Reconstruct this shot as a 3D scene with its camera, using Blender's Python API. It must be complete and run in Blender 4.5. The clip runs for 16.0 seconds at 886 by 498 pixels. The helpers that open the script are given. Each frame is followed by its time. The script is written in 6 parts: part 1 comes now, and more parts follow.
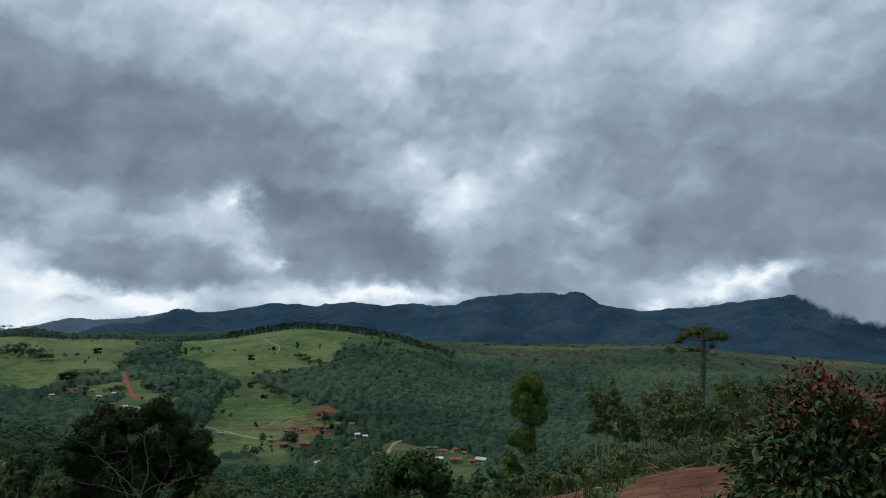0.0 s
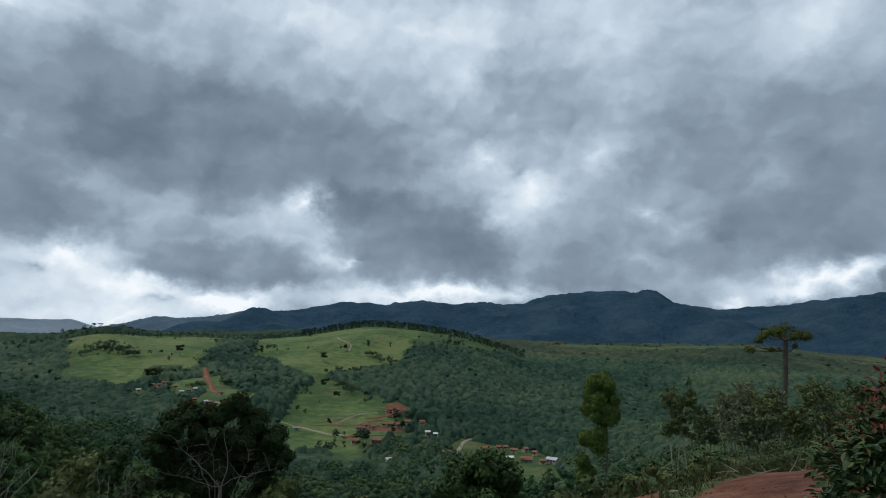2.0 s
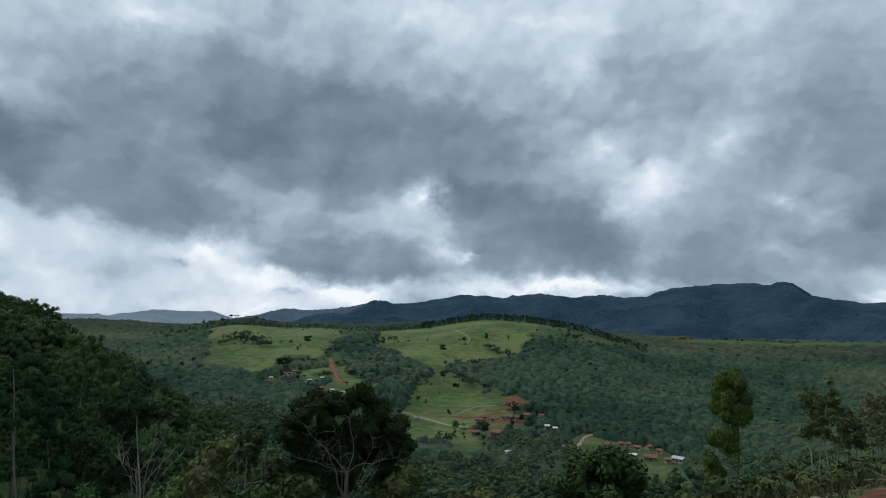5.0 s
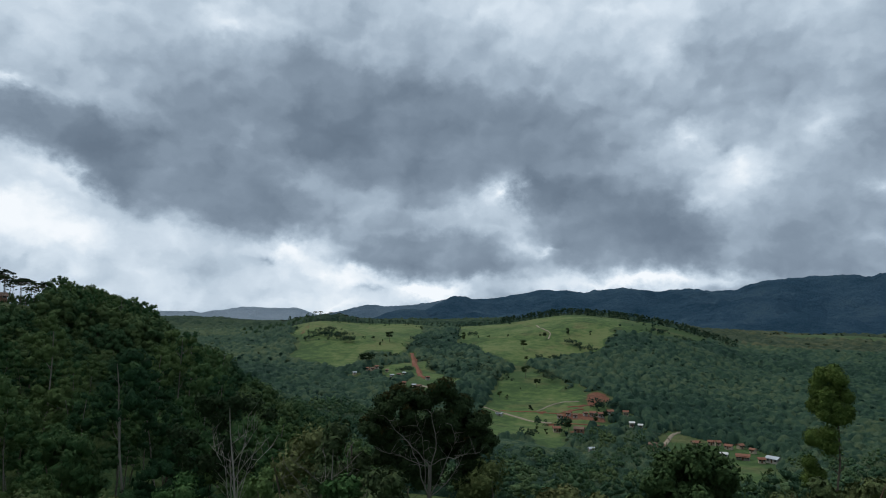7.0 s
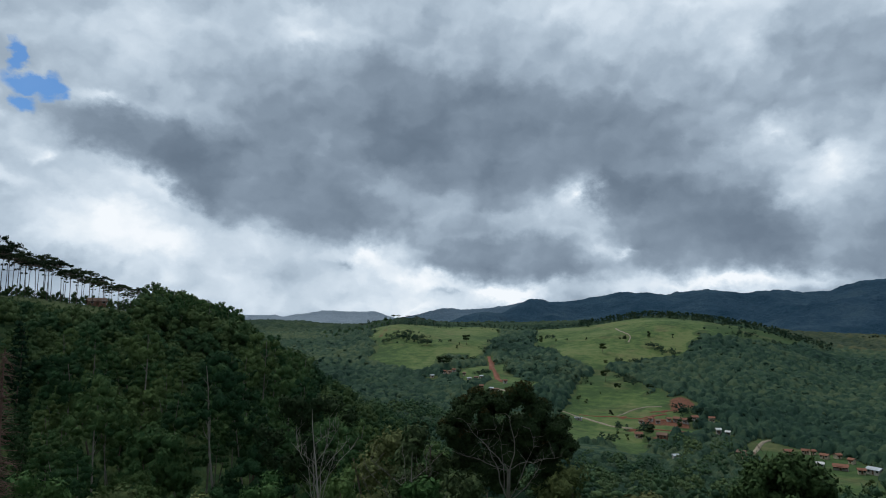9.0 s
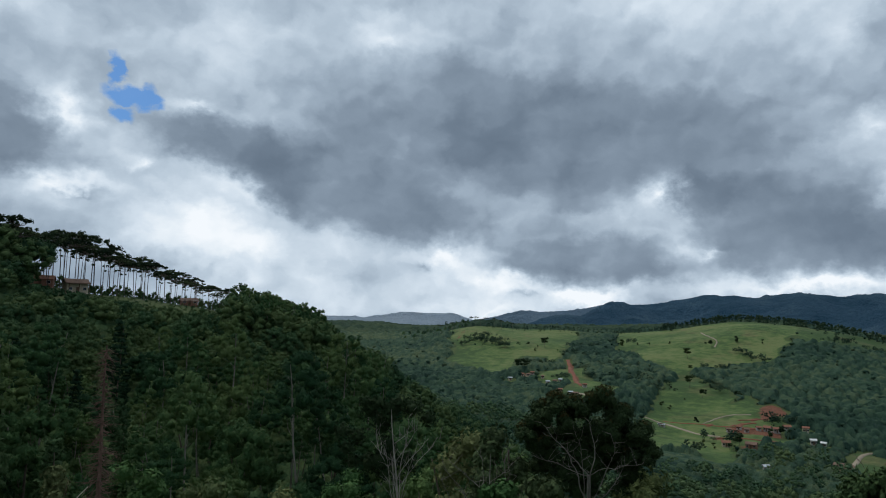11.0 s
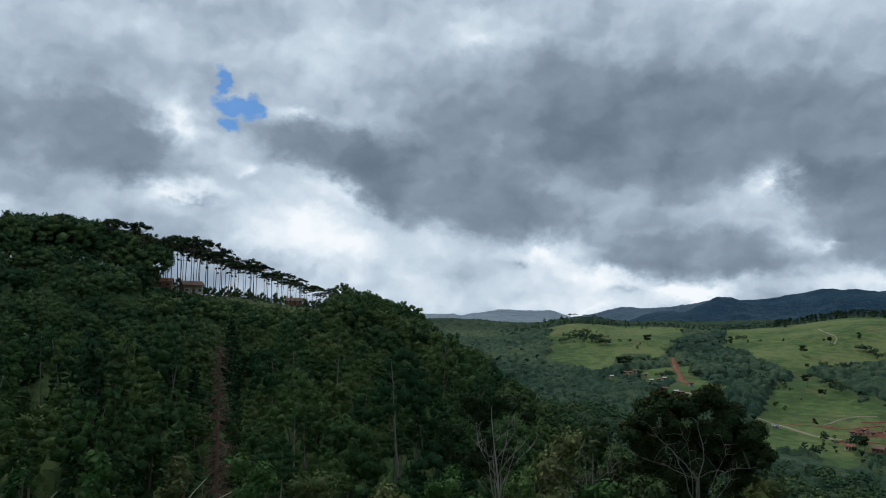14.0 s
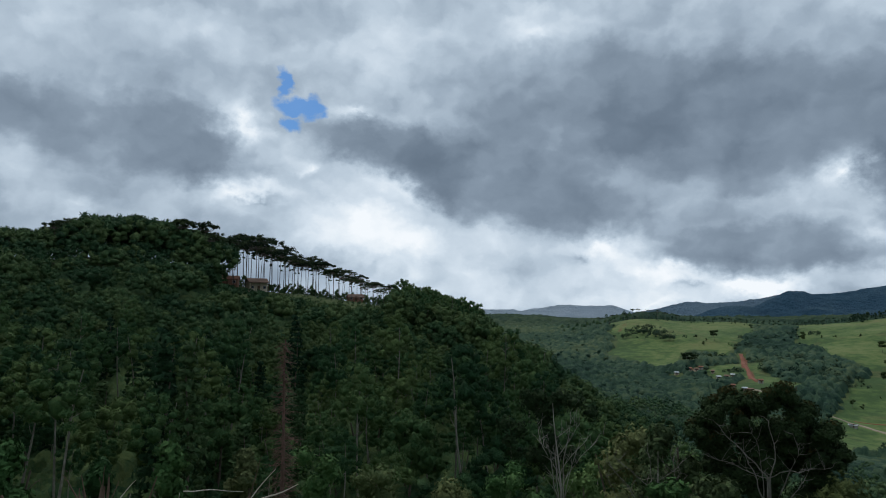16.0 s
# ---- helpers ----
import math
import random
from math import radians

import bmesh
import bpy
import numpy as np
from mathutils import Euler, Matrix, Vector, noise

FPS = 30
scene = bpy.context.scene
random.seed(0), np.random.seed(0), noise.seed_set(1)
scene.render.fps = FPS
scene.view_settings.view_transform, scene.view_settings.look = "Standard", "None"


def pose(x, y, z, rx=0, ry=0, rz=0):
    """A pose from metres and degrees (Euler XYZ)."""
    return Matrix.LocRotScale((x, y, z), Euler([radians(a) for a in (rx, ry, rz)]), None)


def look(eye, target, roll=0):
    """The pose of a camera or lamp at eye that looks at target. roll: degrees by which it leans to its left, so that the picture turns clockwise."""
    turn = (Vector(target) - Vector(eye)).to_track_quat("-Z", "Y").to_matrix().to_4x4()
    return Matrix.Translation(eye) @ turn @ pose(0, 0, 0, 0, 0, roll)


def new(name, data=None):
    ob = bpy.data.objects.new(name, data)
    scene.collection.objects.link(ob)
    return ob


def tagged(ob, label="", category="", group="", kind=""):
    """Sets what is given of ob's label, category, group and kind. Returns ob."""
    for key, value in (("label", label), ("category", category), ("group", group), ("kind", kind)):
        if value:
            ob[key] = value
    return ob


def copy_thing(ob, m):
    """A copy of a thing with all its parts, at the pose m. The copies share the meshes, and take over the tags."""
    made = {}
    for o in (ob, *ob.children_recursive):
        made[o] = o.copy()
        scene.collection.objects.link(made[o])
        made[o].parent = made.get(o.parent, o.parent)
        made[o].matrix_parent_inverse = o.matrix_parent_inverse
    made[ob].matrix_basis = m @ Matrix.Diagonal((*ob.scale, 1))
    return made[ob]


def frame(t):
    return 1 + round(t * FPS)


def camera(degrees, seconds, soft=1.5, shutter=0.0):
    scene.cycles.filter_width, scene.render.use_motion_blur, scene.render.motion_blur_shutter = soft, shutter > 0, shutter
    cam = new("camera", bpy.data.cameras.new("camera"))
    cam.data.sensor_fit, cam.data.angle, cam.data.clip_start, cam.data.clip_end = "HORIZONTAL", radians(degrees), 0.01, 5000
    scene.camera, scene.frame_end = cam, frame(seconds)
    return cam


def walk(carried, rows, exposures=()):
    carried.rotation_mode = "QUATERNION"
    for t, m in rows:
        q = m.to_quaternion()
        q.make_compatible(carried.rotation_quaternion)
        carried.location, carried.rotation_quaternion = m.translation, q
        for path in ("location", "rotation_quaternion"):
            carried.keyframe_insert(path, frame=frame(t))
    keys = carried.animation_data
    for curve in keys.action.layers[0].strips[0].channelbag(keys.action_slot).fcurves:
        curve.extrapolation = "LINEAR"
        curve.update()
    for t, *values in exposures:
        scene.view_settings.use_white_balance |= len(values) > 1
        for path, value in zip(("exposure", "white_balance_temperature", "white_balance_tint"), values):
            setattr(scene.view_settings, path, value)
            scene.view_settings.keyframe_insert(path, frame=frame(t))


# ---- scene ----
# Camera: it turns on the spot, a little ahead of the turning body.
cam = camera(64.9, 16.0, soft=1.0)
EYE, REACH = 1.6, 0.10
ROWS = [
    (0, -0, 7, 0),
    (0.5, 1.51, 6.96, -0.16),
    (1, 3.07, 6.95, -0.01),
    (1.5, 4.51, 6.9, -0.08),
    (2, 5.64, 6.87, -0.17),
    (2.5, 6.85, 6.76, -0.28),
    (3, 8.61, 6.52, -0.33),
    (3.5, 10.68, 6.42, -0.41),
    (4, 12.35, 6.37, -0.48),
    (6.5, 19.92, 5.94, -0.5),
    (7, 21.78, 5.82, -0.34),
    (7.5, 23.63, 5.67, -0.18),
    (8, 25.26, 5.55, -0.11),
    (8.5, 26.63, 5.72, -0.22),
    (9, 28.03, 6.05, -0.21),
    (11.5, 35.91, 6.04, -0.72),
    (12, 37.25, 5.97, -0.53),
    (12.5, 38.26, 5.91, -0.5),
    (13, 39.44, 5.85, -0.57),
    (13.5, 40.92, 5.86, -0.51),
    (14, 42.36, 5.88, -0.42),
    (14.5, 43.59, 5.79, -0.49),
    (15, 44.79, 5.63, -0.41),
    (15.5, 45.94, 5.56, -0.33),
    (16, 47.24, 5.5, -0.28),
]
walk(cam, [(t, pose(-REACH * math.sin(radians(yaw)), REACH * math.cos(radians(yaw)), EYE, 90 + pitch, roll, yaw))
           for t, yaw, pitch, roll in ROWS])


# ---- node helpers ----
class Nodes:
    """Small wrapper that builds node trees from expressions."""

    def __init__(self, tree):
        self.tree = tree
        tree.nodes.clear()

    def add(self, kind, **settings):
        node = self.tree.nodes.new(kind)
        for key, value in settings.items():
            if key == "operation":
                node.operation = value
            elif key == "data_type":
                node.data_type = value
            elif key == "blend_type":
                node.blend_type = value
        return node

    def put(self, socket, value):
        if isinstance(value, bpy.types.NodeSocket):
            self.tree.links.new(value, socket)
        else:
            socket.default_value = value

    def math(self, op, a, b=0.0, c=0.0, clamp=False):
        node = self.add("ShaderNodeMath", operation=op)
        node.use_clamp = clamp
        for i, v in enumerate((a, b, c)):
            self.put(node.inputs[i], v)
        return node.outputs[0]

    def vmath(self, op, a, b=(0, 0, 0), out=0):
        node = self.add("ShaderNodeVectorMath", operation=op)
        self.put(node.inputs[0], a)
        self.put(node.inputs[1], b)
        return node.outputs[out]

    def noise(self, vec, scale, detail=4.0, rough=0.55, distort=0.0, color=False):
        node = self.add("ShaderNodeTexNoise")
        self.put(node.inputs["Vector"], vec)
        node.inputs["Scale"].default_value = scale
        node.inputs["Detail"].default_value = detail
        node.inputs["Roughness"].default_value = rough
        node.inputs["Distortion"].default_value = distort
        return node.outputs["Color" if color else "Fac"]

    def ramp(self, fac, *stops):
        node = self.add("ShaderNodeValToRGB")
        e = node.color_ramp.elements
        while len(e) < len(stops):
            e.new(0.5)
        for el, (at, col) in zip(e, stops):
            el.position, el.color = at, (*col, 1)
        self.put(node.inputs[0], fac)
        return node.outputs[0]

    def mix(self, fac, a, b, blend="MIX"):
        node = self.add("ShaderNodeMix", data_type="RGBA", blend_type=blend)
        self.put(node.inputs[0], fac)
        for i, v in ((6, a), (7, b)):
            self.put(node.inputs[i], (*v, 1) if isinstance(v, tuple) and len(v) == 3 else v)
        return node.outputs[2]

    def remap(self, v, a, b, c=0.0, d=1.0):
        node = self.add("ShaderNodeMapRange")
        for i, x in enumerate((v, a, b, c, d)):
            self.put(node.inputs[i], x)
        return node.outputs[0]


# ---- sky ----
SUN_EL, SUN_AZ = 58.0, -75.0       # height, and turn to the right of the first view
world = bpy.data.worlds.new("sky")
scene.world = world
world.use_nodes = True
W = Nodes(world.node_tree)
way = W.add("ShaderNodeTexCoord").outputs["Generated"]
sep = W.add("ShaderNodeSeparateXYZ")
W.put(sep.inputs[0], way)
DEG = 57.29578
az = W.math("MULTIPLY", W.math("ARCTAN2", sep.outputs[0], sep.outputs[1]), DEG)
el = W.math("MULTIPLY", W.math("ARCSINE", sep.outputs[2]), DEG)
flat = W.add("ShaderNodeCombineXYZ")
W.put(flat.inputs[0], az)
W.put(flat.inputs[1], el)
# the cloud field is bent by turbulence at two sizes
lean = W.vmath("MULTIPLY", flat.outputs[0], (1.0, 1.25, 1.0))
bend = W.vmath("SUBTRACT", W.noise(lean, 0.13, 5, 0.58, color=True), (0.5, 0.5, 0.5))
fine = W.vmath("SUBTRACT", W.noise(lean, 0.36, 6, 0.60, color=True), (0.5, 0.5, 0.5))
bent = W.vmath("ADD", flat.outputs[0], W.vmath("MULTIPLY", bend, (4.0, 3.0, 0)))
bent = W.vmath("ADD", bent, W.vmath("MULTIPLY", fine, (4.0, 3.0, 0)))


def mass(kind, at_az, at_el, half_az, half_el, tilt):
    """How deep a bearing lies inside a mass of cloud, 0 to 1."""
    m = W.add("ShaderNodeMapping")
    m.vector_type = "TEXTURE"
    W.put(m.inputs["Vector"], bent)
    m.inputs["Location"].default_value = (at_az, at_el, 0)
    m.inputs["Rotation"].default_value = (0, 0, radians(tilt))
    m.inputs["Scale"].default_value = (half_az, half_el, 1)
    g = W.add("ShaderNodeTexGradient")
    g.gradient_type = kind
    W.put(g.inputs[0], m.outputs[0])
    return g.outputs["Fac"]


def billow(at_az, at_el, half_az, half_el, tilt, amount, last):
    """A soft mass of cloud: bright where amount is positive, heavy and grey where negative."""
    return W.math("MULTIPLY_ADD", mass("QUADRATIC_SPHERE", at_az, at_el, half_az * 1.5, half_el * 1.5, tilt), amount, last)


def bank(at_az, at_el, half_az, half_el, tilt, amount, last):
    """A heavy mass with a firm edge."""
    deep = W.remap(mass("SPHERICAL", at_az, at_el, half_az * 1.2, half_el * 1.2, tilt), 0.0, 0.42)
    return W.math("MULTIPLY_ADD", W.math("SMOOTH_MIN", deep, 1.0, 0.3), amount, last)


roll = W.vmath("ADD", lean, W.vmath("MULTIPLY", fine, (3.0, 3.0, 0)))
puff = W.add("ShaderNodeTexVoronoi")
puff.feature = "SMOOTH_F1"
W.put(puff.inputs["Vector"], roll)
puff.inputs["Scale"].default_value = 0.17
puff.inputs["Detail"].default_value = 3.0
puff.inputs["Roughness"].default_value = 0.45
puff.inputs["Smoothness"].default_value = 0.7
heap = W.math("SUBTRACT", 0.52, puff.outputs["Distance"])
cover = W.math("MULTIPLY_ADD", W.math("SUBTRACT", W.noise(lean, 0.06, 4, 0.5), 0.5), 0.25, 0.63)
cover = W.math("MULTIPLY_ADD", W.math("SUBTRACT", W.noise(roll, 0.16, 8, 0.55), 0.5), 0.27, cover)
cover = W.math("MULTIPLY_ADD", W.math("SUBTRACT", W.noise(bent, 0.55, 7, 0.6), 0.5), 0.09, cover)
relief = []
for lift in (0.0, 1.0):                  # heaped tops catch the light from above, their undersides lie in shade
    side_on = W.add("ShaderNodeTexVoronoi")
    side_on.feature = "SMOOTH_F1"
    W.put(side_on.inputs["Vector"], W.vmath("ADD", roll, (-0.5 * lift, 0.9 * lift, 0)))
    side_on.inputs["Scale"].default_value = 0.21
    side_on.inputs["Detail"].default_value = 2.0
    side_on.inputs["Roughness"].default_value = 0.5
    side_on.inputs["Smoothness"].default_value = 0.45
    relief.append(side_on.outputs["Distance"])
cover = W.math("MULTIPLY_ADD", W.math("SUBTRACT", relief[1], relief[0]), 0.15, cover)
cover = W.math("MULTIPLY_ADD", heap, W.remap(el, 26.0, 5.0, 0.14, 0.30), cover)
cover = bank(-19.9, 14.3, 13.7, 4.8, -5, -0.20, cover)
cover = billow(-26.3, 14.0, 5.9, 3.2, 0, 0.10, cover)
cover = bank(-8.6, 7.7, 8.2, 3.4, -8, -0.24, cover)
cover = bank(-22.7, 5.2, 9.1, 2.0, 0, -0.16, cover)
cover = bank(23.5, 12.0, 15.0, 6.4, 8, -0.19, cover)
cover = billow(3.2, 18.5, 7.3, 4.1, 0, -0.15, cover)
cover = billow(-0.2, 20.3, 4.5, 3.2, 0, -0.10, cover)
cover = billow(29.6, 6.1, 10.0, 6.8, 0, -0.12, cover)
cover = billow(10.0, 4.9, 15.5, 2.3, 0, -0.14, cover)
cover = billow(31.3, 21.0, 8.2, 3.6, 0, -0.12, cover)
cover = billow(-14.1, 11.3, 3.2, 1.8, -30, -0.18, cover)
cover = billow(-7.9, 24.4, 10.9, 4.5, 0, 0.26, cover)
cover = billow(-4.0, 21.1, 4.5, 3.6, 0, 0.20, cover)
cover = billow(8.5, 23.9, 6.8, 5.0, 0, 0.28, cover)
cover = billow(22.8, 22.5, 8.2, 5.0, 0, 0.20, cover)
cover = billow(-17.2, 24.8, 8.2, 3.6, 0, 0.14, cover)
cover = billow(-2.3, 13.7, 3.4, 1.7, 20, 0.36, cover)
cover = billow(1.7, 11.7, 3.9, 1.9, 0, 0.34, cover)
cover = billow(-0.7, 9.4, 2.7, 2.3, 0, 0.22, cover)
cover = billow(0.3, 12.8, 1.8, 0.5, 15, -0.14, cover)
cover = billow(7.4, 14.3, 3.4, 1.8, 0, 0.22, cover)
cover = billow(10.8, 9.4, 1.9, 1.4, 0, 0.34, cover)
cover = billow(13.4, 8.2, 2.3, 1.5, 0, 0.22, cover)
cover = billow(-16.5, 10.1, 1.6, 2.3, 0, 0.42, cover)
cover = billow(-20.0, 9.0, 4.1, 2.5, 0, 0.24, cover)
cover = billow(-15.5, 6.3, 2.7, 2.3, 20, 0.34, cover)
cover = billow(-13.5, 5.9, 2.3, 0.5, 0, 0.32, cover)
cover = billow(-31.5, 3.8, 6.8, 2.5, -15, 0.42, cover)
cover = billow(-28.7, 3.7, 4.1, 1.0, -15, 0.22, cover)
cover = billow(-24.2, 2.6, 8.6, 1.4, 0, 0.42, cover)
cover = billow(-30.7, 1.3, 6.8, 1.8, 0, 0.34, cover)
cover = billow(-6.2, 3.2, 11.8, 1.1, 0, 0.50, cover)
cover = billow(0.3, 3.3, 4.1, 0.9, 0, 0.22, cover)
cover = billow(22.8, 4.1, 5.9, 1.4, 8, 0.55, cover)
cover = billow(25.5, 4.5, 2.3, 1.1, 0, 0.36, cover)
cover = billow(17.4, 2.3, 2.3, 0.8, 0, 0.45, cover)
cover = billow(20.3, 2.8, 2.7, 0.6, 0, -0.25, cover)
cover = billow(-27.9, 2.5, 4.3, 1.1, 5, -0.34, cover)
cover = bank(-34.9, 17.3, 13.7, 5.2, -10, -0.20, cover)
cover = bank(-42.9, 10.9, 12.3, 3.1, -15, -0.24, cover)
cover = bank(-52.8, 14.2, 7.3, 2.3, -18, -0.14, cover)
cover = bank(-72.2, 13.4, 10.9, 3.0, -6, -0.22, cover)
cover = billow(-67.3, 11.2, 5.0, 1.7, 0, -0.16, cover)
cover = billow(-25.1, 9.7, 10.0, 3.6, 0, -0.14, cover)
cover = billow(-24.0, 4.5, 9.1, 1.5, 0, -0.18, cover)
cover = billow(-39.1, 23.0, 4.8, 3.0, 0, 0.34, cover)
cover = billow(-50.6, 22.6, 8.6, 4.1, 0, 0.20, cover)
cover = billow(-45.3, 19.7, 5.0, 2.3, 0, 0.10, cover)
cover = billow(-76.0, 20.2, 10.9, 3.6, 0, 0.12, cover)
cover = billow(-66.1, 21.4, 8.2, 3.2, 0, 0.16, cover)
cover = billow(-63.7, 15.1, 3.3, 1.9, -40, 0.48, cover)
cover = billow(-54.7, 16.2, 3.9, 1.1, -5, 0.48, cover)
cover = billow(-60.1, 13.0, 3.4, 1.8, 0, 0.20, cover)
cover = billow(-58.3, 11.8, 2.2, 0.9, 0, 0.30, cover)
cover = billow(-63.5, 9.5, 5.0, 1.3, 5, 0.36, cover)
cover = billow(-54.1, 8.0, 10.5, 3.4, -20, 0.30, cover)
cover = billow(-49.0, 5.3, 12.7, 3.9, -10, 0.26, cover)
cover = billow(-57.2, 5.9, 10.5, 3.4, 0, 0.18, cover)
cover = billow(-42.4, 1.7, 9.1, 2.3, 0, 0.22, cover)
cover = billow(-49.9, 9.5, 4.8, 1.1, -25, 0.26, cover)
cover = billow(-34.0, 6.0, 2.7, 1.9, 0, 0.34, cover)
cover = billow(-36.9, 4.9, 4.3, 2.3, 0, 0.20, cover)
cover = billow(-16.2, 10.3, 1.9, 1.5, 0, 0.28, cover)
cover = billow(-75.3, 7.8, 3.2, 1.4, 0, 0.24, cover)
cover = billow(-23.6, 2.6, 5.9, 0.9, 0, 0.22, cover)
cover = billow(-62.2, 9.1, 2.2, 0.5, 5, -0.28, cover)
cover = billow(-35.5, 4.6, 1.9, 0.8, 0, -0.28, cover)
cover = billow(-27.3, 2.5, 3.2, 0.8, 0, -0.16, cover)
tone = W.ramp(cover, (0.0, (0.108, 0.148, 0.200)), (0.20, (0.146, 0.194, 0.256)), (0.40, (0.220, 0.282, 0.358)), (0.54, (0.320, 0.400, 0.490)),
              (0.68, (0.455, 0.548, 0.645)), (0.82, (0.61, 0.70, 0.79)), (0.94, (0.76, 0.825, 0.885)), (1.0, (0.84, 0.885, 0.93)))
blue = W.add("ShaderNodeTexSky")
blue.sky_type = "NISHITA"
blue.sun_disc = False
blue.sun_elevation, blue.sun_rotation = radians(SUN_EL), radians(SUN_AZ)
clear = W.vmath("MULTIPLY", blue.outputs[0], (0.030, 0.056, 0.086))
torn = W.vmath("ADD", flat.outputs[0], W.vmath("MULTIPLY", fine, (3.2, 3.2, 0)))
hole = 0.0
for at_az, at_el, half_az, half_el in (      # the gap of clear sky
    (-59.3, 16.8, 2.30, 0.85),
    (-60.5, 18.4, 0.70, 1.30),
    (-59.7, 15.4, 1.10, 0.80),
    (-58.0, 16.4, 1.40, 0.90),
):
    off = W.vmath("DIVIDE", W.vmath("SUBTRACT", torn, (at_az, at_el, 0)), (0.85 * half_az, 0.85 * half_el, 1))
    hole = W.math("MAXIMUM", hole, W.remap(W.vmath("LENGTH", off, out=1), 1.15, 0.6))
hole = W.math("MULTIPLY", hole, 0.92)
tone = W.mix(hole, tone, clear)
ground_side = W.remap(el, -3.0, 0.0)
tone = W.mix(ground_side, (0.12, 0.14, 0.13), tone)
back = W.add("ShaderNodeBackground")
W.put(back.inputs[0], tone)
back.inputs[1].default_value = 1.07
W.put(W.add("ShaderNodeOutputWorld").inputs[0], back.outputs[0])

sun = new("sun", bpy.data.lights.new("sun", "SUN"))
sun.data.energy, sun.data.angle, sun.data.color = 1.6, radians(40), (1.0, 0.95, 0.88)
sun.matrix_world = look((0, 0, 100), Vector((0, 0, 100)) - Vector((
    math.sin(radians(SUN_AZ)) * math.cos(radians(SUN_EL)), math.cos(radians(SUN_AZ)) * math.cos(radians(SUN_EL)), math.sin(radians(SUN_EL)))))


# ---- materials ----
def material(name, build):
    m = bpy.data.materials.new(name)
    m.use_nodes = True
    n = Nodes(m.node_tree)
    shader = n.add("ShaderNodeBsdfPrincipled")
    n.put(n.add("ShaderNodeOutputMaterial").inputs[0], shader.outputs[0])
    build(n, shader)
    return m


def bump(n, shader, height, strength, distance):
    b = n.add("ShaderNodeBump")
    b.inputs["Strength"].default_value = strength
    b.inputs["Distance"].default_value = distance
    n.put(b.inputs["Height"], height)
    n.put(shader.inputs["Normal"], b.outputs[0])


def place(n):
    return n.add("ShaderNodeNewGeometry").outputs["Position"]


def own(n):
    return n.add("ShaderNodeTexCoord").outputs["Object"]


def value_of(n, name):
    a = n.add("ShaderNodeAttribute")
    a.attribute_name = name
    return a.outputs["Fac"]


def foliage(name, dark, mid, light, size=1.2, per_tree=True, rough=0.8):
    """Leaf mass: hue differs from tree to tree, lump to lump and leaf to leaf."""
    def build(n, s):
        p = place(n)
        isle = n.add("ShaderNodeNewGeometry").outputs["Random Per Island"]
        tree = value_of(n, "tint") if per_tree else n.add("ShaderNodeObjectInfo").outputs["Random"]
        v = n.math("MULTIPLY_ADD", tree, 0.80, n.math("MULTIPLY", isle, 0.16))
        v = n.math("MULTIPLY_ADD", n.math("SUBTRACT", n.noise(p, 0.45 / size, 4, 0.6), 0.5), 0.35, v)
        v = n.math("MULTIPLY_ADD", n.math("SUBTRACT", n.noise(p, 2.2 / size, 5, 0.72), 0.5), 0.90, n.math("ADD", v, 0.06))
        n.put(s.inputs["Base Color"], n.ramp(v, (0.15, dark), (0.5, mid), (0.95, light)))
        s.inputs["Roughness"].default_value = rough
        s.inputs["Specular IOR Level"].default_value = 0.06
        bump(n, s, n.noise(p, 2.2 / size, 5, 0.75), 0.9, 0.5 * size)
    return material(name, build)


def speckled(name, a, b, scale, rough=0.85, depth=0.02, metal=0.0, c=None):
    """Plain matter with two sizes of mottling."""
    def build(n, s):
        p = own(n)
        v = n.math("MULTIPLY_ADD", n.noise(p, scale, 6, 0.6), 0.65, n.math("MULTIPLY", n.noise(p, scale * 0.13, 3), 0.5))
        n.put(s.inputs["Base Color"], n.ramp(v, (0.38, a), (0.72, b)) if c is None else n.ramp(v, (0.35, a), (0.55, b), (0.75, c)))
        s.inputs["Roughness"].default_value, s.inputs["Metallic"].default_value = rough, metal
        s.inputs["Specular IOR Level"].default_value = 0.3
        bump(n, s, n.noise(p, scale * 2, 6, 0.7), 0.6, depth)
    return material(name, build)


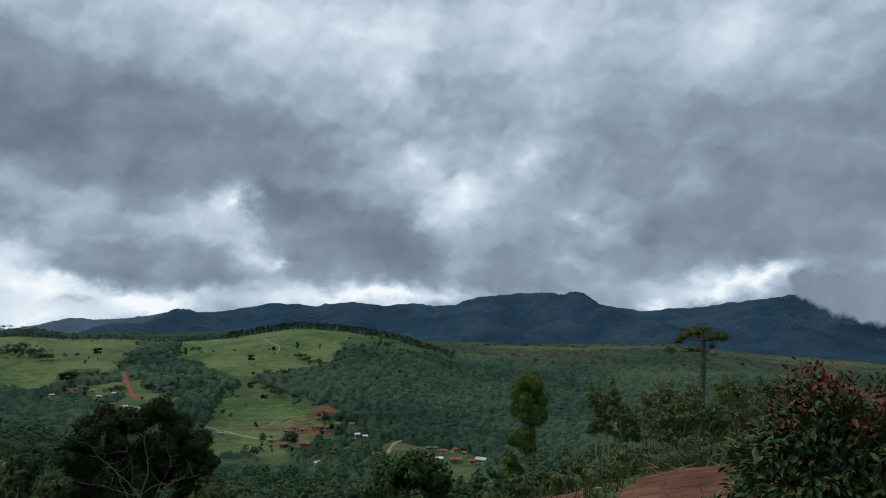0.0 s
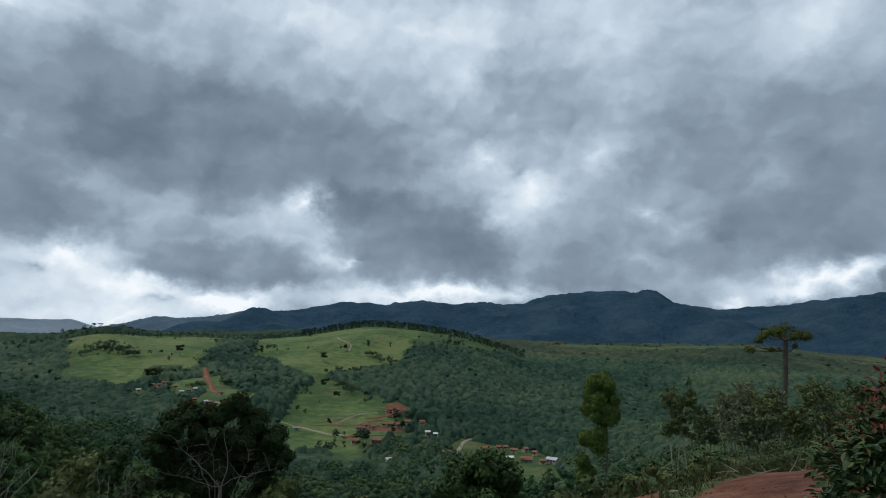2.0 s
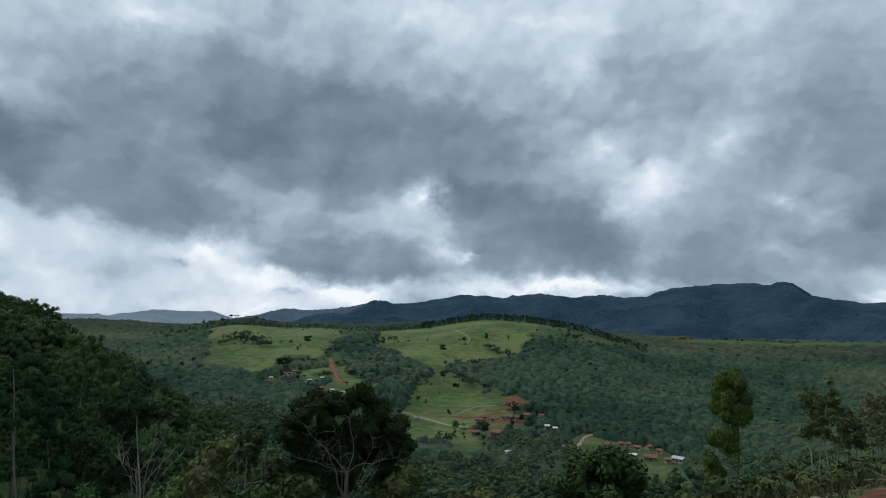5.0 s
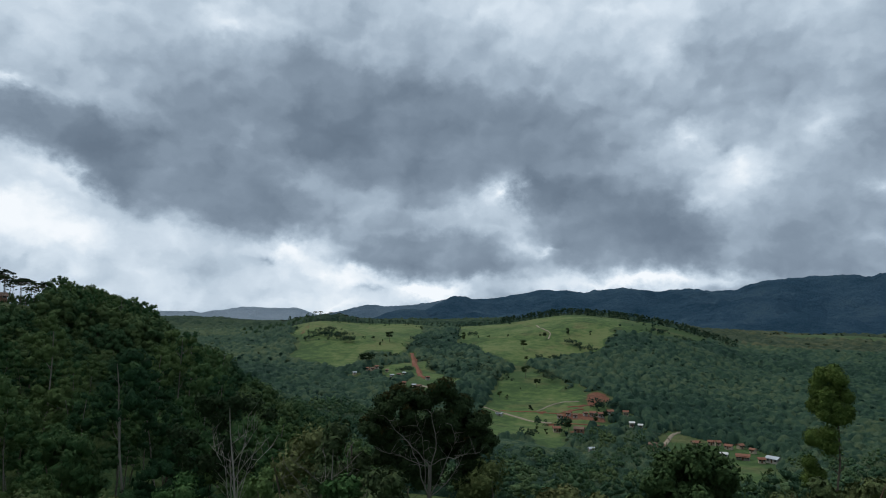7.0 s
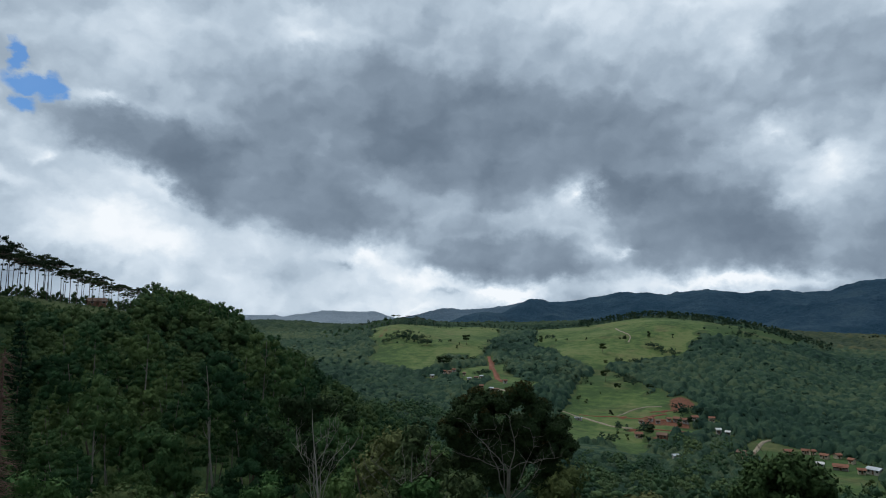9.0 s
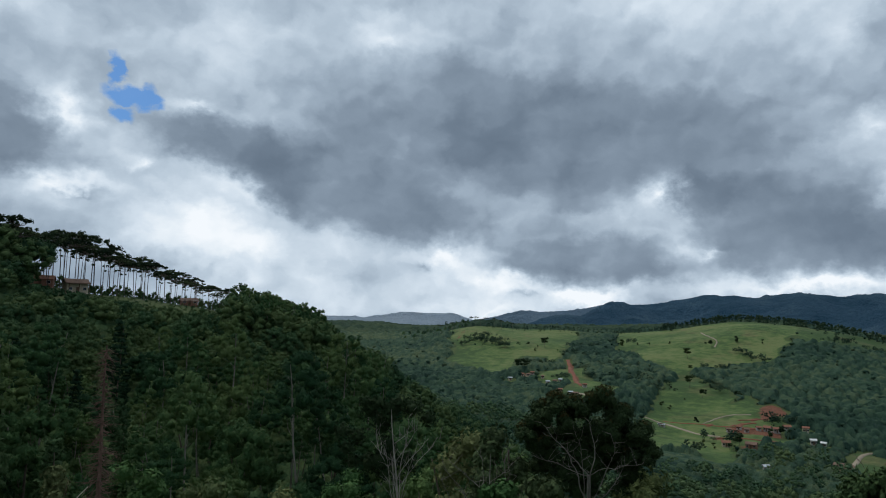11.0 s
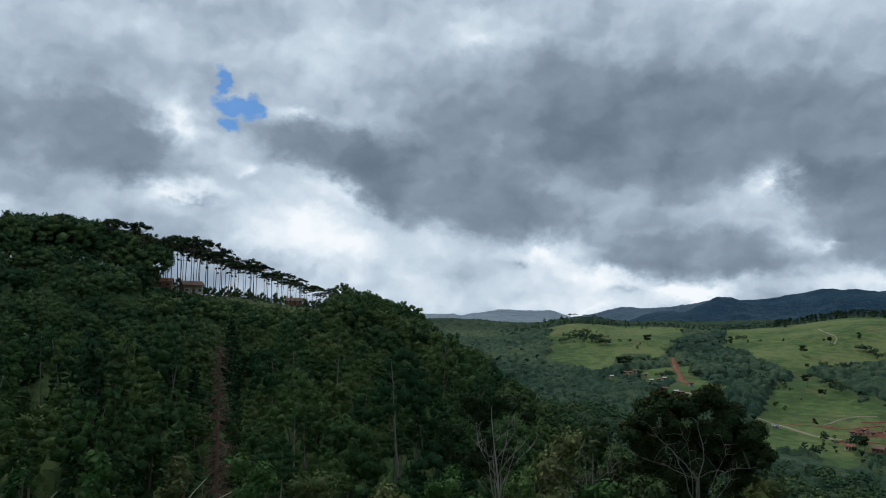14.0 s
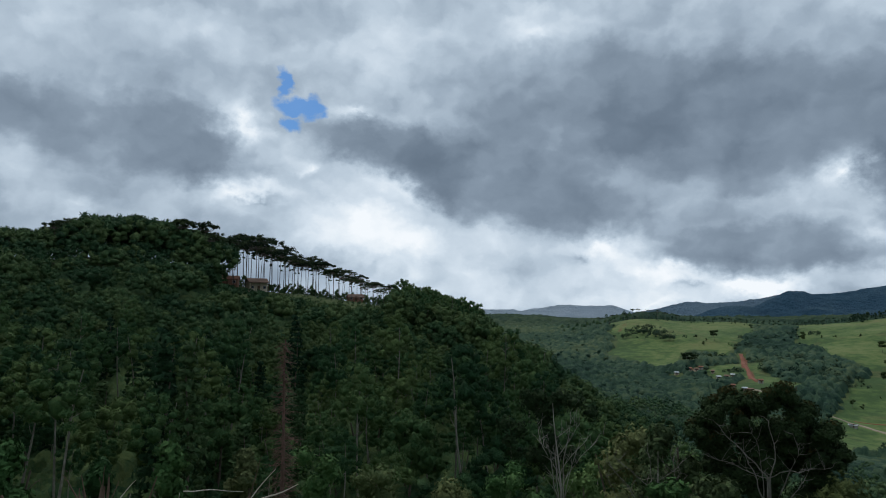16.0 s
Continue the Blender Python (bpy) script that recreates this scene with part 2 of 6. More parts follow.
def land_material():
    def build(n, s):
        p = place(n)
        grass, soil, path = value_of(n, "grass"), value_of(n, "soil"), value_of(n, "path")
        big, mid, small = n.noise(p, 0.012, 4), n.noise(p, 0.12, 6, 0.65), n.noise(p, 3.0, 6, 0.7)
        v = n.math("MULTIPLY_ADD", mid, 0.62, n.math("MULTIPLY_ADD", big, 0.70, n.math("MULTIPLY_ADD", small, 0.15, -0.135)))
        v = n.math("MULTIPLY_ADD", n.math("SUBTRACT", grass, 1.0), 0.5, v)
        turf = n.ramp(v, (0.48, (0.038, 0.074, 0.022)), (0.59, (0.070, 0.116, 0.033)), (0.70, (0.122, 0.150, 0.054)))
        dry = n.remap(n.noise(p, 0.028, 5, 0.65), 0.54, 0.68, 0.0, 0.55)
        turf = n.mix(dry, turf, n.ramp(mid, (0.35, (0.085, 0.082, 0.034)), (0.65, (0.165, 0.135, 0.066))))
        scrub = n.ramp(n.math("MULTIPLY_ADD", small, 0.6, n.math("MULTIPLY", mid, 0.5)),
                       (0.3, (0.026, 0.042, 0.014)), (0.55, (0.052, 0.078, 0.024)), (0.8, (0.090, 0.102, 0.038)))
        rut = n.noise(p, 0.9, 6, 0.7)
        red = n.ramp(n.math("MULTIPLY_ADD", small, 0.35, n.math("MULTIPLY_ADD", rut, 0.75, n.math("MULTIPLY_ADD", mid, 0.3, -0.13))),
                     (0.40, (0.056, 0.024, 0.015)), (0.53, (0.120, 0.046, 0.026)), (0.68, (0.20, 0.095, 0.058)))
        edge = n.math("MULTIPLY_ADD", n.math("SUBTRACT", mid, 0.5), 0.9, grass)
        col = n.mix(n.remap(edge, 0.35, 0.6), scrub, turf)
        edge = n.math("MULTIPLY_ADD", n.math("SUBTRACT", n.noise(p, 0.5, 5, 0.7), 0.5), 0.8, soil)
        col = n.mix(n.remap(edge, 0.4, 0.6), col, red)
        col = n.mix(n.remap(path, 0.35, 0.65), col, n.ramp(small, (0.3, (0.22, 0.19, 0.13)), (0.7, (0.42, 0.36, 0.26))))
        n.put(s.inputs["Base Color"], col)
        s.inputs["Roughness"].default_value = 0.9
        s.inputs["Specular IOR Level"].default_value = 0.15
        bump(n, s, n.math("ADD", small, n.math("MULTIPLY", n.noise(p, 25.0, 4), 0.3)), 0.7, 0.12)
    return material("land", build)


# Distant slopes: the haze of distance is mixed into the three tones.
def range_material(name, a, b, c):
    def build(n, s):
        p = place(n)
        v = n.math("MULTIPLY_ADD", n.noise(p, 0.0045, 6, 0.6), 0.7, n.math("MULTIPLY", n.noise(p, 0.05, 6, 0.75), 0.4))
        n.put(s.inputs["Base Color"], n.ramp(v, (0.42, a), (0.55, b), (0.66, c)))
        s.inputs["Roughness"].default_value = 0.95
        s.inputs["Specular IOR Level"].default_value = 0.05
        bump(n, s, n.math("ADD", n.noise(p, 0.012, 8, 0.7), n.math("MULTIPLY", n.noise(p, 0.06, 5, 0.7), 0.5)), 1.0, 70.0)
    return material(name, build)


LAND = land_material()
# Green woods painted dark blue, for the haze in front of them.
MOUNTAIN = range_material("haze_tinted_wooded_slope", (0.028, 0.076, 0.122), (0.044, 0.100, 0.154), (0.068, 0.128, 0.178))
# Lighter blue: thicker haze put into the colour of the left end.
LEFT_RANGE = range_material("haze_tinted_left_slope", (0.105, 0.170, 0.235), (0.13, 0.200, 0.268), (0.16, 0.232, 0.298))
# Farthest hills: base colour paled nearly to the tone of the haze.
HAZY = range_material("haze_tinted_far_slope", (0.31, 0.39, 0.47), (0.34, 0.42, 0.50), (0.37, 0.45, 0.53))
WOODS = foliage("woodland_leaves", (0.020, 0.052, 0.026), (0.044, 0.093, 0.039), (0.090, 0.133, 0.049), 0.9)
# Leaf greens shifted towards blue, a slight valley haze in the colour.
FAR_WOODS = foliage("haze_tinted_far_leaves", (0.015, 0.038, 0.026), (0.034, 0.068, 0.042), (0.078, 0.106, 0.054), 1.0)
PLATEAU = foliage("plateau_leaves", (0.029, 0.050, 0.032), (0.053, 0.072, 0.042), (0.098, 0.104, 0.053), 2.0)
MID_WOODS = foliage("valley_floor_leaves", (0.034, 0.074, 0.042), (0.070, 0.128, 0.062), (0.124, 0.172, 0.072), 0.9)
PLANTATION = foliage("plantation_leaves", (0.014, 0.034, 0.022), (0.028, 0.054, 0.031), (0.050, 0.074, 0.038), 1.6)
CONIFER = foliage("conifer_needles", (0.013, 0.036, 0.018), (0.028, 0.066, 0.028), (0.056, 0.094, 0.036), 0.6, per_tree=False)
TREE = foliage("tree_leaves", (0.023, 0.060, 0.026), (0.052, 0.112, 0.041), (0.104, 0.154, 0.052), 0.8, per_tree=False)
BARK = speckled("bark", (0.060, 0.045, 0.034), (0.17, 0.14, 0.11), 3.0, 0.9, 0.02)
PALE = speckled("pale_bark", (0.16, 0.145, 0.12), (0.36, 0.33, 0.28), 2.5, 0.85, 0.015)


# ---- mesh helpers ----
def mesh_of(name, verts, tris, mats, smooth=True, mat_index=None, **values):
    """One mesh from arrays; values are per-vertex numbers kept as named layers."""
    verts, tris = np.asarray(verts, np.float32), np.asarray(tris, np.int32)
    me = bpy.data.meshes.new(name)
    k = tris.shape[1]
    me.vertices.add(len(verts))
    me.vertices.foreach_set("co", verts.ravel())
    me.loops.add(tris.size)
    me.loops.foreach_set("vertex_index", tris.ravel())
    me.polygons.add(len(tris))
    me.polygons.foreach_set("loop_start", np.arange(0, tris.size, k, dtype=np.int32))
    me.polygons.foreach_set("use_smooth", np.full(len(tris), smooth))
    for m in (mats if isinstance(mats, (list, tuple)) else [mats]):
        me.materials.append(m)
    if mat_index is not None:
        me.polygons.foreach_set("material_index", np.asarray(mat_index, np.int32))
    for key, val in values.items():
        me.attributes.new(key, "FLOAT", "POINT").data.foreach_set("value", np.asarray(val, np.float32))
    me.update(calc_edges=True)
    me.validate()
    return me


def ico(level):
    bm = bmesh.new()
    bmesh.ops.create_icosphere(bm, subdivisions=level, radius=1.0)
    v = np.array([p.co[:] for p in bm.verts])
    f = np.array([[p.index for p in q.verts] for q in bm.faces])
    bm.free()
    return v, f


ICO = {k: ico(k) for k in (1, 2, 3)}


def join(pieces):
    vs, fs, base = [], [], 0
    for v, f in pieces:
        vs.append(v)
        fs.append(f + base)
        base += len(v)
    return np.concatenate(vs), np.concatenate(fs)


def lump(rng, at, radius, level, rough=0.28, squash=0.8):
    """An uneven clump of leaves."""
    v, f = ICO[level]
    w, ph = rng.standard_normal((4, 3)) * (1.3 + 0.6 * level), rng.uniform(0, 6.28, 4)
    k = 1 + rough * (0.7 * (np.abs(np.sin(v @ w.T + ph)).sum(1) - 2.5) + 0.7 * rng.standard_normal(len(v)).clip(-1.6, 1.6))
    jag = rng.standard_normal(v.shape) * (0.12, 0.06, 0.035)[level - 1]
    return (v * k[:, None] + jag) * radius * np.array([1, 1, squash]) + at, f


def leaves(rng, at, normal, size, count_tris=2):
    """Leaf tufts: small bent blades set on the points `at`, roughly facing `normal`."""
    n = len(at)
    d = normal + 0.42 * rng.standard_normal((n, 3))
    d /= np.linalg.norm(d, axis=1, keepdims=True)
    side = np.cross(d, rng.standard_normal((n, 3)))
    side /= np.linalg.norm(side, axis=1, keepdims=True)
    up = np.cross(side, d)
    s = size * rng.uniform(0.6, 1.4, (n, 1))
    a, b = at - side * s * 0.5, at + side * s * 0.5
    tip, root = at + up * s * 0.9 + d * s * 0.25, at - up * s * 0.8
    if count_tris == 1:
        return np.stack([root, b, tip], 1).reshape(-1, 3), np.arange(n)[:, None] * 3 + np.array([[0, 1, 2]])
    v = np.stack([root, b, tip, a], 1).reshape(-1, 3)
    q = np.arange(n)[:, None] * 4
    return v, np.concatenate([q + np.array([[0, 1, 2]]), q + np.array([[0, 2, 3]])])


def tube(points, radii, sides=6):
    """A tapered limb along points."""
    points, radii = np.asarray(points, float), np.asarray(radii, float)
    way = np.gradient(points, axis=0)
    way /= np.linalg.norm(way, axis=1, keepdims=True) + 1e-9
    ref = np.where(np.abs(way[:, 2:3]) > 0.9, np.array([[1.0, 0, 0]]), np.array([[0, 0, 1.0]]))
    x = np.cross(way, ref)
    x /= np.linalg.norm(x, axis=1, keepdims=True)
    y = np.cross(way, x)
    t = np.linspace(0, 2 * np.pi, sides, endpoint=False)
    v = points[:, None] + radii[:, None, None] * (np.cos(t)[None, :, None] * x[:, None] + np.sin(t)[None, :, None] * y[:, None])
    f = []
    for i in range(len(points) - 1):
        for j in range(sides):
            a, b = i * sides + j, i * sides + (j + 1) % sides
            f += [[a, b, b + sides], [a, b + sides, a + sides]]
    return v.reshape(-1, 3), np.array(f)


def wander(rng, start, way, length, steps=6, bend=0.15, lift=0.0):
    """Points of a crooked limb."""
    way = np.asarray(way, float) / np.linalg.norm(way)
    p, out = np.asarray(start, float), []
    for _ in range(steps + 1):
        out.append(p.copy())
        way = way + bend * rng.standard_normal(3) + np.array([0, 0, lift])
        way /= np.linalg.norm(way)
        p = p + way * length / steps
    return np.array(out)


# ---- the land ----
REACHES = np.array([0.5, 6, 14, 35, 80, 130, 200, 300, 430, 560, 740, 950, 1500, 2200, 4900])
SECTORS = []


def sector(turn, *heights):
    """Heights of the land below or above the eye along one bearing, at the REACHES."""
    SECTORS.append((turn, [-1.6, *heights]))


sector(-180, -1.6, -1, 0, 2, 6, 10, 16, 22, 24, 20, 16, 10, 0, -10)
sector(-120, -1.8, -3, -6, -9, -6, 0, 18, 32, 34, 28, 18, 8, 0, -10)
sector(-85, -2.0, -5, -13, -24, -21, -6, 20, 22, 16, 20, 10, 0, -10, -20)
sector(-70, -1.42, -5, -14, -27, -25, -7, 26, 24, 17, 4, -4, -6, -15, -20)
sector(-65, -1.42, -5, -14, -28, -27, -11, 14, 14, 2, -10, -12, -7, -18, -22)
sector(-60, -1.42, -5, -14, -28, -28, -13, 10.5, 0, -14, -24, -20, -8, -20, -25)
sector(-50, -1.9, -5, -14, -28, -29, -12, 4, -10, -27, -34, -24, -6, -20, -25)
sector(-45, -2.0, -5, -14, -28, -30, -17, -14, -32, -42, -42, -24, 2, -25, -30)
sector(-40, -2.0, -5, -14, -28, -32, -26, -28, -46, -52, -46, -26, -2, -30, -30)
sector(-35, -2.0, -5, -14, -28, -35, -35, -43, -54, -56, -44, -14, -12, -30, -30)
sector(-31.5, -2.0, -5, -14, -28, -37, -42, -52, -60, -57, -44, 2, -5, -30, -30)
sector(-27, -2.0, -5, -14, -28, -38, -47, -60, -63, -53, -41, -9, -4, -30, -30)
sector(-22, -2.0, -5, -13, -27, -38, -48, -62, -64, -51, -40, -14, -3, -30, -30)
sector(-17, -2.0, -5, -13, -26, -38, -50, -64, -68, -62, -39, -7, -2, -30, -30)
sector(-11, -1.9, -5, -12, -25, -38, -51, -66, -72, -61, -41, 14, -8, -30, -30)
sector(-7.5, -1.8, -4.6, -12, -24, -38, -52, -68, -75, -69, -45, 10, -20, -30, -30)
sector(-3, -1.8, -4, -11, -22, -36, -52, -68, -77, -71, -50, -10, -16, -30, -30)
sector(1.5, -1.7, -3.2, -10, -20, -35, -52, -68, -78, -73, -62, -46, -22, -40, -30)
sector(10, -1.65, -2.75, -7.6, -14.6, -30, -50, -66, -76, -75, -67, -52, -22, -50, -30)
sector(14, -1.62, -2.5, -5.8, -10.6, -22, -44, -62, -72, -74, -67, -53, -21, -50, -30)
sector(18, -1.6, -2.3, -5.2, -10, -18, -36, -56, -69, -72, -66, -54, -20, -50, -30)
sector(25, -1.6, -2.0, -4.0, -7, -13, -26, -44, -56, -62, -62, -58, -58, -72, -60)
sector(33, -1.6, -1.9, -3.0, -5, -9, -18, -34, -46, -54, -60, -62, -70, -92, -80)
sector(75, -1.6, -1.6, -1.5, -2, -3, -6, -10, -14, -20, -26, -30, -34, -30, -30)

_a = np.arange(-180, 180.5, 0.5)
_l = np.linspace(math.log(0.5), math.log(4900), 240)
_tab = np.array([np.interp(_l, np.log(REACHES), h) for _, h in SECTORS] + [np.interp(_l, np.log(REACHES), SECTORS[0][1])])
_tab = np.array([np.interp(_a, [s[0] for s in SECTORS] + [180], _tab[:, i]) for i in range(len(_l))]).T


def _soften(t, axis, width):
    k = np.exp(-0.5 * (np.arange(-3 * width, 3 * width + 1) / width) ** 2)
    k /= k.sum()
    pad = [(0, 0), (0, 0)]
    pad[axis] = (3 * width, 3 * width)
    return np.apply_along_axis(lambda r: np.convolve(r, k, "valid"), axis, np.pad(t, pad, mode="edge"))


_tab = _soften(_soften(_tab, 0, 2), 1, 2)
_rng = np.random.default_rng(3)
_lat = _rng.random((256, 256))


def ripple(x, y, size):
    """Smooth random relief, -1 to 1."""
    u, v = np.asarray(x) / size, np.asarray(y) / size
    i, j = np.floor(u).astype(int), np.floor(v).astype(int)
    a, b = u - i, v - j
    a, b = a * a * (3 - 2 * a), b * b * (3 - 2 * b)
    g = lambda p, q: _lat[p % 256, q % 256]
    return 2 * ((g(i, j) * (1 - a) + g(i + 1, j) * a) * (1 - b) + (g(i, j + 1) * (1 - a) + g(i + 1, j + 1) * a) * b) - 1


def height(x, y):
    x, y = np.asarray(x, float), np.asarray(y, float)
    d = np.hypot(x, y).clip(0.5, 4900)
    u = (np.degrees(np.arctan2(x, y)) + 180) / 0.5
    v = (np.log(d) - _l[0]) / (_l[1] - _l[0])
    i, j = np.floor(u).astype(int).clip(0, len(_a) - 2), np.floor(v).astype(int).clip(0, len(_l) - 2)
    a, b = u - i, v - j
    z = (_tab[i, j] * (1 - a) + _tab[i + 1, j] * a) * (1 - b) + (_tab[i, j + 1] * (1 - a) + _tab[i + 1, j + 1] * a) * b
    s = (d / 300).clip(0.02, 1.3)
    z = z + s * (2.2 * ripple(x, y, 75) + 0.9 * ripple(x, y, 31) + 0.3 * ripple(x, y, 9)) + 0.05 * ripple(x, y, 1.1)
    return z + EYE


def at(turn, reach):
    """Plan place from a bearing to the right of the first view, and a distance."""
    return reach * math.sin(radians(turn)), reach * math.cos(radians(turn))


# ---- plan of the fields, cuts and roads: bearing and distance ----
FIELDS = {
    "saddle_paddock": [(-34.0, 1080), (-33.7, 931), (-33.5, 730), (-32.9, 720), (-31.9, 718), (-30.6, 684), (-29.4, 676), (-28.5, 716), (-28.0, 780), (-26.4, 775), (-25.6, 735), (-25.0, 780), (-24.2, 841), (-23.5, 924), (-23.3, 1080)],
    "hilltop_paddock": [(-20.6, 1080), (-20.3, 840), (-18.3, 745), (-16.7, 706), (-16.2, 684), (-15.3, 675), (-14.9, 712), (-13.7, 732), (-11.9, 752), (-10.2, 748), (-9.3, 762), (-8.7, 806), (-8.1, 845), (-7.6, 920), (-7.0, 1090)],
    "terrace_slope": [(-16.2, 708), (-15.1, 714), (-13.5, 667), (-12.4, 602), (-12.0, 582), (-11.5, 614), (-10.4, 606), (-10.2, 554), (-12.0, 543), (-13.8, 530), (-17.7, 525), (-17.7, 585), (-17.0, 626)],
    "terrace_paddock": [(-18.7, 479), (-17.7, 525), (-13.8, 530), (-10.2, 554), (-8.7, 560), (-9.4, 504), (-7.8, 511), (-8.3, 483), (-10.5, 467), (-11.8, 455), (-11.8, 405), (-13.1, 388), (-14.2, 398), (-15.1, 414), (-17.4, 410), (-18.7, 386)],
    "rough_pasture": [(-7.6, 912), (-7.2, 1000), (-5, 1040), (-2.8, 1040), (-0.8, 1039), (-2.0, 920), (-4.1, 882), (-6.2, 851), (-7.5, 861)],
    "plateau_clearing": [(1.5, 1360), (8, 1300), (15, 1310), (19.5, 1360), (20.5, 1480), (14, 1640), (4, 1620)],
    "yard_paddock": [(-26.3, 668), (-24.1, 698), (-24.0, 639), (-25.1, 608), (-26.4, 625)],
    "road_paddock": [(-23.0, 718), (-22.6, 638), (-20.8, 616), (-20.7, 548), (-22.5, 536), (-25.4, 506), (-25.4, 553), (-24.1, 571), (-23.8, 600), (-24.1, 698)],
    "spur_pasture": [(9.5, 52), (17, 40), (19, 60), (19, 100), (12, 112), (9.5, 92)],
    "village_green": [(-4, 500), (0, 472), (3.2, 445), (4.6, 372), (2.5, 350), (-1, 398), (-4.5, 436)],
}
GRASS_TONE = {"terrace_slope": 0.76, "terrace_paddock": 0.90, "rough_pasture": 0.74, "spur_pasture": 0.56, "plateau_clearing": 0.74, "village_green": 0.92, "road_paddock": 0.9}   # grass tone by freshness; darker terraces also paint the hilltop's sun patch by contrast
CUTS = {
    "building_plot": [(-10.2, 587), (-9.3, 602), (-8.5, 588), (-8.5, 568), (-10.3, 553)],
    "terrace_cut": [(-12.6, 512), (-9.0, 520), (-8.8, 500), (-12.4, 494)],
    "lower_cut": [(-11.6, 462), (-10.6, 464), (-10.6, 448), (-11.6, 446)],
    "yard": [(-27.9, 660), (-27.2, 664), (-27.1, 648), (-27.8, 646)],
    "slip": [(-32.85, 945), (-32.6, 945), (-33.0, 885), (-33.25, 885)],
    "near_track": [(4, 9.2), (10.4, 9.7), (11.2, 11.5), (10.9, 13.6), (8, 14.2), (4.5, 13.4)],
    "track_bend": [(12.6, 8.6), (18, 8.2), (30, 7.0), (30, 15.5), (20.8, 15.5), (16.4, 14.2), (14.0, 12.2)],
}
TRACKS = [   # half width, soil or gravel, course
    (2.0, "soil", [(-24.3, 770), (-24.15, 731), (-24.15, 690), (-23.8, 655), (-23.75, 625), (-23.2, 590)]),
    (0.9, "path", [(-14.2, 924), (-13.6, 861), (-13.0, 841), (-13.3, 812)]),
    (1.4, "path", [(-24.5, 560), (-19, 522), (-17.5, 517), (-16.5, 504), (-15.3, 496), (-14.2, 487), (-12.6, 482)]),
    (0.7, "path", [(-14.4, 514), (-13.5, 530), (-12.6, 546), (-11.5, 554), (-10.6, 556)]),
    (0.8, "soil", [(-17.4, 522), (-15.6, 517), (-13.8, 514), (-12.0, 509), (-9.3, 517)]),
    (1.0, "soil", [(-12.0, 531), (-10.7, 542), (-9.8, 553)]),
    (0.9, "soil", [(-12.4, 511), (-11.5, 525), (-10.2, 535)]),
    (0.8, "soil", [(-13.6, 478), (-10.5, 482), (-8.7, 490)]),
    (1.5, "path", [(-4.9, 437), (-4.4, 464), (-3.9, 489), (-3.2, 505), (-2.2, 503), (-0.8, 492)]),
]


def plan(points):
    return np.array([at(*p) for p in points])


def inside(x, y, poly):
    hit = np.zeros(x.shape, bool)
    for (x0, y0), (x1, y1) in zip(poly, np.roll(poly, -1, axis=0)):
        c = (y0 > y) != (y1 > y)
        hit ^= c & (x < (x1 - x0) * (y - y0) / (y1 - y0 + 1e-12) + x0)
    return hit


def off_line(x, y, line):
    best = np.full(x.shape, 1e9)
    for (x0, y0), (x1, y1) in zip(line[:-1], line[1:]):
        dx, dy = x1 - x0, y1 - y0
        t = (((x - x0) * dx + (y - y0) * dy) / (dx * dx + dy * dy)).clip(0, 1)
        best = np.minimum(best, np.hypot(x - x0 - t * dx, y - y0 - t * dy))
    return best


def cover_at(x, y):
    """Grass, bare soil and gravel at plan places, 0 to 1."""
    g, s, p = (np.zeros(x.shape) for _ in range(3))
    stray = 7.0 * (np.hypot(x, y) / 600).clip(0, 1)          # the wood's edge wanders
    wx, wy = x + stray * (ripple(x, y, 26) + 0.6 * ripple(x, y, 9)), y + stray * (ripple(y, x, 26) + 0.6 * ripple(y, x, 9))
    for name_, poly in FIELDS.items():
        g[inside(wx, wy, plan(poly))] = GRASS_TONE.get(name_, 1.0)
    for poly in CUTS.values():
        edge = plan(poly)
        gap = off_line(x, y, np.concatenate([edge, edge[:1]]))
        soft = max(0.5, 0.012 * float(np.hypot(*edge[0])))
        s[:] = np.maximum(s, (0.5 + np.where(inside(x, y, edge), gap, -gap) / soft).clip(0, 1))
    for half, what, line in TRACKS:
        near = ((half * 1.4 - off_line(x, y, plan(line))) / (half * 0.8)).clip(0, 1)
        if what == "soil":
            s[:] = np.maximum(s, near)
        else:
            p[:] = np.maximum(p, near)
    return g, s, p


# ---- ground sheet ----
turns = np.concatenate([np.arange(-180, -92, 4.0), np.arange(-92, 40, 0.43), np.arange(40, 180, 4.0)])
reach = np.concatenate([[0.0], np.geomspace(0.6, 6, 22), np.geomspace(6.1, 16, 56), np.geomspace(16.2, 60, 44), np.geomspace(61, 1150, 165)[1:], np.geomspace(1160, 4900, 26)])
tg, rg = np.meshgrid(np.radians(turns), reach, indexing="ij")
gx, gy = rg * np.sin(tg), rg * np.cos(tg)
gz = height(gx, gy)
nr, nt_ = len(reach), len(turns)
idx = np.arange(nr * nt_).reshape(nt_, nr)
nxt = np.roll(idx, -1, axis=0)
quads = np.stack([idx[:, :-1], idx[:, 1:], nxt[:, 1:], nxt[:, :-1]], -1).reshape(-1, 4)
g_, s_, p_ = cover_at(gx.ravel(), gy.ravel())
ground = new("ground", mesh_of("ground", np.stack([gx, gy, gz], -1).reshape(-1, 3), quads, LAND, grass=g_, soil=s_, path=0 * p_))
tagged(ground, "hilly land with green paddocks, scrub and red earth cuts", "ground", kind="structure")


# ---- roads and tracks: ribbons laid on the land ----
GRAVEL = speckled("pale_gravel", (0.15, 0.125, 0.09), (0.31, 0.26, 0.19), 0.8, 0.9, 0.03)
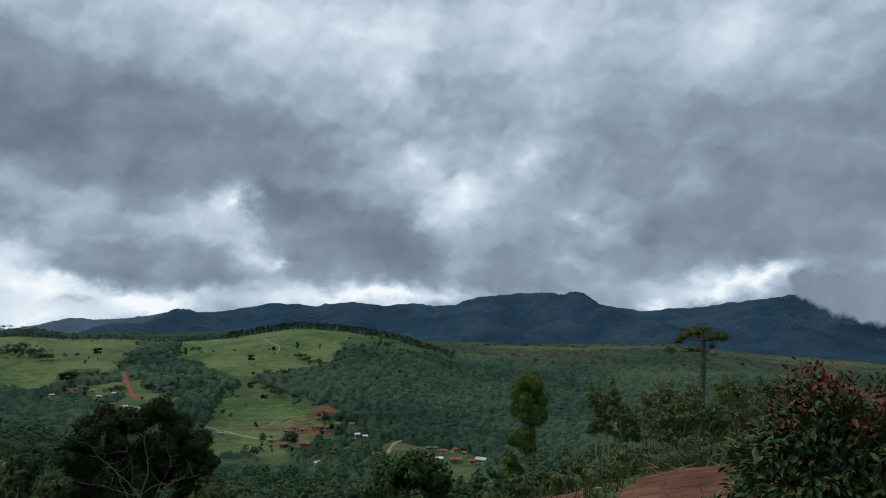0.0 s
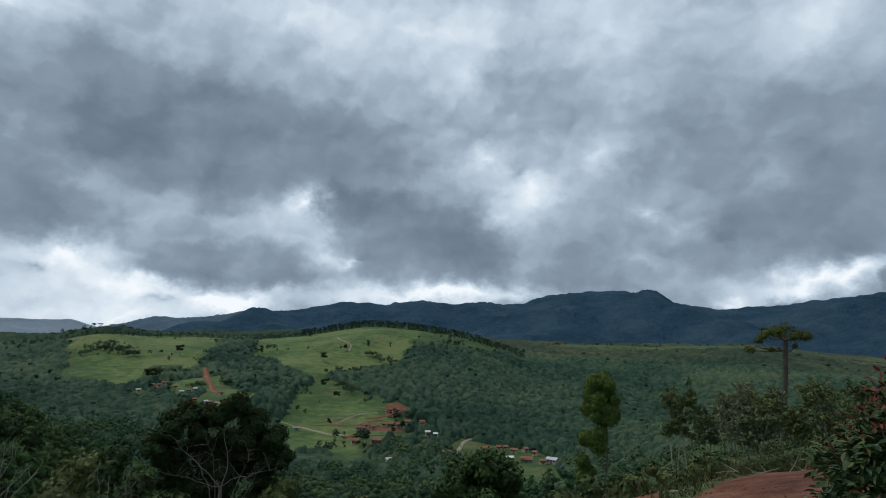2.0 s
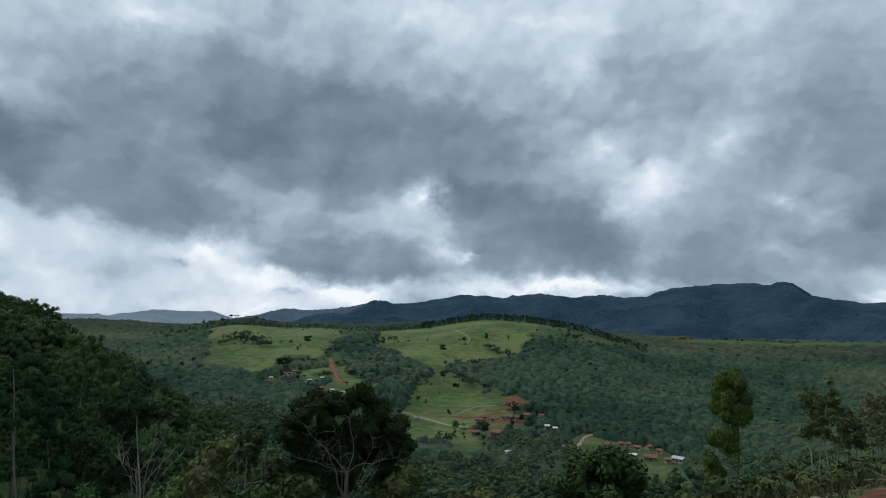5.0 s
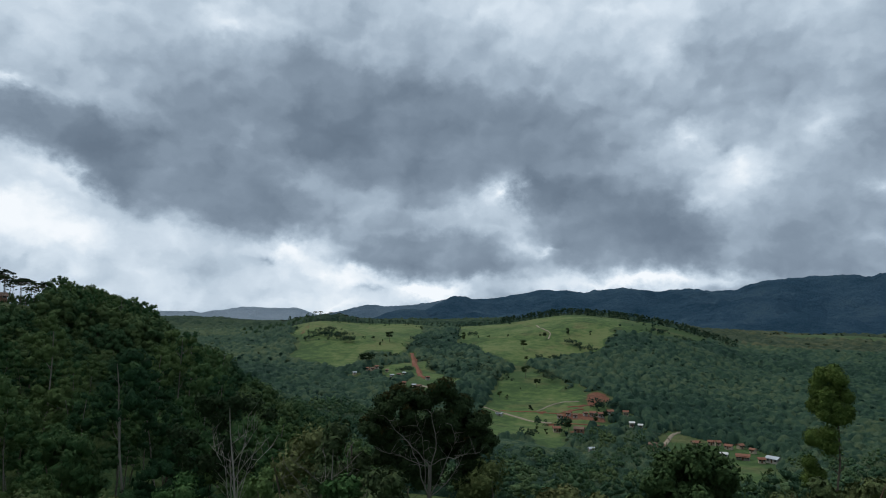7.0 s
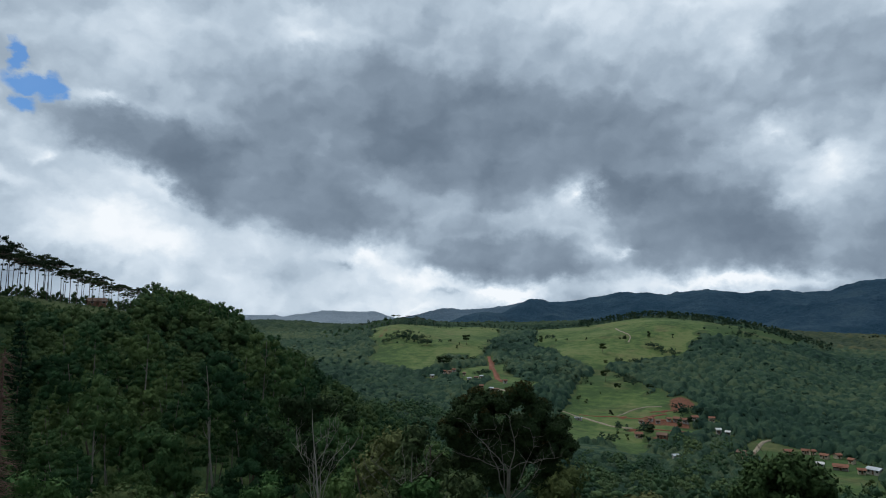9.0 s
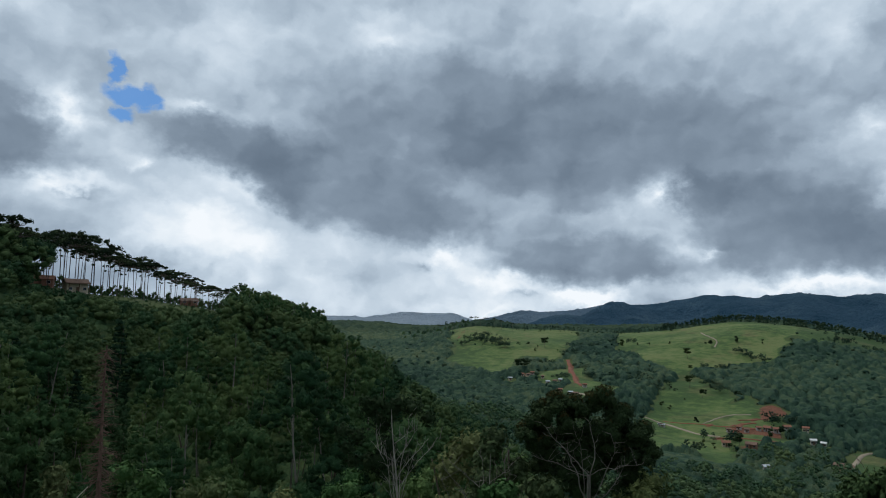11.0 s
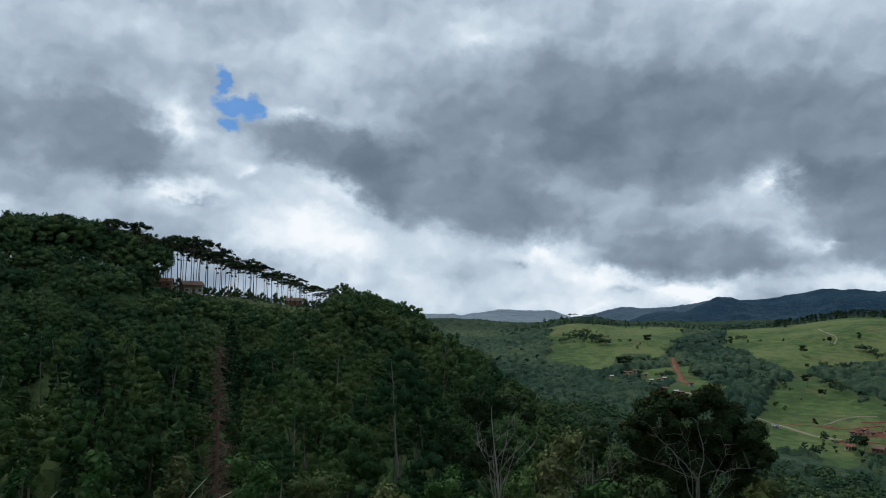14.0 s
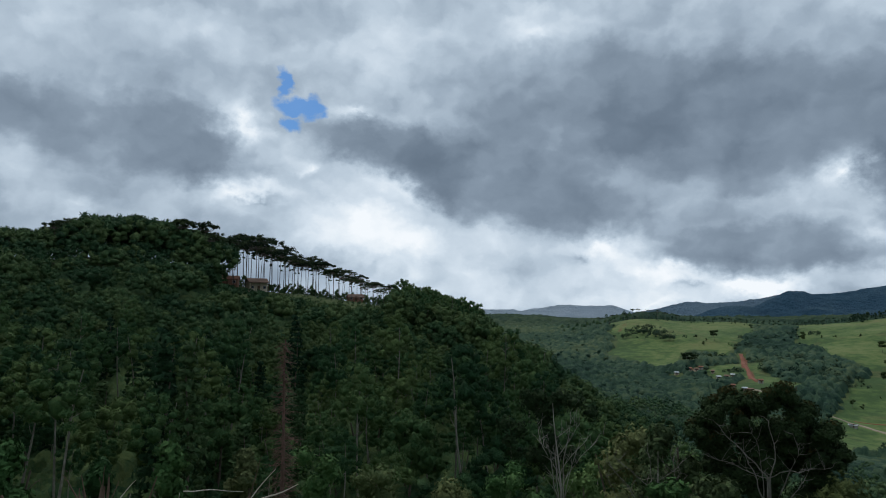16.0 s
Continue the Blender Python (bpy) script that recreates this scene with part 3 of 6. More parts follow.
RED_EARTH = speckled("red_earth", (0.12, 0.042, 0.025), (0.24, 0.09, 0.052), 0.6, 0.9, 0.05)


def ribbon(name, half, course, mat, label):
    p = plan(course)
    seg = np.concatenate([[0], np.cumsum(np.hypot(*np.diff(p, axis=0).T))])
    u = np.arange(0, seg[-1], 2.0)
    k = np.exp(-0.5 * (np.arange(-8, 9) / 3.5) ** 2)
    k /= k.sum()
    x_, y_ = (np.convolve(np.pad(np.interp(u, seg, q), 8, mode="edge"), k, "valid") for q in p.T)
    tx, ty = np.gradient(x_), np.gradient(y_)
    l_ = np.hypot(tx, ty) + 1e-9
    w = half * (1 + 0.25 * ripple(x_, y_, 7))
    rows_ = []
    for s_, lift in ((-1, -0.5), (-0.8, 0.32), (0, 0.42), (0.8, 0.32), (1, -0.5)):
        rx, ry = x_ - ty / l_ * w * s_, y_ + tx / l_ * w * s_
        rows_.append(np.stack([rx, ry, height(rx, ry) + lift], -1))
    v = np.stack(rows_, 1)
    i = np.arange(v.shape[0] * 5).reshape(-1, 5)
    q = np.stack([i[:-1, :-1], i[:-1, 1:], i[1:, 1:], i[1:, :-1]], -1).reshape(-1, 4)
    return tagged(new(name, mesh_of(name, v.reshape(-1, 3), q, mat)), label, "track", kind="structure")


for n_, (half, what, course) in enumerate(TRACKS):
    ribbon("road_%d" % (n_ + 1), half, course, RED_EARTH if what == "soil" else GRAVEL,
           "bare red earth track across the fields" if what == "soil" else "narrow pale gravel road in the valley")


# ---- mountains ----
def range_mesh(name, crest, foot, top, back, base_z, mat, spur, cols):
    """A mountain range: crest is (bearing, elevation) pairs as seen from the valley's rim."""
    ca, ce = np.array(crest).T
    a = np.linspace(ca[0], ca[-1], cols)
    t = np.concatenate([np.linspace(0, 1, 60), np.linspace(1, 2, 8)[1:]])
    A, Tt = np.meshgrid(a, t, indexing="ij")
    crest_z = top * np.tan(np.radians(np.interp(a, ca, ce)))[:, None]
    D = np.where(Tt <= 1, foot + (top - foot) * Tt, top + (back - top) * (Tt - 1))
    x, y = D * np.sin(np.radians(A)), D * np.cos(np.radians(A))
    up = np.where(Tt <= 1, np.abs(Tt) ** 1.35, (2 - Tt) ** 1.2)
    rough = 0.5 - np.abs(ripple(x, y, 520)) + ripple(x, y, 240) * 0.4 + ripple(x, y, 110) * 0.22 + ripple(x, y, 45) * 0.1
    z = base_z + (crest_z - base_z) * up + spur * rough * (4 * Tt * (1 - Tt)).clip(0, 1)
    z += (5 * ripple(x, y, 60) + 4.0 * ripple(x, y, 24) + 2.5 * ripple(x, y, 11)) * (Tt > 0.85)
    i = np.arange(A.size).reshape(A.shape)
    q = np.stack([i[:-1, :-1], i[:-1, 1:], i[1:, 1:], i[1:, :-1]], -1).reshape(-1, 4)
    return new(name, mesh_of(name, np.stack([x, y, z + EYE], -1).reshape(-1, 3), q, mat))


LEFT_CREST = [(-37, -0.5), (-33, 0.15), (-31, 0.5), (-28, 1.19), (-25.2, 1.08), (-23, 1.42), (-21, 1.85), (-17, 1.3), (-12, 0.6)]
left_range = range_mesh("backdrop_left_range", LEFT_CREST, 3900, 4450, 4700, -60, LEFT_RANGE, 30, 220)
tagged(left_range, "wooded slopes coloured lighter haze blue at the end of the range", "mountain", kind="structure")
MAIN_CREST = [(-31, -0.9), (-25.9, -0.1), (-23.3, 0.75), (-22.6, 1.1), (-21.6, 1.6), (-20.8, 2.0), (-19.6, 1.75), (-18.5, 1.70),
              (-16, 2.05), (-13.8, 2.45), (-12, 2.35), (-10.3, 2.27), (-8.6, 2.4), (-7.2, 2.64), (-6.2, 2.5), (-5.0, 2.2), (-3.6, 2.42),
              (-2.2, 2.5), (-0.8, 2.35), (0.8, 2.38), (3.0, 3.0), (5.2, 3.2), (7.2, 3.42), (8.8, 3.4), (9.9, 3.18), (10.3, 3.38), (11.0, 3.36),
              (11.7, 2.9), (12.6, 2.3), (14.4, 2.05), (16.0, 1.74), (20.6, 2.17), (26.5, 2.8), (34, 3.1), (60, 2.4), (80, 0)]
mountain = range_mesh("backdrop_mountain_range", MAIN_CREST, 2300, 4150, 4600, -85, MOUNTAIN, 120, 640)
tagged(mountain, "wooded mountain range coloured dark haze blue, with rounded summits", "mountain", kind="structure")
FAR_CREST = [(-62, -0.4), (-52, 0.2), (-46, 0.55), (-43.5, 0.6), (-41, 0.5), (-39, 0.75), (-37.3, 0.95), (-35.5, 0.88), (-33.8, 0.95), (-32, 0.42), (-30, 0.1), (-26, -0.4)]
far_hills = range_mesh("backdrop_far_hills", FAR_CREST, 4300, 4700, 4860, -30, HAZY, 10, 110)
tagged(far_hills, "far hills coloured pale haze grey-blue beyond the valley", "hills", kind="structure")


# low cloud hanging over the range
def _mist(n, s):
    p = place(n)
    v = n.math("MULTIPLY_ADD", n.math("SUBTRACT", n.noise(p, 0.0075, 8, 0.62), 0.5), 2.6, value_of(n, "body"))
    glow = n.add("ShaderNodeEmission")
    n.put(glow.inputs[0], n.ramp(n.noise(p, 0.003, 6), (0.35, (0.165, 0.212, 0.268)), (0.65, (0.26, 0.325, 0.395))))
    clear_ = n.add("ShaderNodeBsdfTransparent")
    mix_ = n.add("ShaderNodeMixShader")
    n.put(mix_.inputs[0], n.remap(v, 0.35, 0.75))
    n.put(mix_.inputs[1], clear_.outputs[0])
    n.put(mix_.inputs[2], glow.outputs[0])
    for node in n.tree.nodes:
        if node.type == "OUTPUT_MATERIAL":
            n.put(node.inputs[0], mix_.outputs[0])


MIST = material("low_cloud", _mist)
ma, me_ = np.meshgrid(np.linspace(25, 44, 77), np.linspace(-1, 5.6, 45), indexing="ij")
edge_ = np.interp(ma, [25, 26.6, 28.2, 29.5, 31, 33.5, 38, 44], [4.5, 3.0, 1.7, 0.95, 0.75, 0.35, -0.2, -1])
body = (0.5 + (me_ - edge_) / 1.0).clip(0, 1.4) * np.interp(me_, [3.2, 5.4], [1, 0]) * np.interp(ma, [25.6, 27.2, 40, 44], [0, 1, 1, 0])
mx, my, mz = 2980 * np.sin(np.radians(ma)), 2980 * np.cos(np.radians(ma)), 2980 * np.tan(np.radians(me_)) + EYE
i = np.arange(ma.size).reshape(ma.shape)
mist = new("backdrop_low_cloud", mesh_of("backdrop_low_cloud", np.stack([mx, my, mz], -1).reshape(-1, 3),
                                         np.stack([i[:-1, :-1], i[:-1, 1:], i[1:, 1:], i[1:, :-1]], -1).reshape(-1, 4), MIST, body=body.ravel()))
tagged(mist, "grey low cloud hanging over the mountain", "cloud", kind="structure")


# ---- woods ----
def crown_mesh(rng, tall, wide, lumps, level, tufts, tuft, low=0.3, spread=0.75, top_heavy=1.0):
    """Leaf lumps gathered into one uneven crown, with leaf tufts standing out of them."""
    parts, at_, nor = [], [], []
    for k in range(lumps):
        h = rng.uniform(low, 0.92) if k else 0.9
        r = wide * 0.5 * (math.sin(math.pi * min(1, max(0.12, (h - low * 0.6) / (1.02 - low * 0.6)) ** top_heavy)) ** 0.7)
        ang, off = rng.uniform(0, 2 * math.pi), r * rng.uniform(0.3, 1.0) * spread
        c = np.array([math.cos(ang) * off, math.sin(ang) * off, h * tall])
        rad = wide * rng.uniform(0.17, 0.30) * (1.15 if lumps < 5 else 1.0)
        parts.append(lump(rng, c, rad, level, 0.16 if level > 1 else 0.2, 0.82))
        n = tufts // lumps
        if n:
            d = rng.standard_normal((n, 3)) + np.array([0, 0, 0.35])
            d /= np.linalg.norm(d, axis=1, keepdims=True)
            at_.append(c + d * rad * np.array([1, 1, 0.82]) * rng.uniform(0.85, 1.18, (n, 1)))
            nor.append(d)
    if at_:
        parts.append(leaves(rng, np.concatenate(at_), np.concatenate(nor), tuft))
    return join(parts)


def scatter(rng, spacing, r0, r1, a0, a1, jitter=0.45):
    n = int(r1 / spacing) + 1
    ii, jj = np.meshgrid(np.arange(-n, n + 1), np.arange(-n, n + 1))
    x = (ii + rng.uniform(-jitter, jitter, ii.shape)).ravel() * spacing
    y = (jj + rng.uniform(-jitter, jitter, ii.shape)).ravel() * spacing
    d, a = np.hypot(x, y), np.degrees(np.arctan2(x, y))
    k = (d >= r0) & (d < r1) & (a > a0) & (a < a1)
    return x[k], y[k], d[k], a[k]


def wooded(x, y, d, a, rng):
    g, s, p = cover_at(x, y)
    k = (g < 0.5) & (s < 0.3) & (p < 0.2)
    for pad in (5, 10):            # keep crowns from leaning over the near edge of the fields
        e = 1 + pad / d
        g, s, p = cover_at(x * e, y * e)
        k &= (s < 0.3) & ((g < 0.5) | (rng.random(x.shape) < 0.45))
    return k


def spread_trees(name, templates, x, y, scale, rng, mat, label, smooth=True, sink=0.3):
    """Joins many trees into one mesh, each with its own turn, size and tint."""
    z = height(x, y)
    pick = rng.integers(0, len(templates), len(x))
    vs, fs, tints, base = [], [], [], 0
    for k, (v, f) in enumerate(templates):
        m = pick == k
        n = int(m.sum())
        if not n:
            continue
        t = rng.uniform(0, 2 * np.pi, n)
        c, s = np.cos(t)[:, None], np.sin(t)[:, None]
        sc = scale[m][:, None]
        w = sc * rng.uniform(0.85, 1.2, (n, 1))
        vx = (v[None, :, 0] * c - v[None, :, 1] * s) * w + x[m][:, None]
        vy = (v[None, :, 0] * s + v[None, :, 1] * c) * w + y[m][:, None]
        vz = v[None, :, 2] * sc + z[m][:, None] - sink
        vs.append(np.stack([vx, vy, vz], -1).reshape(-1, 3))
        fs.append((f[None] + np.arange(n)[:, None, None] * len(v)).reshape(-1, 3) + base)
        base += n * len(v)
        tints.append(np.repeat((0.8 * rng.random(n) + 0.1 + 0.35 * ripple(x[m], y[m], 130) + 0.2 * ripple(x[m], y[m], 47)).clip(0, 1), len(v)))
    ob = new(name, mesh_of(name, np.concatenate(vs), np.concatenate(fs), mat, smooth, tint=np.concatenate(tints)))
    return tagged(ob, label, "woodland", kind="stuff")


LOW_GROWTH = [    # bearings and distances where trees stay low, and the elevation they keep under along the way
    (-65.0, -50.8, 215, 300, [(-65.0, 2.6), (-64.5, 2.5), (-60, 1.7), (-55, 0.9), (-52, 0.8), (-50.8, 1.9)]),
    (-4.6, 5.2, 285, 372, [(-4.6, -10.2), (0, -11.6), (5.2, -11.6)]),
    (-19.5, -8.0, 300, 400, [(-19.5, -9.3), (-17, -9.6), (-12, -9.9), (-8, -9.0)]),
    (-26.5, -21.0, 480, 560, [(-26.5, -5.8), (-21, -6.2)]),
]


def kept_low(x, y, d, a, tall, scale):
    """Limits tree sizes in front of the open places."""
    z = height(x, y) - EYE
    for a0, a1, d0, d1, line in LOW_GROWTH:
        cap = (d * np.tan(np.radians(np.interp(a, *np.array(line).T))) - z) / tall
        m = (a > a0) & (a < a1) & (d > d0) & (d < d1)
        scale = np.where(m, np.minimum(scale, cap), scale)
    return scale


SKYLINE = [       # ridges where the crowns rise to an even line: bearings, distances, elevations of the tops
    (-82, -64.6, 262, 330, [(-80, 6.2), (-78, 6.0), (-76.4, 6.4), (-74.7, 7.2), (-71, 7.5), (-67.6, 7.4), (-64.6, 6.4)]),
    (-51.0, -43.2, 205, 262, [(-51, 2.2), (-49.3, 2.4), (-46.5, 1.75), (-44.6, 0.75), (-43.2, -1.0)]),
    (-43.2, -33.0, 170, 262, [(-43.2, -1.0), (-39.6, -2.8), (-37.4, -4.1), (-35, -5.8), (-33, -7.8)]),
]


def raised(x, y, d, a, tall, scale, rng):
    z = height(x, y) - EYE
    for a0, a1, d0, d1, line in SKYLINE:
        full = (d * np.tan(np.radians(np.interp(a, *np.array(line).T))) - z) / tall
        m = (a > a0) & (a < a1) & (d > d0) & (d < d1)
        scale = np.where(m, (full * rng.choice([0.90, 0.95, 1.0, 1.03] if a1 < -60 else [0.72, 0.85, 0.97, 1.03], len(x)) * rng.uniform(0.95, 1.03, len(x))).clip(0.35, 1.6), scale)
    return scale


GROVE = [(-64.9, 296), (-50.8, 284), (-50.8, 480), (-64.9, 480)]      # kept for the tall pines
rng = np.random.default_rng(11)

# farthest wood
def tuft_of_wood(rng, tall, wide, lumps, level=1):
    parts = [lump(rng, np.array([0, 0, tall * 0.6]), wide * 0.5, level, 0.22, 0.8)]
    for _ in range(lumps - 1):
        t = rng.uniform(0, 2 * math.pi)
        parts.append(lump(rng, np.array([math.cos(t) * wide * 0.38, math.sin(t) * wide * 0.38, tall * rng.uniform(0.4, 0.75)]), wide * rng.uniform(0.24, 0.36), 1, 0.26, 0.8))
    u = rng.standard_normal((5, 3)) + np.array([0, 0, 0.5])
    u /= np.linalg.norm(u, axis=1, keepdims=True)
    parts.append(leaves(rng, np.array([0, 0, tall * 0.55]) + u * wide * np.array([0.46, 0.46, 0.38]), u, wide * 0.26))
    return join(parts)


# closed canopy across the valley: one sheet of crowns grown together
CLEARINGS = [(-9.95, 384), (-6.85, 500), (-6.2, 498), (-7.3, 540), (-4.9, 432), (-5.3, 441), (-8.5, 535), (-24.1, 548), (-24.9, 560), (-28.9, 640), (-20.9, 506), (-20.0, 503), (-25.3, 616), (-25.9, 618)]


def kept_clear(x, y, d):
    """True where a house stands, or would be hidden from the rim."""
    near = np.zeros(x.shape, bool)
    for turn, dist in CLEARINGS:
        cx, cy = at(turn, dist)
        for ahead in (0, 8):
            e = 1 + ahead / d
            near |= np.hypot(x * e - cx, y * e - cy) < 5
    return near


def floor_of_valley(a, d):
    return ((a > -29) | (d > 335)) & ((a < 12) | (d > 275))


def canopy(name, turns_, reaches_, cell, tall, mat, label, area, fuzz=0.055):
    rng = np.random.default_rng(77)
    A, D = np.meshgrid(turns_, reaches_, indexing="ij")
    A = A + rng.uniform(-0.04, 0.04, A.shape)
    D = D * (1 + rng.uniform(-0.0012, 0.0012, D.shape))
    x, y = D * np.sin(np.radians(A)), D * np.cos(np.radians(A))
    g, s, p = cover_at(x.ravel(), y.ravel())
    keep = ((g < 0.5) & (s < 0.3) & (p < 0.2)).reshape(A.shape) & area(A, D) & ~kept_clear(x, y, D)
    keep[:, :1] = False
    n = 512
    ox, oy, rad, lift, hue = (rng.random((n, n)) for _ in range(5))
    rad = cell * (0.42 + 0.5 * rad ** 1.6)
    ci, cj = np.floor(x / cell).astype(int), np.floor(y / cell).astype(int)
    top, tint = np.full(A.shape, 0.08), np.full(A.shape, 0.2)
    for di in (-1, 0, 1):
        for dj in (-1, 0, 1):
            i, j = (ci + di) % n, (cj + dj) % n
            r = np.hypot(x - (ci + di + ox[i, j]) * cell, y - (cj + dj + oy[i, j]) * cell) / rad[i, j]
            h = 0.35 + 0.4 * lift[i, j] + 0.95 * rad[i, j] / tall * (np.sqrt((1 - r * r).clip(0)) - 0.55)
            m = (r < 1) & (h > top)
            top, tint = np.where(m, h, top), np.where(m, hue[i, j], tint)
    patch = ripple(x, y, 130)
    top = top * (1 + 0.25 * ripple(x, y, 60)) + 0.05 * ripple(x, y, 3.1)
    full, inner = np.zeros(A.shape), keep
    for step in (0.35, 0.35, 0.3):             # crowns come down to the ground at the wood's edge
        last = inner
        inner = last.copy()
        inner[1:] &= last[:-1]
        inner[:-1] &= last[1:]
        inner[:, 1:] &= last[:, :-1]
        inner[:, :-1] &= last[:, 1:]
        full += step * inner
    top = top + rng.normal(0, fuzz, A.shape).clip(-2 * fuzz, 2 * fuzz) + 0.07 * ripple(x, y, 1.7)
    z = height(x, y) + tall * top * full * kept_low(x, y, D, A, tall, np.ones(A.shape)).clip(0.12) - 0.6 * (full == 0)
    i = np.arange(A.size).reshape(A.shape)
    q = np.stack([i[:-1, :-1], i[:-1, 1:], i[1:, 1:], i[1:, :-1]], -1).reshape(-1, 4)
    q = q[keep.ravel()[q].all(1)]
    used = np.unique(q)
    back_ = np.zeros(A.size, np.int64)
    back_[used] = np.arange(len(used))
    tint = (0.75 * tint + 0.1 + 0.4 * patch + 0.2 * ripple(x, y, 47)).clip(0, 1)
    ob = new(name, mesh_of(name, np.stack([x, y, z], -1).reshape(-1, 3)[used], back_[q], mat, True, tint=tint.ravel()[used]))
    return tagged(ob, label, "woodland", kind="stuff")


canopy("valley_canopy", np.arange(-50, 36.1, 0.14), np.geomspace(200, 1100, 400), 4.5, 6.8, FAR_WOODS, "closed mixed green canopy covering the valley sides", floor_of_valley)
canopy("hillside_undergrowth", np.arange(-95, -28.5, 0.32), np.geomspace(98, 335, 190), 2.0, 2.6, WOODS, "dense dark green undergrowth below hillside trees",
       lambda a, d: (d < 262) | ((a > -50.5) & (a < -29)), 0.16)

canopy("plateau_woodland", np.arange(-5.2, 38.1, 0.22), np.geomspace(1050, 2380, 155), 8.0, 8.0, PLATEAU, "olive and dark green woodland on the far plateau", lambda a, d: (d < 1720) | (a > 10))
canopy("dark_plantation", np.arange(-50, -5.0, 0.22), np.geomspace(1060, 1740, 90), 7.0, 9.0, PLANTATION, "dark green plantation woods behind the paddocks", lambda a, d: d < 1720)
far_t = [tuft_of_wood(rng, 9, 7.5, 1) for _ in range(10)]
x, y, d, a = scatter(rng, 24.0, 1080, 1720, -4, 36)
k = wooded(x, y, d, a, rng)
spread_trees("distant_woodland", far_t, x[k], y[k], rng.uniform(0.5, 0.95, k.sum()), rng, PLATEAU, "dark green unbroken woodland on the far plateau")

# taller crowns standing out of it
x, y, d, a = scatter(rng, 9.6, 400, 650, -50, 36)
x2, y2, d2, a2 = scatter(rng, 12.0, 650, 1090, -50, 36)
x, y, d, a = (np.concatenate(q) for q in ((x, x2), (y, y2), (d, d2), (a, a2)))
k = wooded(x, y, d, a, rng) & ~kept_clear(x, y, d) & (rng.random(len(x)) < 0.7 + 0.9 * ripple(x, y, 90))
mid_t = [tuft_of_wood(rng, 7.0 + 0.7 * (q % 3), 5.4 - 0.6 * (q % 4), 1, 1) for q in range(14)]
size = (kept_low(x, y, d, a, 10.5, rng.choice([0.5, 0.6, 0.7, 0.88], len(x)) * rng.uniform(0.85, 1.2, len(x)))).clip(0.16)
spread_trees("valley_woodland", mid_t, x[k], y[k], size[k], rng, FAR_WOODS, "mixed green woodland covering the valley sides")

# woods on the near hillsides
def leaf_crown(rng, tall, wide, n, tufts, tuft, low=0.3, core=0.76):
    """A crown of many small leafy billows, each with a hidden core."""
    c, r = [], []
    for k in range(n):
        h = low + (0.95 - low) * (k + 0.5) / n
        out_, t = wide * 0.5 * math.sin(math.pi * (0.22 + 0.66 * (h - low) / (0.95 - low))) * math.sqrt(rng.random()) * 0.8, rng.uniform(0, 6.28)
        c.append((math.cos(t) * out_, math.sin(t) * out_, tall * h))
        r.append(wide * rng.uniform(0.14, 0.23))
    c, r = np.array(c), np.array(r)
    parts = [lump(rng, q, s * core, 1, 0.15, 0.85) for q, s in zip(c, r)]
    u = rng.standard_normal((n * tufts, 3)) + np.array([0, 0, 0.4])
    u /= np.linalg.norm(u, axis=1, keepdims=True)
    parts.append(leaves(rng, np.repeat(c, tufts, axis=0) + u * np.repeat(r, tufts)[:, None] * np.array([1, 1, 0.85]) * rng.uniform(0.86, 1.06, (n * tufts, 1)), u, tuft, 1))
    return join(parts)


def dome_crown(rng, tall, wide, deep, lobes, tufts, tuft, lobe=0.21, level=2, loose=0.0):
    """A rounded crown: a heart hidden under leafy lobes set over a dome, with leaf sprays along them."""
    mid = np.array([0, 0, tall - deep])
    parts = [lump(rng, mid, wide * 0.15, 1, 0.1, 1.5 * deep / wide)]
    at_, nor = [], []
    for k in range(lobes):
        up = 1 - 1.35 * (k + 0.5) / lobes                      # from the top to a little under the widest ring
        t = 2.4 * k + rng.normal(0, 0.35)
        ring = math.sqrt(max(0.0, 1 - up * up))
        u = np.array([math.cos(t) * ring, math.sin(t) * ring, up])
        c = mid + u * np.array([wide * 0.5, wide * 0.5, deep]) * rng.uniform(0.70 - loose, 0.86 + loose)
        rad = wide * lobe * rng.uniform(0.75, 1.25)
        parts.append(lump(rng, c, rad * 0.70, level, 0.18, 0.8))
        if tufts:
            w = rng.standard_normal((tufts, 3)) * 0.75 + u + np.array([0, 0, 0.3])
            w /= np.linalg.norm(w, axis=1, keepdims=True)
            at_.append(c + w * rad * np.array([1, 1, 0.8]) * rng.uniform(0.72, 1.08, (tufts, 1)))
            nor.append(w)
    if tufts:
        parts.append(leaves(rng, np.concatenate(at_), np.concatenate(nor), tuft, 1))
    return join(parts)


near_t = [dome_crown(rng, 11, 8.6 - 0.9 * (k % 3), 3.4 + 0.7 * (k % 3), 17, 24, 0.50, 0.14, 1, 0.06) for k in range(10)]
x, y, d, a = scatter(rng, 6.6, 205, 335, -84, -30)
k = wooded(x, y, d, a, rng) & ~inside(x, y, plan(GROVE))
size = raised(x, y, d, a, 11.0, kept_low(x, y, d, a, 11.5, rng.uniform(0.55, 1.25, len(x))).clip(0.16), rng)
spread_trees("hillside_woodland", near_t, x[k], y[k], size[k], rng, WOODS, "dense dark green broadleaf woodland on the hillside")
x, y, d, a = scatter(rng, 7.4, 250, 338, -84, -64.9)
spread_trees("summit_understorey", near_t, x, y, rng.uniform(0.55, 0.9, len(x)), rng, WOODS, "dark green understorey below the summit trees")
low_t = [leaf_crown(rng, 10, 8.2, 5, 14, 0.9) for _ in range(8)]
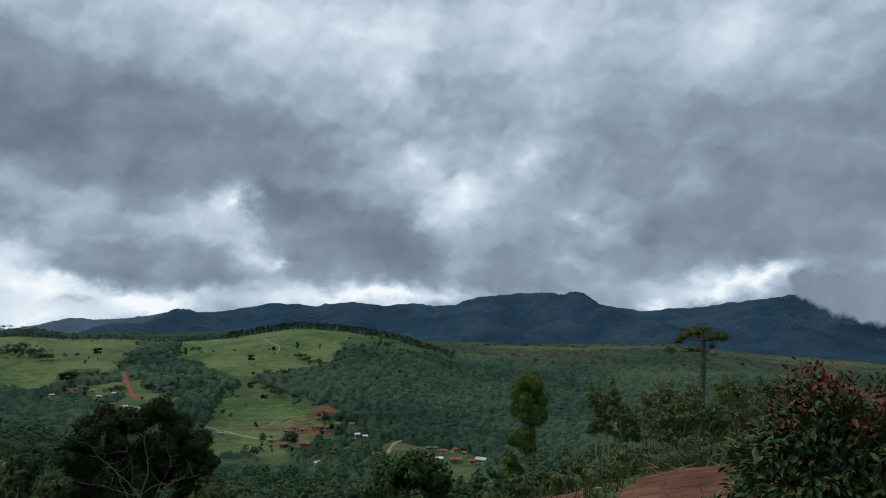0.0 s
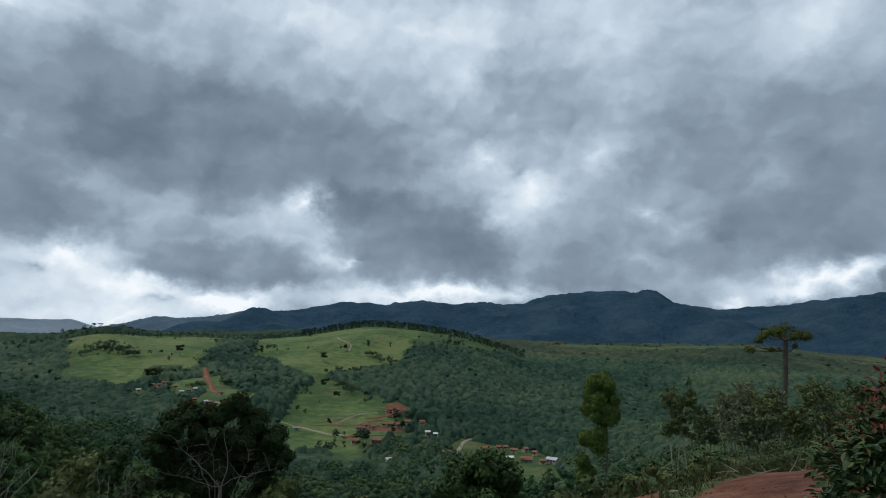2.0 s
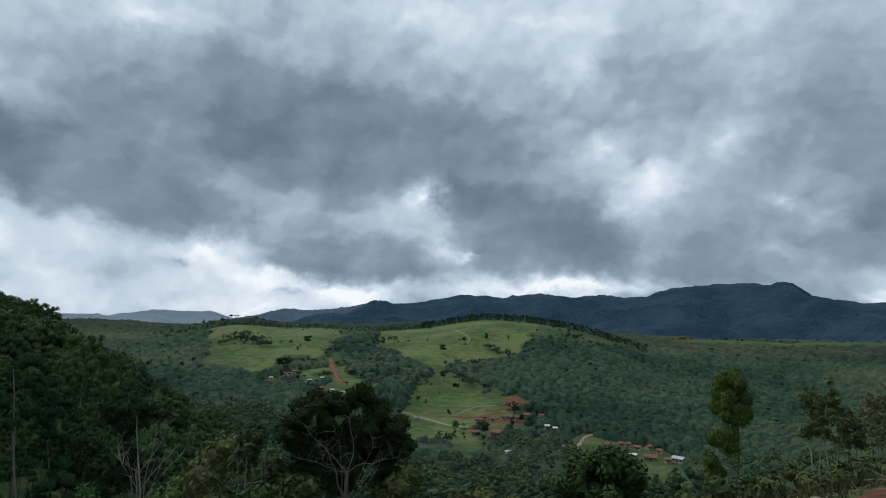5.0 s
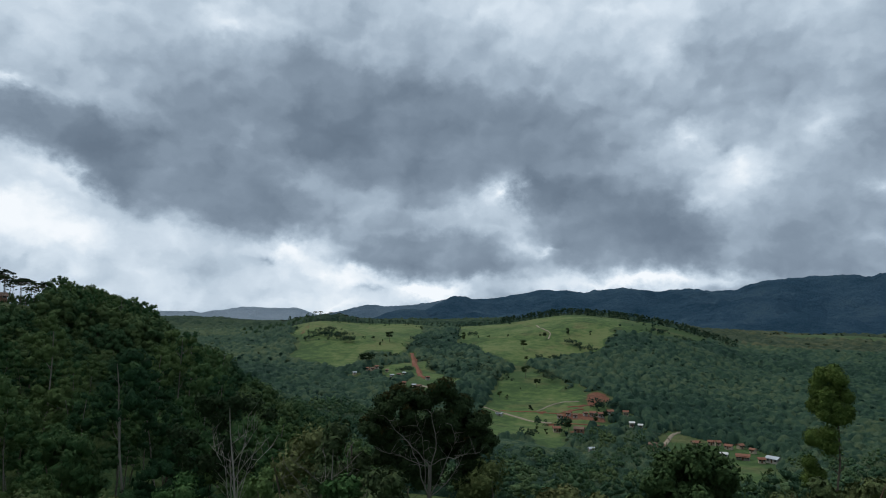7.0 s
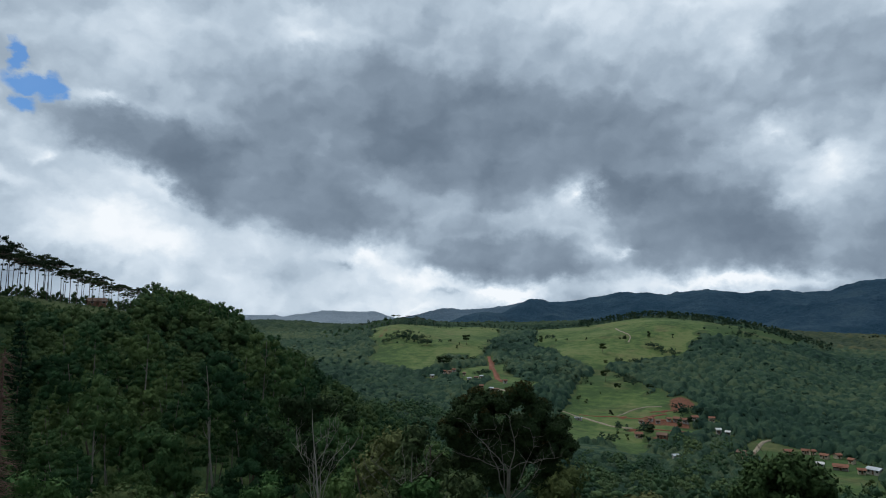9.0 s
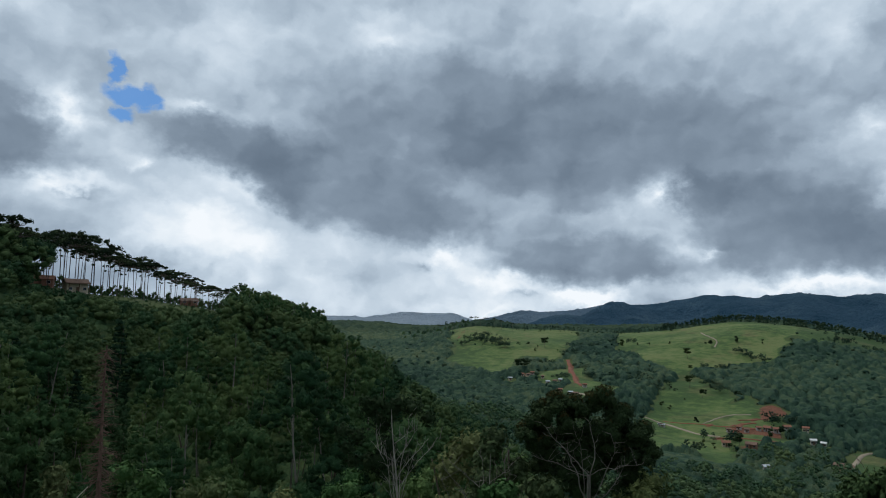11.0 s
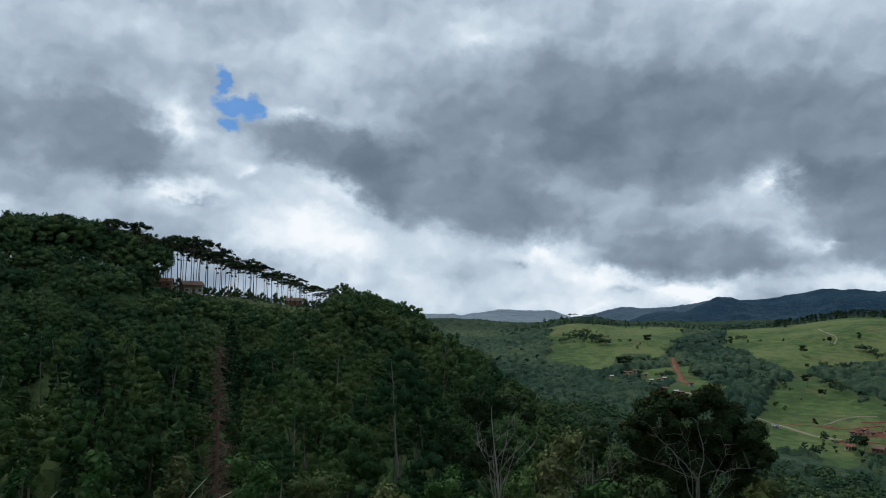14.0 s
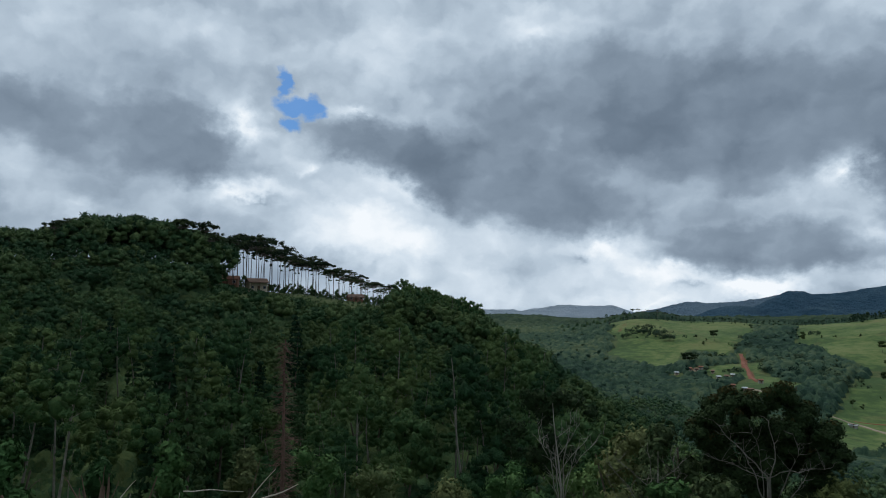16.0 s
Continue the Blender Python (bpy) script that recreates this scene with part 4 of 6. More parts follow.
floor_t = [dome_crown(rng, 10, 8.0 - 0.9 * (k % 3), 3.2 + 0.8 * (k % 3), 13, 18, 0.52, 0.14, 1, 0.06) for k in range(10)]
x, y, d, a = scatter(rng, 12.5, 150, 440, -22, 36)
x2, y2, d2, a2 = scatter(rng, 8.4, 205, 450, -56, -22)
x, y, d, a = (np.concatenate(q) for q in ((x, x2), (y, y2), (d, d2), (a, a2)))
k = wooded(x, y, d, a, rng) & ~inside(x, y, plan(GROVE)) & floor_of_valley(a, d) & ~kept_clear(x, y, d)
size = kept_low(x, y, d, a, 10.5, rng.uniform(0.5, 1.25, len(x))).clip(0.16)
spread_trees("valley_floor_woodland", floor_t, x[k], y[k], size[k], rng, MID_WOODS, "mixed woodland on the valley floor")


# ---- single trees ----
def base_of(name, x, y, sink=0.15, turn=0.0):
    ob = new(name)
    ob.matrix_world = pose(x, y, float(height(x, y)) - sink, 0, 0, turn)
    ob.empty_display_size = 0.2
    return ob


def part(name, vf, mat, parent, label="", smooth=True, **values):
    ob = new(name, mesh_of(name, vf[0], vf[1], mat, smooth, **values))
    ob.parent = parent
    if label:
        tagged(ob, label)
    return ob


def limbs(rng, tall, thick, forks, fork_at, reach_, rise, sides=6, lean=0.06, twigs=0):
    """A tapered trunk with crooked limbs, and finer twigs on them."""
    stem = wander(rng, (0, 0, 0), (rng.normal(0, lean), rng.normal(0, lean), 1), tall, 8, 0.05, 0.03)
    out = [tube(stem, np.linspace(thick, thick * 0.25, 9), sides)]
    for k in range(forks):
        h = rng.uniform(fork_at, 0.9)
        i = h * 8
        p = stem[int(i)] + (stem[min(8, int(i) + 1)] - stem[int(i)]) * (i - int(i))
        a = rng.uniform(0, 2 * math.pi)
        r = thick * (1 - 0.75 * h) * 0.6
        arm = wander(rng, p, (math.cos(a), math.sin(a), rise), reach_ * rng.uniform(0.7, 1.2) * (1.25 - 0.6 * h), 5, 0.16, 0.05)
        out.append(tube(arm, np.linspace(r, r * 0.2, 6), max(4, sides - 2)))
        for _ in range(twigs):
            q = arm[rng.integers(2, 6)]
            tw = wander(rng, q, rng.standard_normal(3) + np.array([math.cos(a), math.sin(a), rise]), reach_ * 0.35 * rng.uniform(0.5, 1.2), 4, 0.2, 0.04)
            out.append(tube(tw, np.linspace(r * 0.3, r * 0.06, 5), 3))
    return join(out)


def clumps(rng, centres, radii, tufts, tuft, squash=0.8, core=0.72, level=1):
    """Leaf tufts in shells about each centre, over a small dark core."""
    parts, p, n = [], [], []
    for c, r in zip(centres, radii):
        parts.append(lump(rng, c, r * core, level, 0.2, squash))
        d = rng.standard_normal((tufts, 3)) + np.array([0, 0, 0.25])
        d /= np.linalg.norm(d, axis=1, keepdims=True)
        p.append(c + d * r * np.array([1, 1, squash]) * rng.uniform(0.62, 1.15, (tufts, 1)))
        n.append(d)
    parts.append(leaves(rng, np.concatenate(p), np.concatenate(n), tuft))
    return join(parts)


# hillside trees facing the valley rim: twelve patterns, copied
rng = np.random.default_rng(21)
PATTERNS = []
GUM = speckled("gum_bark", (0.10, 0.09, 0.072), (0.25, 0.225, 0.185), 2.5, 0.85, 0.015)
for k in range(12):
    slim = k % 3 == 2
    root = new("eucalyptus_tree" if slim else "broadleaf_tree")
    if slim:
        tall = 15 + rng.uniform(-1, 2)
        part("trunk", limbs(rng, tall * 0.92, 0.15, 6, 0.55, 1.6, 1.0, 5, 0.025), GUM, root)
        part("crown", dome_crown(rng, tall, 5.4, 4.6, 26, 40, 0.32, 0.13, 1, 0.12), TREE, root)
        tagged(root, "slender eucalyptus with a pale bare trunk on the hillside", "tree", "hillside trees")
    else:
        tall, wide = 10 + rng.uniform(-1.5, 2), 7.2 + rng.uniform(-1, 1)
        part("trunk", limbs(rng, tall * 0.7, 0.2, 4, 0.4, 2.5, 0.7, 5), BARK, root)
        part("crown", dome_crown(rng, tall, wide, 3.2 + 0.5 * (k % 4), 30, 42, 0.34, 0.122, 1, 0.08), TREE, root)
        tagged(root, "dense dark green broadleaf tree in hillside woodland", "tree", "hillside trees")
    PATTERNS.append(root)
CONIFERS = []
for k in range(3):
    root = new("conifer_tree")
    tall = 12.5 + 1.2 * k
    part("trunk", limbs(rng, tall * 0.95, 0.16, 3, 0.6, 0.8, 0.4, 5, 0.015), BARK, root)
    cone = []
    for tier in range(13):                 # drooping whorls, narrowing to the top
        h = 0.2 + 0.8 * tier / 12
        for m_ in range(9 - tier // 2):
            t = 2.4 * m_ + tier + rng.normal(0, 0.2)
            r = (3.1 - 0.25 * k) * (1.06 - h) * rng.uniform(0.55, 1.0) + 0.1
            cone.append((math.cos(t) * r, math.sin(t) * r, tall * h - 0.25 * r))
    part("crown", clumps(rng, np.array(cone), rng.uniform(0.45, 0.75, len(cone)), 11, 0.36, 0.7, 0.6), CONIFER, root, smooth=False)
    CONIFERS.append(tagged(root, "dark green conical conifer on the hillside", "conifer", "hillside trees"))
x, y, d, a = scatter(rng, 6.4, 86, 206, -95, -29)
order = np.argsort(d)
x, y, d, a = x[order], y[order], d[order], a[order]
z = height(x, y)
slot = rng.integers(0, 12, len(x))
for i in range(300):
    s = rng.choice([0.6, 0.8, 1.0, 1.3]) * rng.uniform(0.88, 1.12)
    m = pose(x[i], y[i], z[i] - 0.3, 0, 0, rng.uniform(0, 360)) @ Matrix.Diagonal((s, s, s * rng.uniform(0.85, 1.15), 1))
    kind_ = PATTERNS[slot[i]]
    if a[i] < -58 and rng.random() < 0.34:
        kind_ = CONIFERS[i % 3]
    elif a[i] < -52 and rng.random() < 0.5:
        kind_ = PATTERNS[(2, 5, 8, 11)[i % 4]]
    copy_thing(kind_, m)
spare = [i for i in range(300, len(x))]
for k, root in enumerate(PATTERNS + CONIFERS):        # the patterns themselves stand on the hillside too
    i = spare[k * 3]
    root.matrix_world = pose(x[i], y[i], z[i] - 0.3, 0, 0, 30 * k)
rest = np.array([i for i in spare if i not in {spare[k * 3] for k in range(15)}])
near2_t = [dome_crown(rng, 11, 8.4 - 0.8 * (k % 3), 3.4 + 0.6 * (k % 3), 28, 30, 0.36, 0.12, 1, 0.07) for k in range(6)]
spread_trees("slope_woodland", near2_t, x[rest], y[rest], rng.uniform(0.7, 1.2, len(rest)), rng, WOODS, "dense dark green woodland on the near slope")


# eucalyptus crowns standing out along the hill's shoulder
for k in range(26):
    turn, dist = -50.6 + 7.2 * (k + rng.uniform(-0.3, 0.3)) / 26, rng.uniform(212, 256)
    px, py = at(turn, dist)
    top = dist * math.tan(radians(float(np.interp(turn, [-51, -49.3, -46.5, -44.6, -43.2], [2.35, 2.5, 1.85, 0.9, -0.6])) + rng.uniform(-0.45, 0.12))) + EYE
    s = (top - float(height(px, py))) / 16.0
    copy_thing(PATTERNS[(2, 5, 8, 11)[k % 4]], pose(px, py, float(height(px, py)) - 0.3, 0, 0, 70 * k) @ Matrix.Diagonal((0.8 * s + 0.1, 0.8 * s + 0.1, s, 1)))
for k in range(22):                        # and on the wooded spur before the saddle
    turn, dist = -37.6 + 5.6 * (k + rng.uniform(-0.4, 0.4)) / 22, rng.uniform(930, 985)
    px, py = at(turn, dist)
    s = rng.uniform(0.55, 1.0)
    copy_thing(PATTERNS[(2, 5, 8, 11)[k % 4]], pose(px, py, float(height(px, py)) - 0.3, 0, 0, 70 * k) @ Matrix.Diagonal((0.9 * s, 0.9 * s, s, 1)))["label"] = "slender dark eucalyptus on the skyline of the spur"


# tall umbrella pines along the ridge
NEEDLES = foliage("pine_needles", (0.014, 0.026, 0.014), (0.028, 0.048, 0.021), (0.056, 0.078, 0.032), 0.8, per_tree=False)
PINE_BARK = speckled("pine_bark", (0.055, 0.046, 0.040), (0.13, 0.108, 0.09), 2.0, 0.9, 0.02)


def umbrella_pine(rng, tall, wide, tiers):
    """A bare trunk under a broad flat crown of needle clumps on upswept limbs, with a few whorls left below."""
    root = new("umbrella_pine")
    stem = wander(rng, (0, 0, 0), (rng.normal(0, 0.02), rng.normal(0, 0.02), 1), tall, 8, 0.014, 0.02)
    trunk = [tube(stem, np.linspace(0.17, 0.08, 9), 6)]
    cs, rs = [], []
    for k in range(21):
        t, q = 2.4 * k + rng.normal(0, 0.3), math.sqrt((k + 0.5) / 21)
        r = wide * 0.5 * q * rng.uniform(0.85, 1.12)
        tip = stem[-1] + np.array([math.cos(t) * r, math.sin(t) * r, 1.0 - 1.5 * q * q + rng.normal(0, 0.28)])
        bow = stem[-1] + np.array([math.cos(t) * r * 0.55, math.sin(t) * r * 0.55, -0.55 - 0.5 * q])
        trunk.append(tube([stem[-1] - np.array([0, 0, 0.7 + 0.8 * q]), bow, tip], [0.07, 0.05, 0.025], 4))
        cs.append(tip)
        rs.append(rng.uniform(0.55, 1.05))
    for tier in range(tiers):
        hub = stem[-2] - np.array([0, 0, 0.6 + 1.9 * tier + rng.uniform(0, 0.8)])
        for k in range(rng.integers(2, 5)):
            t, r = rng.uniform(0, 2 * math.pi), wide * rng.uniform(0.14, 0.30)
            tip = hub + np.array([math.cos(t) * r, math.sin(t) * r, rng.uniform(0.0, 0.5)])
            trunk.append(tube([hub, hub + (tip - hub) * 0.55 - np.array([0, 0, 0.25]), tip], [0.05, 0.04, 0.02], 4))
            cs.append(tip)
            rs.append(rng.uniform(0.4, 0.7))
    part("trunk", join(trunk), PINE_BARK, root)
    part("crown", clumps(rng, np.array(cs), np.array(rs), 18, 0.40, 0.55, 0.62), NEEDLES, root, smooth=False)
    return tagged(root, "tall umbrella-shaped pine with a bare trunk on the ridge", "pine tree", "ridge pines")


rng = np.random.default_rng(5)
pines = [umbrella_pine(rng, 15.2 + k * 0.5, 7.4 + 0.8 * k, (1, 0, 2, 0, 0)[k]) for k in range(5)]
PINE_TOPS = [(-81, 5.5), (-78, 5.6), (-75.7, 6.5), (-73, 6.8), (-68, 7.1), (-65.9, 6.6), (-64.6, 6.15), (-62.5, 5.85), (-59.9, 4.85), (-57.2, 4.1), (-54.5, 3.1), (-52.2, 2.3), (-51, 2.0)]
GROVE_TREES = []
for k in range(62):                       # open grove, in two loose rows
    GROVE_TREES.append((-64.7 + 13.4 * (k + rng.uniform(-1.2, 1.2)) / 62, rng.uniform(286, 328), rng.uniform(0.86, 1.0)))
for k in range(16):                       # a few over the closed wood of the summit
    GROVE_TREES.append((rng.uniform(-81, -65.5), rng.uniform(268, 284), rng.uniform(0.84, 0.97)))
for k, (turn, dist, full) in enumerate(GROVE_TREES):
    px, py = at(turn, dist)
    ground_z = float(height(px, py))
    top = dist * math.tan(radians(float(np.interp(turn, *np.array(PINE_TOPS).T)))) + EYE
    s = min(1.35, max(0.45, full * (top - ground_z) / (16.6 + 0.5 * (k % 5))))
    m = pose(px, py, ground_z - 0.2, 0, 0, rng.uniform(0, 360)) @ Matrix.Diagonal((0.35 + 0.65 * s, 0.35 + 0.65 * s, s, 1))
    if k < 5:
        pines[k].matrix_world = m
    else:
        copy_thing(pines[k % 5], m)
x, y, d, a = scatter(rng, 3.4, 268, 330, -67, -51)
size = kept_low(x, y, d, a, 11.5, np.full(len(x), 0.4)).clip(0.13) * rng.uniform(0.6, 1.3, len(x))
spread_trees("grove_undergrowth", low_t, x, y, size, rng, WOODS, "low dark bushes under the tall pines")


for k, turn in enumerate((-32.6, -32.1, -31.7, -31.3, -30.9, -30.2, -29.6, -28.7, -33.6, -34.6)):     # a few on the saddle's skyline
    px, py = at(turn, 965 + 9 * (k % 4))
    copy_thing(pines[k % 5], pose(px, py, float(height(px, py)) - 0.2, 0, 0, 50 * k) @ Matrix.Diagonal((0.75, 0.75, 0.62 + 0.06 * (k % 3), 1)))["label"] = "umbrella-shaped pine on the skyline of the saddle"


# trees standing alone in the paddocks
PASTURE = foliage("pasture_tree_leaves", (0.010, 0.022, 0.010), (0.026, 0.045, 0.018), (0.055, 0.078, 0.026), 0.9, per_tree=False)
rng = np.random.default_rng(8)


def pasture_tree(rng, flat):
    root = new("pasture_tree")
    part("trunk", limbs(rng, 6.0, 0.2, 4, 0.5, 2.0, 0.8, 5), BARK, root)
    n = 8
    c = [(rng.normal(0, 1.7 if flat else 1.1), rng.normal(0, 1.7 if flat else 1.1), rng.uniform(5.2, 8.0) if flat else rng.uniform(2.4, 8.4)) for _ in range(n)]
    part("crown", clumps(rng, np.array(c), rng.uniform(1.1, 1.9, n), 22, 0.6, 0.7, 0.72, 2), PASTURE, root, smooth=False)
    return tagged(root, "dark green tree standing alone in a green paddock", "tree", "paddock trees")


singles = [pasture_tree(rng, k < 2) for k in range(5)]
LONE = {   # bearing, distance, height
    "hilltop": [(-15.2, 762, 11.5), (-13.5, 815, 9), (-16.5, 839, 4.8), (-11.7, 832, 8.4), (-9.9, 830, 5.4), (-15, 718, 4.7), (-18, 842, 4.8), (-18.9, 850, 8.6), (-20.1, 853, 11), (-20.5, 868, 8)],
    "saddle": [(-26.1, 826, 9.7), (-27.4, 829, 6), (-26.7, 820, 8), (-26.9, 804, 5.2), (-25.1, 813, 4.6), (-28.1, 674, 10), (-27.6, 681, 11), (-27, 681, 10), (-26.5, 716, 9.3), (-26, 694, 9)],
    "terraces": [(-15.1, 636, 9), (-14.2, 604, 7.6), (-15.5, 595, 4.3), (-16.6, 562, 4.6), (-16.5, 633, 6.5), (-17.2, 561, 4.5), (-11.8, 606, 6.5), (-14.7, 516, 10.5)],
    "fields": [(-14.3, 447, 5.8), (-13.5, 447, 6.5), (-11.8, 456, 7.4), (-12.4, 451, 4.4), (-11.9, 593, 5.8), (2.8, 367, 6.5), (0.3, 375, 7), (-0.6, 380, 6), (-8.9, 505, 8), (-8.4, 510, 9), (-9.6, 498, 7)],
}
count = 0
for row in LONE.values():
    for turn, dist, tall in row:
        px, py = at(turn, dist)
        s = tall / 9.0
        m = pose(px, py, float(height(px, py)) - 0.2, 0, 0, 77.0 * count) @ Matrix.Diagonal((s, s, s, 1))
        if count < 5:
            singles[count].matrix_world = m
        else:
            copy_thing(singles[count % 5], m)
        count += 1

# row of dark trees behind the paddocks' crests, and thickets in the fields
rng = np.random.default_rng(31)
rt = np.concatenate([rng.uniform(-17, -6.8, 420), rng.uniform(-6.8, 1.0, 260), rng.uniform(-33, -17, 420)])
rd = np.concatenate([rng.uniform(1005, 1060, 420), rng.uniform(985, 1050, 260), rng.uniform(1030, 1120, 420)])
x, y = rd * np.sin(np.radians(rt)), rd * np.cos(np.radians(rt))
row_t = [crown_mesh(rng, 14, 5.6, 3, 1, 0, 0, 0.2, 0.6) for _ in range(6)]
spread_trees("crest_tree_row", row_t, x, y, rng.uniform(0.5, 0.85, len(x)) * np.where(rt < -17, 0.62, 1.0), rng, PLANTATION, "dark row of trees along the paddock crest")
THICKETS = [((-11.5, 792), 6, 10), ((-11.0, 783), 6, 11), ((-10.4, 774), 6, 11), ((-9.9, 765), 6, 9), ((-13.7, 726), 8, 10), ((-12.6, 729), 9, 14), ((-31.4, 872), 20, 70), ((-30.4, 850), 15, 50), ((-29.5, 828), 9, 24),
            ((-32.4, 850), 14, 20), ((-28.0, 738), 9, 20), ((-27.1, 724), 9, 20), ((-26.3, 712), 8, 14), ((-25.8, 738), 7, 9), ((-24.7, 636), 8, 14), ((-19.4, 872), 8, 9), ((-20.9, 880), 8, 9),
            ((-4.8, 905), 26, 40), ((-2.6, 900), 24, 36), ((-13.6, 650), 8, 12), ((-13.0, 624), 8, 12), ((-17.3, 640), 9, 10), ((-16.9, 612), 8, 7), ((-12.6, 466), 7, 7), ((-13.8, 472), 6, 6), ((-9.3, 543), 9, 14), ((-8.0, 550), 9, 12),
            ((-15.1, 412), 8, 9), ((-12.1, 474), 5, 5), ((-23.5, 838), 12, 20), ((-22.0, 852), 14, 24), ((-22.7, 786), 14, 24), ((-24.2, 798), 9, 12), ((-21.4, 728), 16, 28), ((-19.9, 712), 13, 24), ((-20.6, 652), 13, 24), ((-19.0, 672), 12, 22), ((-18.1, 648), 9, 16), ((-18.5, 624), 9, 14), ((-22.4, 652), 9, 8), ((-23.2, 690), 6, 5)]
x, y = [], []
for (turn, dist), spread_, n in THICKETS:
    cx, cy = at(turn, dist)
    x += list(rng.normal(cx, spread_ * 0.55, n))
    y += list(rng.normal(cy, spread_ * 0.55, n))
thick_t = [dome_crown(rng, 8, 6.0 - 0.8 * (k % 3), 3.0, 8, 9, 0.6, 0.17, 1, 0.06) for k in range(6)]
spread_trees("field_thickets", thick_t, np.array(x), np.array(y), rng.uniform(0.4, 0.95, len(x)), rng, FAR_WOODS, "dark green thickets of small trees between paddocks")


# ---- trees and shrubs below the rim ----
OLIVE = foliage("olive_leaves", (0.052, 0.078, 0.034), (0.096, 0.132, 0.052), (0.165, 0.185, 0.074), 0.35, per_tree=False)
FRESH = foliage("fresh_leaves", (0.026, 0.064, 0.022), (0.056, 0.124, 0.040), (0.115, 0.180, 0.060), 0.35, per_tree=False)
BROWNISH = foliage("brown_green_leaves", (0.046, 0.066, 0.030), (0.086, 0.108, 0.044), (0.150, 0.155, 0.060), 0.5, per_tree=False)
GREY_TWIG = speckled("weathered_branch", (0.17, 0.15, 0.13), (0.38, 0.345, 0.30), 6.0, 0.85, 0.01)
DIM_TWIG = speckled("grey_branch", (0.085, 0.076, 0.064), (0.22, 0.20, 0.17), 6.0, 0.85, 0.01)
DARK_LEAF = foliage("dark_green_leaves", (0.024, 0.043, 0.018), (0.050, 0.078, 0.029), (0.098, 0.120, 0.042), 0.35, per_tree=False)
RUSTY = foliage("brown_rim_leaves", (0.036, 0.040, 0.014), (0.078, 0.068, 0.022), (0.150, 0.112, 0.036), 0.35, per_tree=False)
DEAD = speckled("dead_reddish_twigs", (0.078, 0.046, 0.036), (0.18, 0.108, 0.082), 5.0, 0.9, 0.01)


def top_over(turn, dist, elevation):
    """Height of a tree on the slope whose top stands at that elevation from the eye."""
    px, py = at(turn, dist)
    return px, py, dist * math.tan(radians(elevation)) + EYE - float(height(px, py))


def bushy_tree(rng, name, turn, dist, elevation, wide_deg, leaf, label, low=0.35, n=10, tufts=110, tuft=0.3, cat="tree", bark=BARK, cone=0.0):
    near = bark is not PALE
    px, py, tall = top_over(turn, dist, elevation)
    wide = 2 * dist * math.tan(radians(wide_deg / 2))
    root = base_of(name, px, py)
    part("trunk", limbs(rng, tall * 0.85, (0.03 + 0.005 * tall) if bark is PALE else (0.05 + 0.010 * tall), 7, 0.3, wide * 0.4, 0.7, 6, 0.04, 2), bark, root)
    c, r = [], []
    for k in range(n):
        h = 1 - (1 - low) * ((k + 0.5) / n)
        spread_ = wide * 0.5 * ((1 - h) / (1 - low) * cone + (1 - cone) * math.sin(math.pi * (0.2 + 0.75 * (1 - h) / (1 - low))))
        t, q = rng.uniform(0, 2 * math.pi), rng.uniform(0.25, 0.85)
        rad = wide * rng.uniform(0.16, 0.26) * (1 - 0.35 * cone * h)
        c.append((math.cos(t) * spread_ * q, math.sin(t) * spread_ * q, h * tall - rad * 0.8))
        r.append(rad)
    part("crown", clumps(rng, np.array(c), np.array(r), tufts, tuft, 0.85, 0.6 if near else 0.12, 2 if near else 1), leaf, root)
    return tagged(root, label, cat)


rng = np.random.default_rng(40)
for turn, dist, elv, wd, leaf, label, cone in [
        (-68.0, 34, -9.0, 5.6, FRESH, "young bright green conical tree below the rim", 0.9),
        (-72.8, 38, -9.8, 5.0, FRESH, "young green conical sapling on the slope", 0.9),
        (-78.3, 31, -8.1, 7.5, FRESH, "leafy green young tree below the rim", 0.7),
        (-62.4, 42, -9.8, 4.0, BROWNISH, "small olive-brown tree on the slope", 0.3),
        (-57.5, 58, -9.8, 5.0, FRESH, "bright green leafy tree on the slope", 0.3),
        (-52.5, 62, -11.3, 5.5, OLIVE, "olive green bushy tree on the slope", 0.2),
        (-46.5, 64, -12.2, 6.0, OLIVE, "olive green bushy tree low on the slope", 0.2),
        (-41.8, 70, -11.2, 5.5, FRESH, "fresh green bushy tree on the slope", 0.2),
        (-36.0, 62, -10.8, 5.0, FRESH, "fresh green bushy tree beside a bare tree", 0.3),
        (-32.8, 50, -7.9, 5.5, OLIVE, "olive green bushy tree with thin branches", 0.1),
        (-29.6, 47, -7.4, 5.0, OLIVE, "olive green tree crowding a darker tree", 0.1),
        (-30.8, 40, -10.8, 5.5, OLIVE, "low olive green thicket tree", 0.1),
        (-17.3, 43, -10.4, 7.5, DARK_LEAF, "low dark brown-green bushy tree", 0.1),
        (-26.1, 30, -10.9, 6.5, OLIVE, "low olive green bush between taller trees", 0.1),
        (-30.1, 33, -11.4, 5.0, FRESH, "low fresh green bush below a dark tree", 0.1),
        (-12.8, 50, -12.2, 5.0, BROWNISH, "low dark bushy tree on the slope", 0.1),
        (-11.0, 46, -12.6, 5.0, OLIVE, "low bushy tree on the slope", 0.1)]:
    bushy_tree(rng, "bushy_tree", turn, dist, elv, wd, leaf, label, cone=cone, n=12 if cone < 0.5 else 16, tufts=170, tuft=0.17 if dist < 45 else 0.22)

